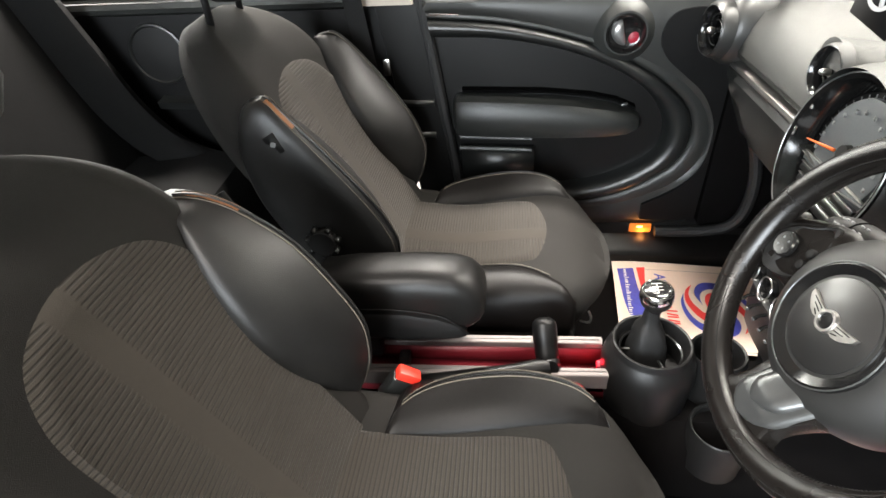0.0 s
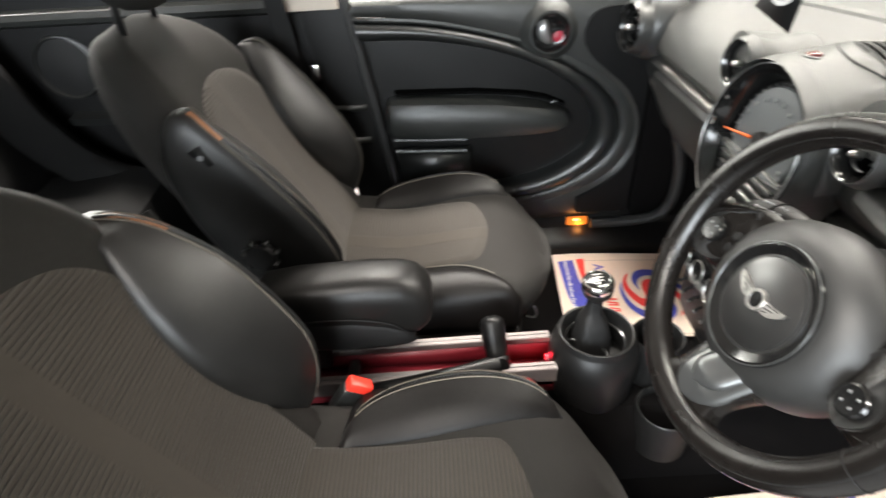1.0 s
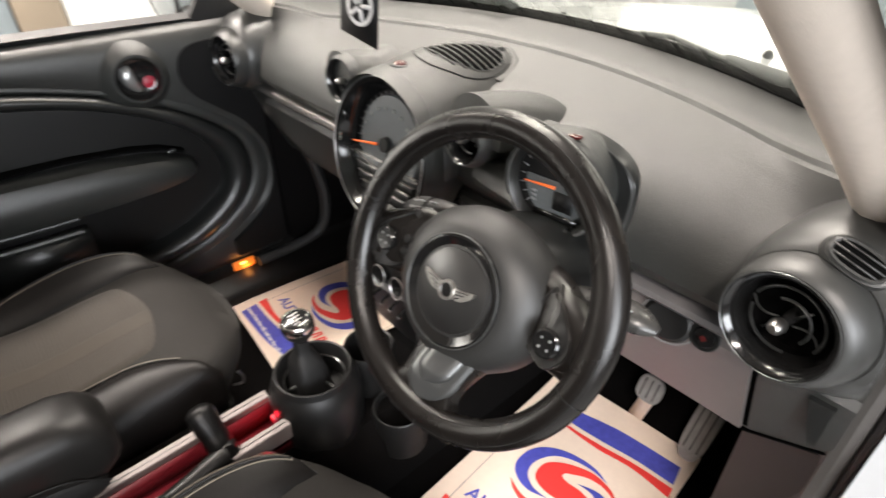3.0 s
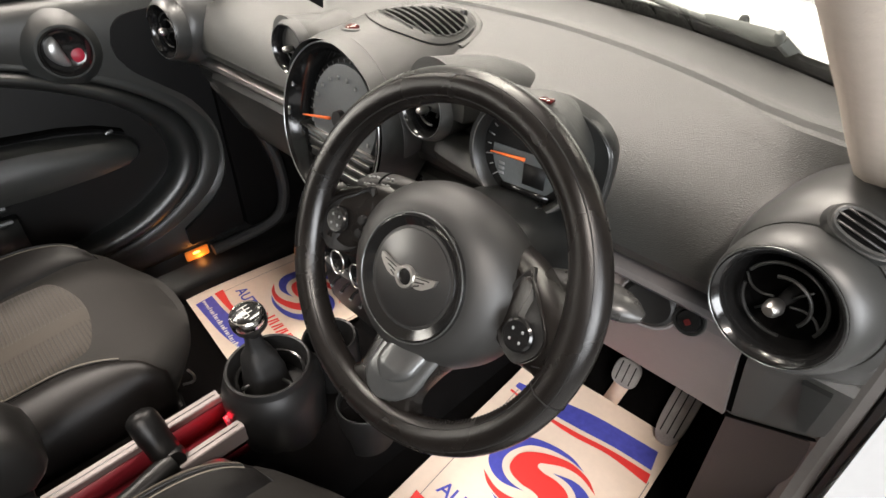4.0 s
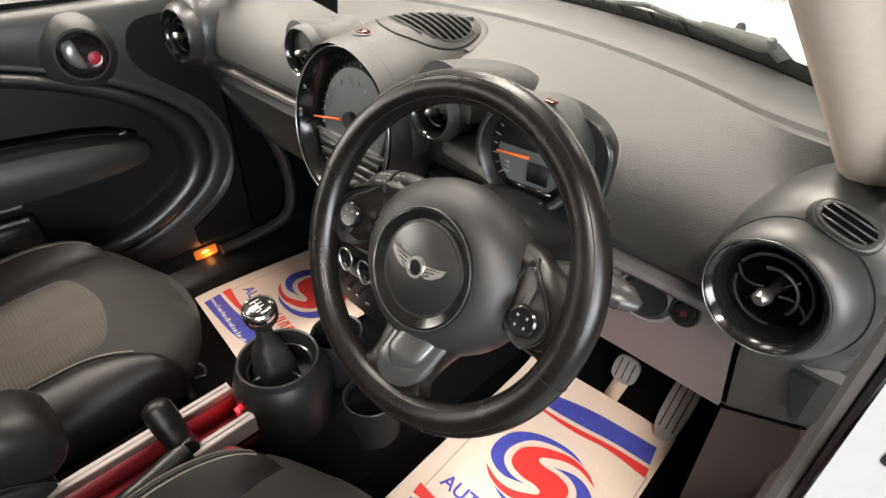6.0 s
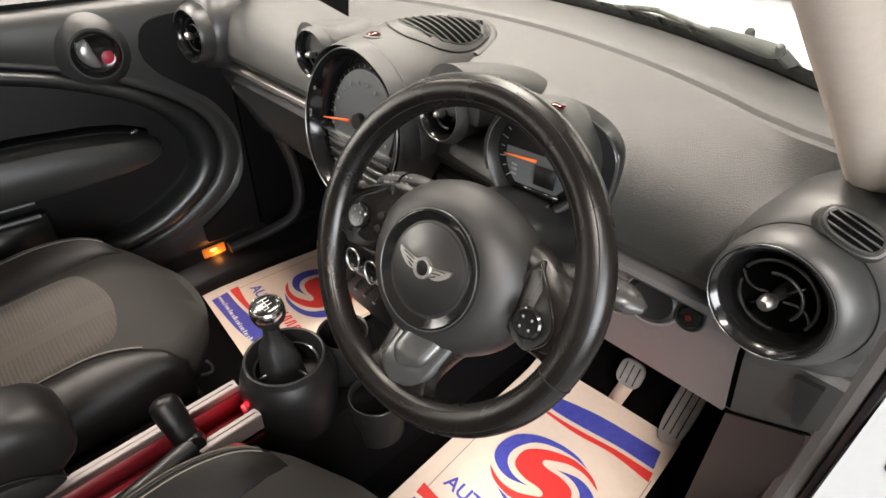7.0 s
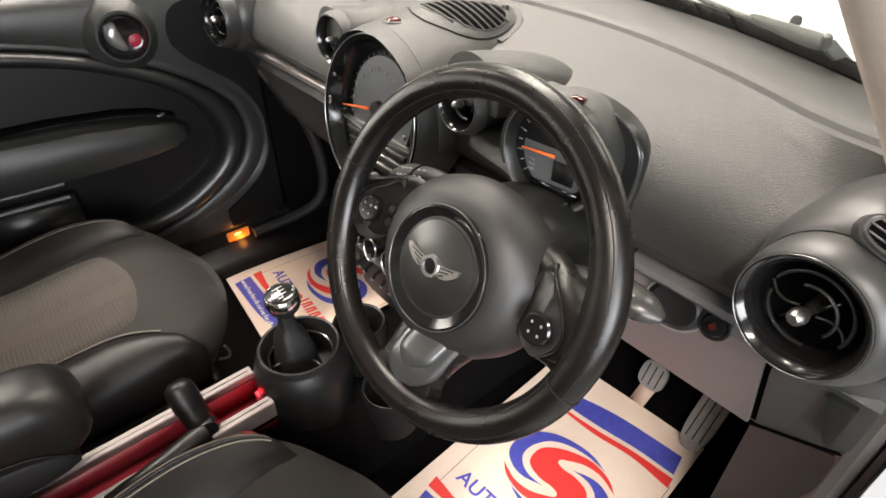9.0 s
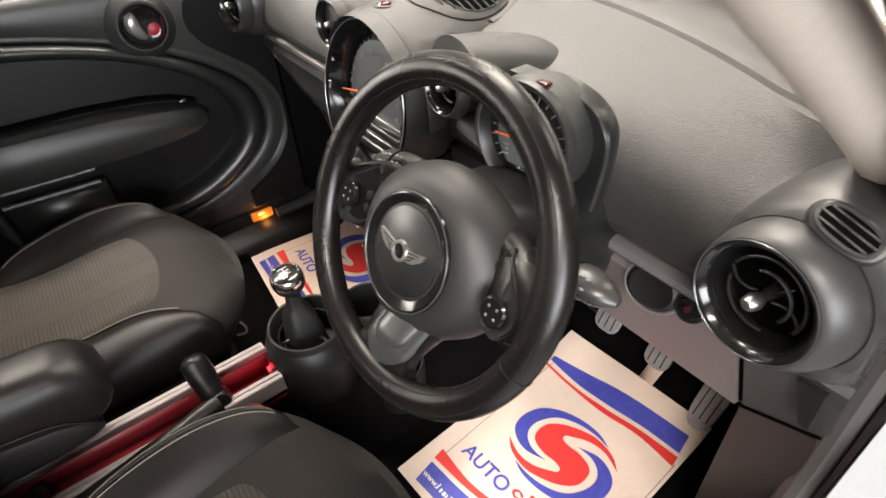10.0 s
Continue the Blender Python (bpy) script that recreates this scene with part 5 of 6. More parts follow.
part("hub_cap", lathe([(0.0485, 0.003), (0.0475, 0.007), (0.036, 0.0105), (0.018, 0.0125), (0.0, 0.013)], WM @ pose(HX, HY, 0), 48), M_CAP, sw, "domed black hub cap")
badge = part("badge", lathe([(0.0080, 0.0150), (0.0085, 0.0172), (0.0110, 0.0172), (0.0118, 0.012)], WM @ pose(HX, HY + 0.002, 0), 24), M_SATIN, sw, "chrome winged emblem")
part("badge_centre", lathe([(0.0, 0.0155), (0.0082, 0.0152)], WM @ pose(HX, HY + 0.002, 0), 20), M_GLOSS, badge, "black emblem centre")
for sx in (-1, 1):
    wing = part("wing", prism([(HX + sx * x, HY + 0.002 + y) for x, y in ((0.009, 0.006), (0.020, 0.007), (0.036, 0.011), (0.035, 0.006), (0.030, 0.001), (0.023, -0.004), (0.016, -0.006), (0.009, -0.005))], 0.004, WM @ pose(0, 0, 0.0115)), M_SATIN, badge, "chrome wing")
    for j in range(3):
        y0 = HY + 0.0065 - 0.0042 * j
        part("feather_line", tube([WM @ Vector((HX + sx * 0.013, y0, 0.0157)), WM @ Vector((HX + sx * (0.029 - 0.005 * j), y0 + 0.003, 0.0157))], 0.0006, 5), M_BLACK, wing)
def fall(x, y):
    return -0.40 * max(0.0, 0.128 - x) - 0.25 * max(0.0, y - 0.006) - 0.002


for sx in (-1, 1):
    arms = [(0.078, 0.046, -0.040), (0.096, 0.044, -0.043), (0.112, 0.040, -0.044), (0.128, 0.033, -0.044), (0.141, 0.026, -0.045), (0.151, 0.022, -0.051), (0.160, 0.024, -0.066)]
    part("spoke", loft([[WM @ Vector((sx * x - 0.004, y, h + fall(x, y))) for y, h in ((b - 0.003, -0.022), (b, -0.010), (b + 0.006, -0.003), (b + 0.016, 0.0), (t - 0.016, 0.0), (t - 0.006, -0.003), (t, -0.010), (t + 0.002, -0.022), ((t + b) / 2, -0.026))] for x, t, b in arms]), M_RIM, sw, "dark leather side spoke")
    leaf = [(p.x, p.y) for p in smooth_line([(0.104, 0.039, 0), (0.117, 0.027, 0), (0.133, 0.014, 0), (0.146, -0.006, 0), (0.145, -0.023, 0), (0.131, -0.040, 0), (0.112, -0.040, 0), (0.098, -0.031, 0), (0.087, -0.013, 0), (0.090, 0.012, 0)], 48, True)]
    pod = part("switch_pod", loft([[WM @ Vector((sx * (0.117 + (x - 0.117) * q) - 0.0055, -0.010 + (y + 0.010) * q, h + fall(x, y))) for x, y in leaf] for q, h in ((1.0, -0.022), (1.0, -0.001), (0.95, 0.0012), (0.80, 0.0), (0.3, -0.0005))], True, True), M_SWITCH, sw, "black switch pod")
    lip = smooth_line([(0.103, 0.038, 0.001), (0.118, 0.028, 0.002), (0.134, 0.014, 0.0022), (0.147, -0.006, 0.0018), (0.146, -0.024, 0.001), (0.132, -0.040, 0.0005)], 20)
    part("pod_lip", tube([WM @ Vector((sx * p.x - 0.0055, p.y, p.z + fall(p.x, p.y))) for p in lip], [0.0004 + 0.0006 * math.sin(math.pi * k / 20) for k in range(21)], 8), M_RIM, pod, "raised leather lip")
    part("spoke_seam", tube([WM @ Vector((sx * x, y, h)) for x, y, h in ((0.139, -0.033, 0.001), (0.147, -0.030, 0.002), (0.155, -0.030, 0.003))], 0.0007, 5), M_BLACK, sw)
    cx, cy = sx * 0.1225 - 0.0055, -0.0105 - 0.0045 * sx
    part("switch_pad", lathe([(0.0155, 0.001), (0.0150, 0.0045), (0.0130, 0.006), (0.0, 0.0055)], WM @ pose(cx, cy, -0.003), 28), M_GLOSS, pod, "round four-way switch")
    for j in range(4):
        a = math.pi / 4 + j * math.pi / 2
        part("mark", prism([(-0.0010, -0.0013), (0.0010, -0.0013), (0.0010, 0.0013), (-0.0010, 0.0013)], 0.0008, WM @ pose(cx + 0.007 * math.cos(a), cy + 0.007 * math.sin(a), 0.0025)), M_TICK, pod)
    for j in range(2 if sx < 0 else 0):
        part("small_button", lathe([(0.0, 0.0055), (0.005, 0.0045), (0.0062, 0.000)], WM @ pose(sx * 0.100, 0.004 - 0.015 * j, -0.011), 12), M_BLACK, pod)
low = [(-0.062, 0.058, -0.020), (-0.085, 0.050, -0.012), (-0.105, 0.044, -0.005), (-0.122, 0.041, -0.001), (-0.136, 0.041, 0.001), (-0.146, 0.047, 0.003), (-0.153, 0.055, 0.002), (-0.160, 0.068, -0.002)]
part("lower_spoke", loft([[WM @ Vector((0.005 + 0.24 * (y + 0.10) + w * q, y, lift + h)) for q, h in ((-1.0, -0.020), (-0.98, -0.010), (-0.92, -0.003), (-0.80, 0.0), (-0.4, 0.001), (0.4, 0.001), (0.80, 0.0), (0.92, -0.003), (0.98, -0.010), (1.0, -0.020))] for y, w, lift in low]), M_RIM, sw, "dark leather lower spoke")


def shield(w, foot, rise, soft):
    """A plate down the lower spoke with a rounded foot; rise is its height over the leather."""
    rows = []
    for k in range(15):
        q = k / 14
        y = -0.078 + (foot + 0.078) * q
        half = w * (1 - 0.10 * q) * math.sqrt(max(0.0, 1 - max(0.0, (q - 0.55) / 0.45) ** 2.4)) + 0.0006
        lift = -0.012 + 0.013 * min(1.0, q * 1.5)
        rows.append([WM @ Vector((0.009 + 0.24 * (y + 0.10) + half * c, y, lift + rise * (1 - abs(c) ** soft) + (0.0 if abs(c) < 0.999 else -0.004))) for c in [-1 + j / 10 for j in range(21)]])
    return loft(rows, False, False)


inlay = part("spoke_inlay", shield(0.0365, -0.153, 0.0045, 6), M_INLAY, sw, "dark satin spoke inlay", sharp=60)
part("inlay_boss", shield(0.0270, -0.127, 0.0100, 4), M_INLAY, inlay, "raised smooth shield", sharp=60)


# ---- front seats ----
def seat_point(x, s, w):
    """A place on the seat back: across, along the slope from its foot, and out of its face."""
    return Vector((x, -0.526 - SIN28 * s + COS28 * w, 0.28 + COS28 * s + SIN28 * w))


def half_width(s):
    if s > 0.40:
        return max(0.035, 0.243 * math.sqrt(max(0.0, 1 - ((s - 0.40) / 0.256) ** 2)))
    return 0.243 - 0.025 * ((0.40 - s) / 0.40) ** 2


def curve_pairs(points, n=60):
    return [(p.x, p.y) for p in smooth_line([(a, b, 0) for a, b in points], n)]


# how far the side bolster stands out of the seat back, upright and well padded or lower and sat in
RISE_FULL = curve_pairs([(0.0, -0.085), (0.022, -0.03), (0.052, 0.022), (0.084, 0.056), (0.115, 0.077), (0.15, 0.086), (0.20, 0.090), (0.267, 0.085), (0.368, 0.070), (0.436, 0.055), (0.470, 0.045), (0.484, 0.036), (0.4915, 0.020), (0.4935, 0.006)])
RISE_LOW = curve_pairs([(0.0, -0.085), (0.030, -0.012), (0.060, 0.030), (0.095, 0.058), (0.15, 0.083), (0.218, 0.086), (0.318, 0.076), (0.395, 0.046), (0.440, 0.017), (0.467, -0.012), (0.476, -0.028), (0.478, -0.036)])
REAR = curve_pairs([(0.0, -0.098), (0.15, -0.112), (0.257, -0.109), (0.341, -0.099), (0.422, -0.071), (0.467, -0.039), (0.488, -0.016), (0.4935, 0.0)])


def back_face(x, s, lift=0.0):
    hw = half_width(s)
    u = min(1.0, abs(x) / hw)
    dish = 0.022 * max(0.0, 1 - s / 0.62) * u ** 2
    edge = -0.05 * max(0.0, (u - 0.80) / 0.20) ** 2
    crown = -0.060 * max(0.0, (s - 0.48) / 0.17) ** 2.2
    return seat_point(x, s, dish + edge + crown + lift)


def pad_top(x, y, lift=0.0):
    nose = -0.085 * max(0.0, (y + 0.20) / 0.155) ** 2.2
    dip = -0.018 * math.exp(-((y + 0.40) / 0.12) ** 2)
    side = -0.006 * (abs(x) / 0.2) ** 2
    return Vector((x, y, 0.314 + nose + dip + side + lift))


def front_edge(x):
    return -0.045 - 1.35 * x * x - 12 * x ** 4


def build_seat(x0, name, label, tag_side, entry):
    seat = thing(name, (0, 0, 0), label, "car seat", "front seats")
    # cushion
    rings = []
    for k in range(25):
        x = -0.245 + 0.49 * k / 24
        yf = front_edge(x)
        drop = 0.045 * max(0, (abs(x) - 0.20) / 0.045) ** 2
        top = [pad_top(x, -0.60 + (yf - 0.012 + 0.60) * j / 16) - Vector((0, 0, drop)) for j in range(17)]
        ring = top + [Vector((x, yf, 0.250 - drop * 0.4)), Vector((x, yf - 0.004, 0.225)), Vector((x, yf - 0.025, 0.19)), Vector((x, yf - 0.06, 0.165)), Vector((x, -0.60, 0.165))]
        rings.append(ring)
    part("cushion", loft(rings), M_CLOTH, seat, "dark grey cloth seat cushion", sharp=50)
    out = [(p.x, p.y) for p in smooth_line([(-0.135, -0.52, 0), (-0.14, -0.36, 0), (-0.137, -0.262, 0), (-0.115, -0.215, 0), (0, -0.190, 0), (0.115, -0.215, 0), (0.137, -0.262, 0), (0.14, -0.36, 0), (0.135, -0.52, 0), (0.13, -0.57, 0), (0, -0.58, 0), (-0.13, -0.57, 0)], 80, True)]
    part("cushion_insert", disc(out, 12, 0.004, pad_top), M_RIBSEAT, seat, "ribbed brown-grey cloth insert")
    for sx in (-1, 1):
        sagged = x0 < 0 and sx > 0
        rows, seam, seam2, piping = [], [], [], []
        for k in range(33):
            u = k / 32
            y = -0.488 + 0.360 * u
            f = max(0.0, 1 - abs(2 * u - 1) ** 2.3) ** 0.55
            inner = 0.124 + 0.042 * u
            ridge = inner + (0.236 - inner) * f * (0.62 if sagged else 1.0)
            ground = pad_top(inner, y).z
            peak = ground - 0.004 + (0.020 if sagged else 0.040) * f ** 0.8
            lo, hi = 0.10, 0.30
            for _ in range(20):
                lo, hi = ((lo + hi) / 2, hi) if front_edge((lo + hi) / 2) > y - 0.007 else (lo, (lo + hi) / 2)
            limit = min(lo, 0.30)
            end = math.sqrt(max(0.0, 1 - max(0.0, (u - 0.86) / 0.14) ** 2)) * math.sqrt(max(0.0, 1 - max(0.0, (0.10 - u) / 0.10) ** 2))
            xo = inner + (0.252 - inner) * end
            limit = inner + (limit - inner) * end
            row = [(inner - 0.004, ground - 0.008), (inner + 0.10 * (ridge - inner), ground + 0.25 * (peak - ground)), (inner + 0.45 * (ridge - inner), ground + 0.72 * (peak - ground)), (inner + 0.80 * (ridge - inner), peak - 0.003 * f), (ridge - 0.010 * f, peak), (ridge, peak - 0.001), (min(xo, ridge + 0.012), peak - 0.008), (max(min(xo, ridge + 0.020), xo - 0.006), peak - 0.024), (xo, min(0.27, peak - 0.045)), (xo + 0.002, 0.215), (xo - 0.012, 0.19), (xo - 0.045, 0.19)]
            cloth = lambda x: pad_top(x, y).z - 0.045 * max(0.0, (x - 0.20) / 0.045) ** 2 + 0.003
            row = [(min(x, limit), z) for x, z in row]
            if sagged:
                y = -0.488 + 0.340 * u
                close = max(0.0, (u - 0.55) / 0.45) ** 2.2
                edge = math.sqrt(max(0.0, (-0.043 - y) / 1.35)) * (1 - 0.20 * max(0.0, (-0.10 - y) / 0.10) ** 0.5) if y > -0.20 else 0.252
                xo = min(0.248, edge + 0.002) * (1 - 0.35 * max(0.0, (0.06 - u) / 0.06) ** 2)
                inner = 0.124 + 0.030 * u
                inner += (xo - 0.012 - inner) * close
                ground = pad_top(inner, y).z - 0.045 * max(0.0, (inner - 0.20) / 0.045) ** 2
                tall = ground + 0.013 * math.sin(math.pi * min(1.0, u * 1.02)) ** 0.6
                row = [(inner - 0.004, ground - 0.008)] + [(inner + (xo - inner) * math.sin(radians(a)) ** 0.62, 0.19 + (tall - 0.19) * math.cos(radians(a)) ** 0.40) for a in (4, 16, 32, 46, 58, 68, 77, 84, 88)] + [(xo - 0.004, 0.19), (xo - 0.030, 0.188)]
                ridge, f, peak = inner + 0.30 * (xo - inner), 0.0, tall
                rows.append([(sx * x, y, z) for x, z in row])
                if 1 < k < 28:
                    seam.append((sx * (inner + 0.10 * (xo - inner)), y, 0.19 + (tall - 0.19) * 0.9995 + 0.0004))
                    seam2.append((sx * ridge, y, tall))
                    piping.append((sx * (inner + 0.004), y, ground + 0.30 * (tall - ground)))
                continue
            rows.append([(sx * x, y, max(z, cloth(x)) if 4 < q < 8 else z) for q, (x, z) in enumerate(row)])
            if 1 < k < 31:
                seam.append((sx * (ridge - 0.010 * f), y, peak + 0.0004))
                seam2.append((sx * (ridge + 0.008), y, peak - 0.0045))
                piping.append((sx * (ridge - 0.001), y, peak + 0.0004))
        wing = part("cushion_bolster", loft(rows), M_SHADELEATHER, seat, "black leather cushion bolster", sharp=110)
        part("stitching", tube(seam, 0.0010, 5), M_THREAD, wing, "pale stitching")
        if not sagged:
            part("stitching", tube(seam2, 0.0009, 5), M_THREAD, wing, "pale stitching")
        part("seam_fold", tube(piping, 0.0020, 6), M_SHADELEATHER, wing)
    # back
    rings = []
    for k in range(33):
        s = 0.652 * (1 - (1 - k / 32) ** 1.5)
        hw = half_width(s)
        front = [back_face(-hw + 2 * hw * j / 20, s) for j in range(21)]
        t = 0.112
        side_w = -0.05 - 0.035 * max(0.0, (s - 0.46) / 0.20) ** 2
        rear = [seat_point(hw * c, s, w) for c, w in ((1.0, side_w - 0.012), (0.95, side_w - 0.030), (0.85, -t * 0.95 + side_w * 0.2), (0.4, -t - 0.012), (-0.4, -t - 0.012), (-0.85, -t * 0.95 + side_w * 0.2), (-0.95, side_w - 0.030), (-1.0, side_w - 0.012))]
        rings.append(front + rear)
    part("backrest", loft(rings), M_CLOTH, seat, "dark grey cloth backrest", sharp=60)
    out = [(p.x, p.y) for p in smooth_line([(-0.158, 0.06, 0), (-0.168, 0.20, 0), (-0.172, 0.33, 0), (-0.158, 0.415, 0), (-0.105, 0.475, 0), (0, 0.500, 0), (0.105, 0.475, 0), (0.158, 0.415, 0), (0.172, 0.33, 0), (0.168, 0.20, 0), (0.158, 0.06, 0), (0.15, 0.0, 0), (0, -0.01, 0), (-0.15, 0.0, 0)], 96, True)]
    out = [(x * 0.86 if entry < 0.5 and x * tag_side < 0 else x if s > 0.37 else max(-0.148, min(0.148, x)), s) for x, s in out]
    part("backrest_insert", disc(out, 14, 0.005, back_face), M_RIBBACK, seat, "ribbed brown-grey cloth insert")
    for sx in (-1, 1):
        rows, seam, seam2, fold = [], [], [], []
        rise = RISE_FULL if x0 < 0 else RISE_LOW
        top = rise[-1][0]
        for k in range(49):
            u = k / 48
            s = top * (1 - (1 - u) ** 1.35)
            hw = half_width(s)
            xs = hw + 0.004 - 0.010 * max(0.0, (u - 0.85) / 0.15) ** 2
            peak, rear = along(rise, s), along(REAR, s)
            if sx != tag_side:
                peak = rear + (peak - rear) * entry
            rear = min(rear, peak - 0.003)
            inner = min(xs - 0.012, 0.108 + 1.75 * (s - 0.26) ** 2)
            base = min(0.012, peak - 0.004)
            d, h = peak - rear, max(0.002, peak - base)
            row = [(inner, base - 0.006), (inner + 0.10 * (xs - inner), base + 0.25 * h), (inner + 0.42 * (xs - inner), base + 0.70 * h), (inner + 0.74 * (xs - inner), base + 0.93 * h), (xs - 0.016, peak - 0.01 * h), (xs - 0.008, peak), (xs + 0.003, peak - 0.05 * d), (xs + 0.011, peak - 0.20 * d), (xs + 0.014, peak - 0.45 * d), (xs + 0.012, peak - 0.75 * d), (xs + 0.006, peak - 0.93 * d), (xs - 0.006, rear), (min(xs - 0.02, inner + 0.05), rear + 0.10 * d)]
            rows.append([seat_point(sx * x, s, w) for x, w in row])
            if 1 < k < 47:
                seam.append(seat_point(sx * (xs - 0.017), s, peak + 0.0002))
                seam2.append(seat_point(sx * (xs + 0.0015), s, peak - 0.05 * d + 0.0012))
                fold.append(seat_point(sx * (xs - 0.008), s, peak + 0.0008))
        wing = part("backrest_bolster", loft(rows), M_LEATHER, seat, "black leather side bolster", sharp=110)
        part("stitching", tube(seam, 0.0010, 5), M_THREAD, wing, "pale stitching")
        part("stitching", tube(seam2, 0.0009, 5), M_THREAD, wing, "pale stitching")
        part("seam_fold", tube(fold, 0.0024, 6), M_LEATHER, wing)
    # headrest
    for px in (-0.07, 0.07):
        part("headrest_post", tube([(px, -0.862, 0.80), (px, -0.862, 0.93)], 0.007, 10), M_BLACK, seat, "black post")
    part("headrest", loft([[Vector((wd * x, -0.828 - 0.30 * h + dp * y, 0.846 + h)) for x, y in ellipse(1, 1, 32, 2.7)] for h, wd, dp in ((0.0, 0.035, 0.016), (0.006, 0.066, 0.030), (0.020, 0.095, 0.044), (0.050, 0.120, 0.056), (0.10, 0.128, 0.060), (0.15, 0.115, 0.054), (0.178, 0.085, 0.036), (0.185, 0.04, 0.02))]), M_CLOTH, seat, "dark grey cloth headrest", sharp=60)
    # frame, recliner wheel and tag
    part("seat_base", loft([[(-0.20, y, z), (0.20, y, z), (0.215, y, z + 0.10), (-0.215, y, z + 0.10)] for y, z in ((-0.56, 0.085), (-0.14, 0.085))]), M_BLACK, seat, "black seat base")
    for px in (-0.19, 0.19):
        part("seat_rail", rbox(px, -0.34, 0.045, 0.05, 0.56, 0.09, 0.006), M_STEEL, seat, "steel seat rail")
    if tag_side > 0:
        part("height_lever", tube(smooth_line([(0.196 * tag_side, -0.112, 0.222), (0.200 * tag_side, -0.106, 0.205), (0.196 * tag_side, -0.110, 0.188), (0.180 * tag_side, -0.125, 0.178)], 8), 0.0025, 8), M_STEEL, seat, "bright wire release bar")
    kx = tag_side * 0.258
    knob = part("recliner_wheel", lathe([(0.030, -0.010), (0.030, 0.010), (0.026, 0.014), (0.0, 0.014)], pose(kx, -0.655, 0.445, 0, 90 * tag_side, 0), 14), M_BLACK, seat, "ribbed black recliner wheel", sharp=20)
    for j in range(7):
        a = 2 * math.pi * j / 7
        part("grip_rib", tube([pose(kx, -0.655, 0.445, 0, 90 * tag_side, 0) @ Vector((0.031 * math.cos(a), 0.031 * math.sin(a), h)) for h in (-0.008, 0.012)], 0.006, 8), M_PLASTIC, knob)
    tg = tag_side
    # tan strip along the bolster's top edge paints in an orange reflection
    edge_rise = RISE_FULL if x0 < 0 else RISE_LOW
    end = edge_rise[-1][0] - 0.012
    worn = [seat_point(tg * (half_width(s) + 0.004 + dx), s, along(edge_rise, s) + dw) for dx, dw in ((-0.014, -0.0002), (-0.009, 0.0016), (-0.004, 0.0006), (0.001, -0.0030)) for s in (end, end - 0.012, end - 0.026, end - 0.042, end - 0.062)]
    worn += [p - Vector((0, 0.003, 0.003)) for p in worn]
    part("tan_glow", (worn, [(5 * r + k, 5 * r + k + 1, 5 * r + k + 6, 5 * r + k + 5) for r in (0, 1, 2, 4, 5, 6) for k in range(4)]), M_TAN, seat, "tan strip, orange reflection painted on the leather edge")
    patch = [seat_point(tg * (half_width(0.425) + 0.0150), 0.415 + v, 0.012 + w) for v, w in ((-0.02, -0.012), (-0.02, 0.012), (0.018, 0.014), (0.018, -0.010))]
    nrm = Vector((tg * 0.003, 0, 0))
    tagp = part("tag", loft([patch, [p + nrm for p in patch]]), M_BLACK, seat, "small dark cloth tag")
    mark = [seat_point(tg * (half_width(0.425) + 0.0185), 0.415 + 0.009 * v, 0.013 + 0.006 * w) for w, v in ellipse(1, 0.6, 12, 1.3)]
    part("tag_mark", loft([mark, [p + nrm * 0.3 for p in mark]]), M_TICK, tagp, "pale stitched mark")
    seat.location = (x0, 0, 0)
    return seat


build_seat(0.365, "driver_seat", "black leather and ribbed grey cloth driver seat with pale stitching", -1, 0.2)
build_seat(-0.355, "passenger_seat", "black leather and ribbed grey cloth passenger seat with pale stitching", 1, 1.0)

# ---- rear bench ----
bench = thing("rear_bench", (-0.1, -1.3, 0.0), "dark grey cloth rear bench seat", "bench")
for bx, bw in ((-0.37, 0.30), (0.30, 0.34)):
    part("cushion", loft([[(bx - bw, y, z - d), (bx - bw + 0.03, y, z), (bx, y, z - 0.015), (bx + bw - 0.03, y, z), (bx + bw, y, z - d), (bx + bw, y, -0.005), (bx - bw, y, -0.005)] for y, z, d in ((-1.04, 0.30, 0.05), (-1.07, 0.36, 0.06), (-1.14, 0.385, 0.06), (-1.45, 0.36, 0.06))]), M_DARKCLOTH, bench)
    part("backrest", loft([[(bx - bw, -1.40 - t, z), (bx - bw + 0.03, -1.37 - t, z), (bx, -1.39 - t, z), (bx + bw - 0.02, -1.37 - t, z), (bx + bw, -1.42 - t, z), (bx + bw, -1.55 - t, z), (bx - bw, -1.55 - t, z)] for z, t in ((0.30, 0.0), (0.45, 0.05), (0.70, 0.14), (0.86, 0.20), (0.89, 0.23))]), M_DARKCLOTH, bench)
part("side_bolster", loft([[(-0.690, -1.42 - t, z - 0.03), (-0.682, -1.335 - t, z), (-0.660, -1.300 - t, z), (-0.630, -1.290 - t, z), (-0.610, -1.315 - t, z - 0.01), (-0.600, -1.40 - t, z - 0.03)] for z, t in curve_pairs([(0.335, -0.34), (0.345, -0.26), (0.365, -0.17), (0.40, -0.09), (0.46, -0.02), (0.54, 0.035), (0.64, 0.08), (0.74, 0.125), (0.83, 0.165), (0.87, 0.20)], 30)]), M_DARKCLOTH, bench, "dark grey cloth side bolster", sharp=60)

# ---- centre rail, armrest, handbrake, buckle ----
rail = thing("centre_rail", (0, -0.33, 0.16), "aluminium twin centre rail with red inlay", "centre rail")
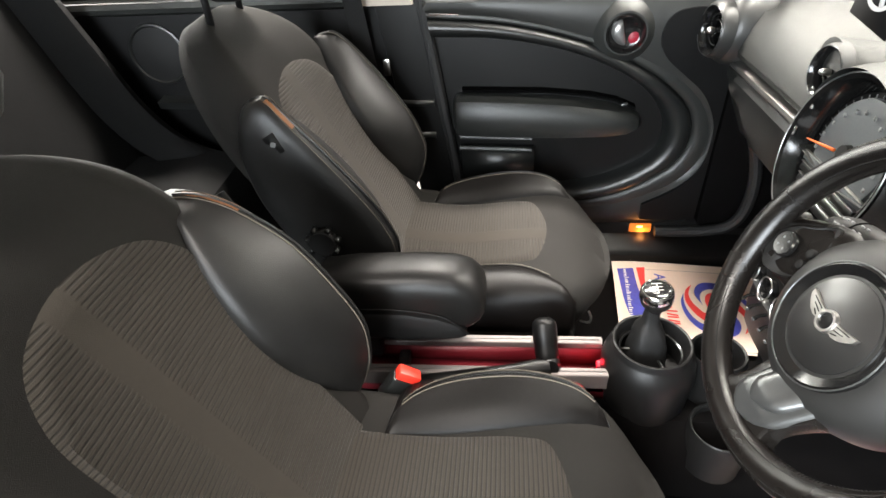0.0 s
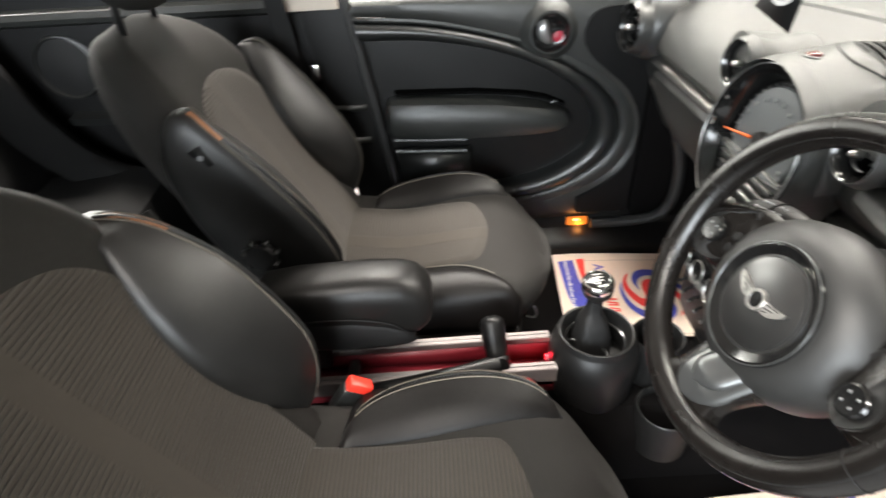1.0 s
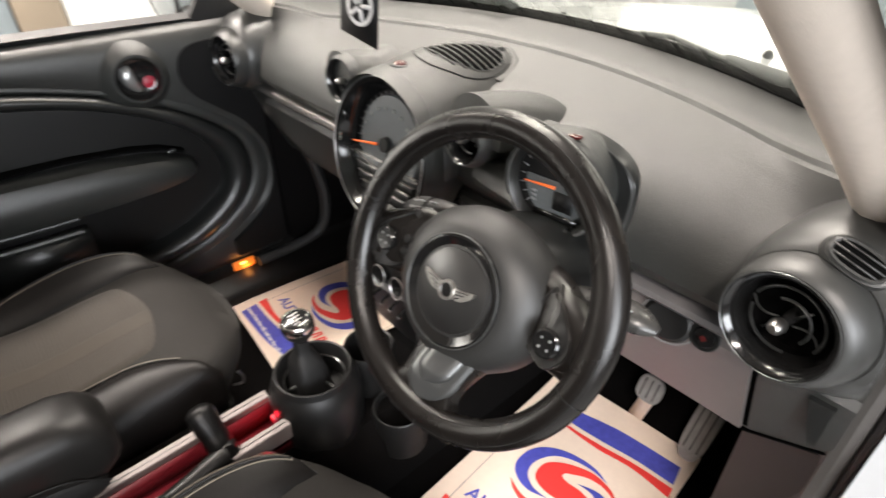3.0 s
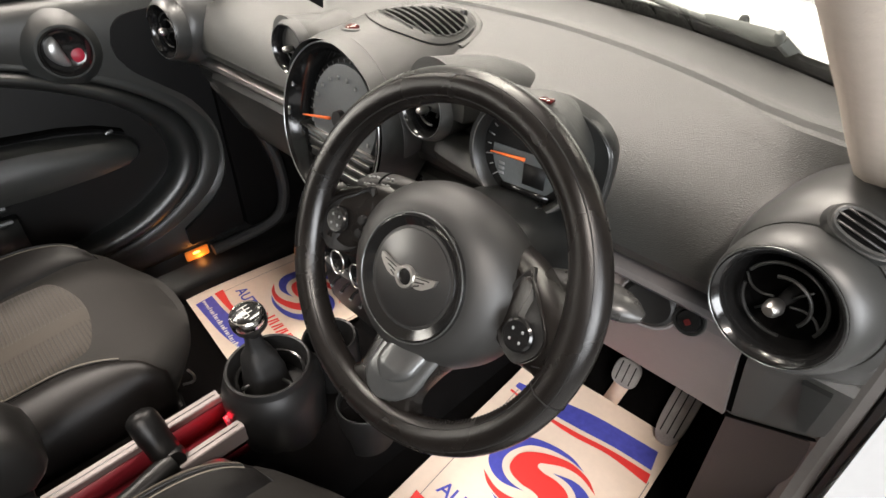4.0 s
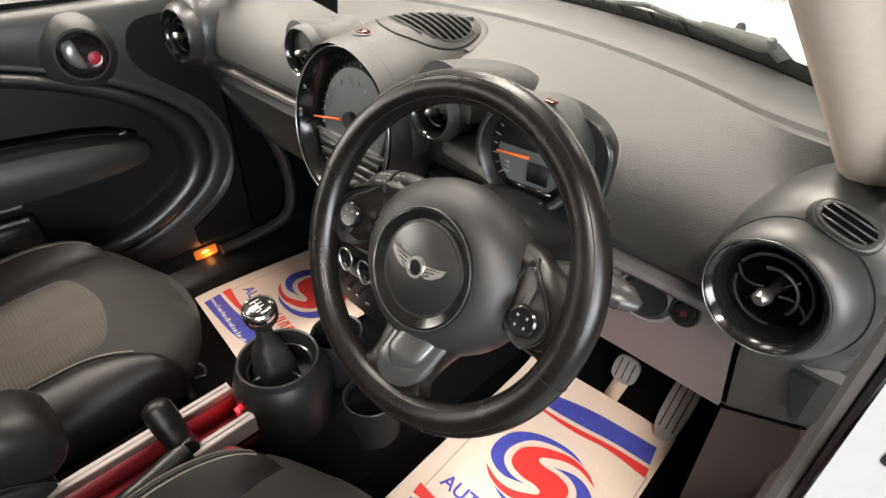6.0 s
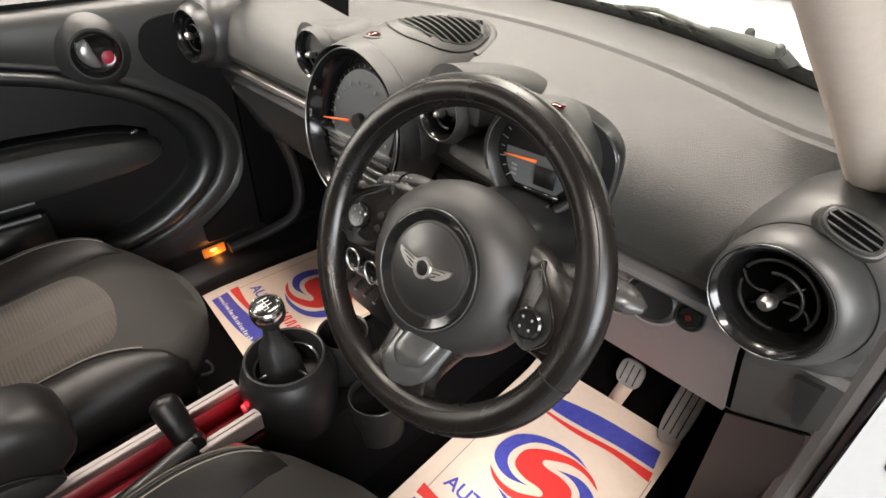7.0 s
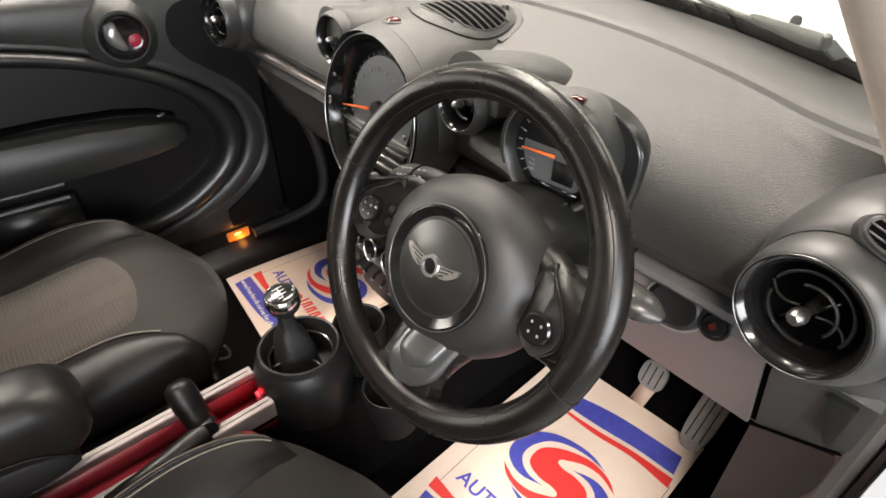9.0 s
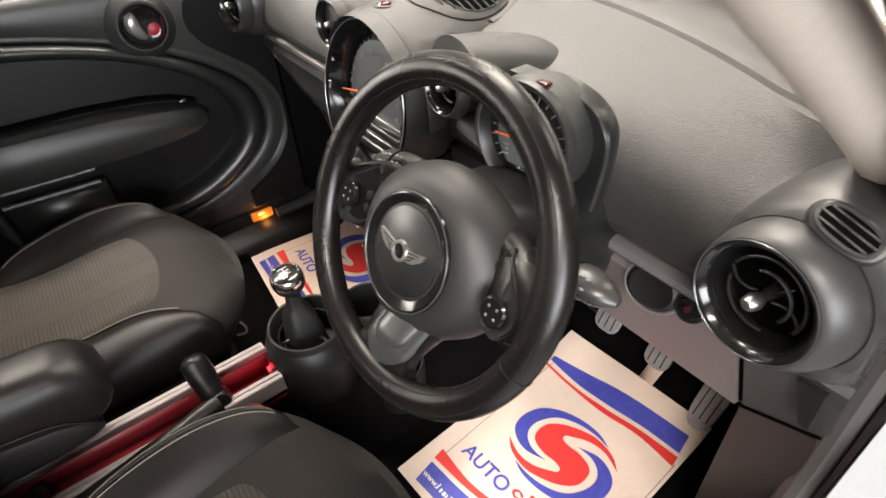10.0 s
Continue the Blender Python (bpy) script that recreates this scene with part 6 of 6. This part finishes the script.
for sx in (-1, 1):
    part("rail_bar", loft([[(sx * 0.042 + 0.0105 * x, y, z + h) for x, h in ((-0.85, 0.0185), (0.85, 0.0185), (1.0, 0.0165), (1.0, 0.004), (0.8, 0.002), (0.8, -0.0185), (-0.8, -0.0185), (-0.8, 0.002), (-1.0, 0.004), (-1.0, 0.0165))] for y, z in ((-0.62, 0.220), (-0.112, 0.232), (-0.103, 0.232))]), M_ALU, rail, "brushed aluminium bar", sharp=25)
    part("bar_groove", tube([(sx * 0.042, -0.61, 0.2385), (sx * 0.042, -0.108, 0.2505)], 0.0011, 6), M_INLAY, rail)
part("inlay", loft([[(-0.034, y, 0.195), (0.034, y, 0.195), (0.034, y, 0.160), (-0.034, y, 0.160)] for y in (-0.62, -0.10)]), M_REDWALL, rail, "deep red inlay floor")
for sx in (-1, 1):
    part("inlay_wall", loft([[(sx * 0.034, y, 0.185), (sx * 0.0275, y, 0.185), (sx * 0.0275, y, 0.226 + 0.0236 * (y + 0.62)), (sx * 0.034, y, 0.226 + 0.0236 * (y + 0.62))] for y in (-0.62, -0.104)]), M_REDWALL, rail, "deep red inlay wall")
part("end_clip", lathe([(0.0, 0.005), (0.010, 0.004), (0.012, -0.004)], pose(0.0, -0.112, 0.222, 90, 0, 0), 20), M_REDGLOW, rail, "glowing red end clip")
part("cross_piece", rbox(0.0, -0.50, 0.208, 0.054, 0.022, 0.03, 0.004), M_PLASTIC, rail)

armrest = thing("armrest", (-0.03, -0.48, 0.25), "padded black leather centre armrest, folded down", "armrest")
sec = []
for y, zt, zb, w in ((-0.66, 0.412, 0.345, 0.046), (-0.645, 0.430, 0.325, 0.054), (-0.58, 0.440, 0.312, 0.057), (-0.45, 0.446, 0.304, 0.058), (-0.39, 0.443, 0.308, 0.058), (-0.362, 0.434, 0.316, 0.056), (-0.345, 0.418, 0.331, 0.051), (-0.336, 0.400, 0.346, 0.043), (-0.333, 0.385, 0.360, 0.030)):
    h = zt - zb
    sec.append([(-0.035 + w * x, y, (zt + zb) / 2 + h / 2 * z) for x, z in ellipse(1, 1, 32, 3.2)])
part("pad", loft(sec), M_ARMREST, armrest, "soft black pad", sharp=60)
sec = []
for y, zt, zb, w in ((-0.65, 0.370, 0.300, 0.050), (-0.60, 0.378, 0.286, 0.0600), (-0.48, 0.380, 0.284, 0.0610), (-0.42, 0.368, 0.288, 0.0605), (-0.385, 0.345, 0.296, 0.0590), (-0.368, 0.326, 0.306, 0.0550)):
    sec.append([(-0.035 + w * x, y, (zt + zb) / 2 + (zt - zb) / 2 * z) for x, z in ellipse(1, 1, 28, 3.5)])
part("lower_box", loft(sec), M_BLACK, armrest, "hard black lower box", sharp=60)
part("mount", rbox(-0.035, -0.58, 0.255, 0.05, 0.07, 0.08, 0.006), M_BLACK, armrest)
part("seam", tube(smooth_line([(0.0245, -0.63, 0.372), (0.0263, -0.50, 0.378), (0.0260, -0.42, 0.366), (0.0250, -0.385, 0.343), (0.020, -0.364, 0.318)], 16), 0.0014, 6), M_BLACK, armrest)

hb = thing("handbrake", (0.0, -0.3, 0.17), "black aircraft-style handbrake lever, released", "handbrake")
part("arm", tube(smooth_line([(0.062, -0.52, 0.215), (0.060, -0.42, 0.232), (0.052, -0.31, 0.245), (0.036, -0.212, 0.252)], 14), [0.014] * 4 + [0.0155] * 4 + [0.017] * 4 + [0.0185, 0.0195, 0.0195], 14, flat=0.9), M_HAND, hb, "black lever arm")
part("elbow", lathe([(0.0, 0.012), (0.016, 0.010), (0.021, 0.0), (0.021, -0.016), (0.012, -0.024)], pose(0.034, -0.210, 0.252, 0, 70, 0), 24), M_HAND, hb, "satin black elbow")
gp = smooth_line([(0.022, -0.213, 0.252), (0.000, -0.217, 0.276), (-0.020, -0.220, 0.299), (-0.034, -0.222, 0.315)], 12)
part("grip", tube(gp, [0.0205] + [0.0225] * 4 + [0.024] * 4 + [0.0235, 0.0225, 0.019, 0.010], 20, flat=1.0), M_HAND, hb, "black grip")

buckle = thing("belt_buckle", (0.14, -0.47, 0.2), "black seat belt buckle with a red release button", "belt buckle")
BK = pose(0.119, -0.468, 0.306, -35, 0, 12)
part("case", rbox(*(BK @ Vector((0, 0, -0.034))), 0.030, 0.052, 0.062, 0.006, 2, BK.to_3x3().to_4x4()), M_PLASTIC, buckle)
part("release_button", rbox(*(BK @ Vector((0, 0.0, 0.004))), 0.024, 0.044, 0.020, 0.004, 2, BK.to_3x3().to_4x4()), M_RED, buckle, "red release button")
part("stem", tube(smooth_line([(0.118, -0.50, 0.25), (0.116, -0.53, 0.21), (0.114, -0.55, 0.15)], 8), 0.012, 8), M_RUBBER, buckle)
part("tongue_slot", rbox(0.118, -0.452, 0.258, 0.020, 0.045, 0.012, 0.003, 2, pose(0, 0, 0, -30, 0, 20)), M_CHROME, buckle, "bright tongue")

# ---- gear lever console ----
con = thing("gear_console", (0.0, 0.02, 0.1), "round black gear lever console with cup holders", "console")
part("gear_bucket", lathe([(0.060, 0.03), (0.100, 0.03), (0.0985, 0.085), (0.095, 0.094), (0.084, 0.100), (0.0795, 0.108), (0.0775, 0.122), (0.0760, 0.125), (0.0775, 0.128), (0.083, 0.180), (0.0865, 0.225), (0.0865, 0.248), (0.0845, 0.262), (0.0800, 0.276), (0.0742, 0.287), (0.0725, 0.290), (0.0725, 0.299), (0.0712, 0.3025), (0.0690, 0.3035), (0.0665, 0.3025), (0.0645, 0.298), (0.0620, 0.285), (0.058, 0.24)], pose(0.008, -0.024, 0), 64), M_BUCKET, con, "black round gear bucket")
part("inner_ring", tube([(0.008 + 0.057 * math.cos(a), -0.024 + 0.057 * math.sin(a), 0.276) for a in [2 * math.pi * k / 40 for k in range(40)]], 0.0035, 8, True), M_GLOSS, con, "gloss inner ring")
part("well", lathe([(0.060, 0.285), (0.056, 0.235), (0.0, 0.228)], pose(0.005, -0.022, 0), 40), M_BLACK, con)
for a in (15, 165, 270):
    part("web", tube([(0.005 + r * math.cos(radians(a)), -0.022 + r * math.sin(radians(a)), 0.276) for r in (0.022, 0.054)], 0.0035, 6), M_PLASTIC, con)
cup = part("cup_holder", lathe([(0.040, 0.10), (0.050, 0.10), (0.054, 0.20), (0.054, 0.258), (0.050, 0.268), (0.046, 0.266), (0.043, 0.24), (0.040, 0.15), (0.0, 0.145)], pose(-0.005, 0.105, 0), 40), M_BUCKET, con, "black cup holder")
part("chrome_clip", rbox(0.036, 0.082, 0.235, 0.012, 0.006, 0.022, 0.002), M_CHROME, cup, "small chrome clip")
part("side_cup", lathe([(0.045, 0.08), (0.052, 0.08), (0.056, 0.17), (0.053, 0.180), (0.048, 0.176), (0.044, 0.12), (0.0, 0.115)], pose(0.100, 0.098, 0), 36), M_BLACK, con)
part("side_cup_ring", tube([(0.100 + 0.052 * math.cos(a), 0.098 + 0.052 * math.sin(a), 0.180) for a in [2 * math.pi * k / 30 for k in range(30)]], 0.0018, 6, True), M_PLASTIC, con)
part("base", loft([[(-0.09 * w, y, 0.03), (0.09 * w, y, 0.03), (0.085 * w, y, 0.15), (-0.085 * w, y, 0.15)] for y, w in ((-0.13, 0.8), (-0.05, 1.05), (0.10, 1.0), (0.24, 0.85))]), M_PLASTIC, con)
lever = thing("gear_lever", (0.002, -0.028, 0.24), "chrome-ringed gear knob on a black gaiter", "gear lever")
part("gaiter", loft([[(0.004 - 0.003 * k / 2 + w * x * (1 + 0.05 * math.sin(9 * math.atan2(y, x) + 1.7 * k)), -0.030 + d * y * (1 + 0.04 * math.sin(7 * math.atan2(y, x) + 2.3 * k)), z) for x, y in ellipse(1, 1, 40, 3.6)] for k, (z, w, d) in enumerate(((0.226, 0.037, 0.040), (0.246, 0.036, 0.037), (0.270, 0.034, 0.034), (0.292, 0.0325, 0.0315), (0.310, 0.030, 0.0285), (0.322, 0.0265, 0.025), (0.331, 0.0205, 0.020), (0.338, 0.0155, 0.0155), (0.350, 0.0135, 0.0135), (0.375, 0.012, 0.012)))]), M_BLACK, lever, "black leather gaiter")
KN = pose(-0.001, -0.031, 0.400, 6, 4, 0) @ Matrix.Diagonal((1.1, 1.1, 1.05, 1))
part("knob", lathe([(0.011, -0.030), (0.014, -0.022), (0.024, -0.010), (0.0265, 0.0), (0.0255, 0.006)], KN, 32), M_LEATHER, lever, "black knob")
part("knob_ring", lathe([(0.0258, 0.001), (0.0268, 0.006), (0.0264, 0.011), (0.0250, 0.0165), (0.0234, 0.0192), (0.0222, 0.0198), (0.0212, 0.0190)], KN, 32), M_CHROME, lever, "chrome knob ring")
cap = part("shift_cap", lathe([(0.0215, 0.0192), (0.0195, 0.0203), (0.012, 0.0214), (0.0, 0.022)], KN, 28), M_GLOSS, lever, "black shift pattern cap")
for ax, ay, bx, by in ((-0.010, -0.008, -0.010, 0.008), (-0.0025, -0.008, -0.0025, 0.008), (0.005, -0.008, 0.005, 0.008), (0.0115, -0.008, 0.0115, 0.0), (-0.010, 0, 0.0115, 0)):
    part("pattern_line", tube([KN @ Vector((ax, ay, 0.0222)), KN @ Vector((bx, by, 0.0222))], 0.00048, 5), M_INKWHITE, cap)


# ---- printed paper mats ----
def paper_mat(x, y, turn, name, label):
    mat = thing(name, (x, y, 0), label, "floor mat", "paper floor mats")
    m = pose(x, y, 0.002, 0, 0, turn)
    w, l = 0.362, 0.527

    def lay(px, py, h=0.0):
        rise = 0.10 * max(0.0, (py - 0.46) / 0.1) ** 2 * 0.25
        wave = 0.0025 * math.sin(px * 17 + 1.0) * math.sin(py * 11)
        return m @ Vector((px, py, h + 0.004 + rise + wave))

    top = [[lay(w * a / 10, l * b / 14) for a in range(11)] for b in range(15)]
    bot = [[lay(w * a / 10, l * b / 14, -0.0015) for a in range(11)] for b in range(15)]
    rings = [t + u[::-1] for t, u in zip(top, bot)]
    part("sheet", loft(rings), M_PAPER, mat, "cream printed paper sheet")

    def band(left, right, ink, nm, label, h=0.001, n=20):
        a = [(p.x, p.y) for p in smooth_line([(q[0], q[1], 0) for q in left], n)]
        b = [(p.x, p.y) for p in smooth_line([(q[0], q[1], 0) for q in right], n)]
        lo = [lay(*p, h) for p in a] + [lay(*p, h) for p in b]
        f = [(k, k + 1, n + 1 + k + 1, n + 1 + k) for k in range(n)]
        part(nm, (lo, f), ink, mat, label)

    # corner bands at the front and the back
    top_b, low_b = [(0.020, 0.445), (0.11, 0.460), (0.19, 0.474), (0.27, 0.480), (0.340, 0.484)], [(0.020, 0.430), (0.11, 0.420), (0.19, 0.423), (0.27, 0.433), (0.347, 0.437)]
    top_r, low_r = [(0.018, 0.418), (0.11, 0.409), (0.19, 0.412), (0.27, 0.423), (0.350, 0.428)], [(0.018, 0.412), (0.11, 0.402), (0.19, 0.399), (0.27, 0.409), (0.353, 0.403)]

    def back(line):
        return [(w + 0.02 - px, 0.497 - py) for px, py in line]

    band(low_b, top_b, M_INKBLUE, "blue_band", "blue printed band")
    band(low_r, top_r, M_INKRED, "red_band", "red printed band")
    band(back(low_b), back(top_b), M_INKBLUE, "blue_band", "blue printed band")
    band(back(low_r), back(top_r), M_INKRED, "red_band", "red printed band")
    lettering("www.", 0.017, m @ pose(0.062, 0.0355, 0.0066), M_INKWHITE, mat)
    for k in range(24):
        bx, bw, bt = 0.082 + 0.0083 * k, 0.0032 + 0.0016 * (k * 7 % 3), 0.0085 + 0.004 * (k * 5 % 4 == 0)
        band([(bx, 0.0310), (bx + bw, 0.0310)], [(bx, 0.0310 + bt), (bx + bw, 0.0310 + bt)], M_INKWHITE, "print_bar", "white print bar", 0.0020, 1)
    for a, b in (((0.040, 0.09), (0.030, 0.43)), ((0.356, 0.05), (0.354, 0.41))):
        band([a, b], [(a[0] + 0.0016, a[1]), (b[0] + 0.0016, b[1])], M_INKGREY, "border_line", "thin border line", 0.0012, 8)
    # swirl emblem
    cx, cy = 0.194, 0.265

    def turned(line):
        return [(2 * cx - px, 2 * cy - py) for px, py in line]

    ess = [(0.291, 0.314), (0.265, 0.334), (0.224, 0.342), (0.186, 0.333), (0.153, 0.316), (0.131, 0.292), (0.130, 0.261), (0.143, 0.246),
           (0.170, 0.240), (0.195, 0.242), (0.212, 0.239), (0.214, 0.230), (0.204, 0.222), (0.172, 0.205), (0.136, 0.202), (0.097, 0.216)]
    band(ess, turned(ess)[::-1], M_INKRED, "swirl", "red swirl", 0.0014, 60)
    outer = [(0.251, 0.342), (0.216, 0.354), (0.172, 0.353), (0.129, 0.340), (0.095, 0.312), (0.083, 0.274), (0.089, 0.242), (0.112, 0.223), (0.143, 0.218), (0.183, 0.231)]
    inner = [(0.251, 0.342), (0.214, 0.346), (0.172, 0.340), (0.136, 0.322), (0.116, 0.290), (0.113, 0.262), (0.123, 0.243), (0.141, 0.232), (0.160, 0.229), (0.183, 0.231)]
    band(outer, inner, M_INKBLUE, "swirl", "blue swirl", 0.0014, 45)
    band(turned(outer), turned(inner), M_INKBLUE, "swirl", "blue swirl", 0.0014, 45)
    part_m = m @ pose(0.116, 0.131, 0.0062)
    lettering("AUTO", 0.042, part_m, M_INKBLUE, mat)
    dot = [(0.194 + 0.012 * math.cos(t), 0.140 + 0.009 * math.sin(t)) for t in [0.2 + 0.28 * k for k in range(20)]]
    band(dot, [(0.194 + 0.5 * (px - 0.194), 0.140 + 0.5 * (py - 0.140)) for px, py in dot], M_INKRED, "swirl", "small red swirl", 0.0014, 40)
    for k in range(10):
        bx = 0.213 + 0.0125 * k
        band([(bx, 0.131), (bx + 0.0065, 0.131)], [(bx + 0.005 * (k % 2), 0.160), (bx + 0.0065 + 0.005 * (k % 2), 0.160)], M_INKRED, "print_bar", "red print bar", 0.0016, 1)
    return mat


paper_mat(0.197, 0.016, 3.5, "paper_mat", "cream paper floor mat with blue and red print on the carpet")
paper_mat(-0.638, 0.034, -4.5, "paper_mat", "cream paper floor mat with blue and red print, passenger footwell")

# ---- pedals ----
def pedal(x, y, z, w, h, tilt, hang, label):
    pd = thing("pedal", (x, y, z), label, "pedal", "foot pedals")
    m = pose(x, y, z, tilt, 0, 0)
    plate = part("plate", loft([[m @ Vector((a * s, b * s, c)) for a, b in ellipse(w / 2, h / 2, 28, 3.0)] for s, c in ((0.95, -0.006), (1.0, -0.003), (1.0, 0.001), (0.94, 0.003), (0.5, 0.0035))], True, True), M_PEDAL, pd, "brushed steel pedal plate")
    for k in (-1, 0, 1):
        part("grip", tube([m @ Vector((k * w * 0.26, -h * 0.36, 0.003)), m @ Vector((k * w * 0.26, h * 0.36, 0.003))], w * 0.024, 8), M_BLACK, plate, "black rubber grip")
    if hang:
        part("arm", tube(smooth_line([m @ Vector((0, 0, -0.006)), (x, y + 0.07, z + 0.05), (x, y + 0.12, z + 0.25), (x, y + 0.10, z + 0.38)], 10), 0.011, 8), M_BLACK, pd, "black pedal arm")
    else:
        part("hinge", rbox(x, y + 0.03, z - 0.06, w * 0.6, 0.03, 0.09, 0.004), M_BLACK, pd)
    return pd


pedal(0.275, 0.520, 0.165, 0.060, 0.065, 62, True, "brushed steel clutch pedal with rubber grips")
pedal(0.402, 0.515, 0.166, 0.054, 0.058, 62, True, "brushed steel brake pedal with rubber grips")
pedal(0.506, 0.575, 0.100, 0.056, 0.170, 52, False, "long brushed steel throttle pedal with rubber grips")
single("foot_rest", rbox(0.20, 0.60, 0.07, 0.07, 0.02, 0.16, 0.006, 2, pose(0, 0, 0, 38, 0, 0)), M_RUBBER, "black rubber foot rest", "foot rest")
single("mat_corner_flap", loft([[(0.352, 0.555, 0.010), (0.386, 0.552, 0.010), (0.386, 0.5535, 0.010), (0.352, 0.5565, 0.010)], [(0.376, 0.575, 0.130), (0.410, 0.572, 0.130), (0.410, 0.5735, 0.130), (0.376, 0.5765, 0.130)]]), M_PAPER, "cream strip of paper below the brake pedal", "paper strip")

# ---- hanging card ----
card = thing("hanging_card", (0.03, 0.15, 0.82), "dark printed card hanging from the mirror by a cord", "card")
CM = pose(0.050, 0.125, 0.925, 84, 0, 8)
part("sheet", prism([(-0.038, -0.052), (0.034, -0.068), (0.038, 0.05), (-0.036, 0.05)], 0.0016, CM), M_BLACK, card, "dark card")
part("upper_print", prism([(-0.034, 0.014), (0.036, 0.014), (0.036, 0.048), (-0.034, 0.048)], 0.0008, CM @ pose(0, 0, 0.0018)), M_PINK, card, "dull pink print")
part("ring_print", lathe([(0.025, 0.0), (0.025, 0.001), (0.020, 0.001), (0.020, 0.0)], CM @ pose(0.002, -0.018, 0.0020), 28), M_CARDPRINT, card, "grey wheel print")
for k in range(5):
    a = 2 * math.pi * k / 5
    part("spoke_print", tube([CM @ pose(0.002, -0.018, 0.0025) @ Vector((r * math.cos(a), r * math.sin(a), 0)) for r in (0.004, 0.021)], 0.0028, 6), M_CARDPRINT, card)
part("cord", tube([CM @ Vector((0, 0.05, 0)), (0.02, 0.09, 1.05), (0.0, 0.06, 1.13)], 0.0012, 6), M_BLACK, card)
mir = thing("rear_view_mirror", (0.0, 0.04, 1.12), "black rear-view mirror on the windscreen", "mirror")
part("housing", loft([[(0.0 + w * x, 0.05 + d, 1.16 + h * z) for x, z in ellipse(1, 1, 28, 3)] for d, w, h in ((-0.02, 0.105, 0.033), (0.0, 0.108, 0.035), (0.03, 0.09, 0.026), (0.04, 0.05, 0.014))]), M_PLASTIC, mir)
part("glass", prism(ellipse(0.10, 0.030, 28, 3), 0.003, pose(0, 0.029, 1.16, 90, 0, 0)), M_CHROME, mir, "mirror glass")
part("stalk", tube([(0, 0.08, 1.165), (0, 0.13, 1.19)], 0.009, 8), M_PLASTIC, mir)
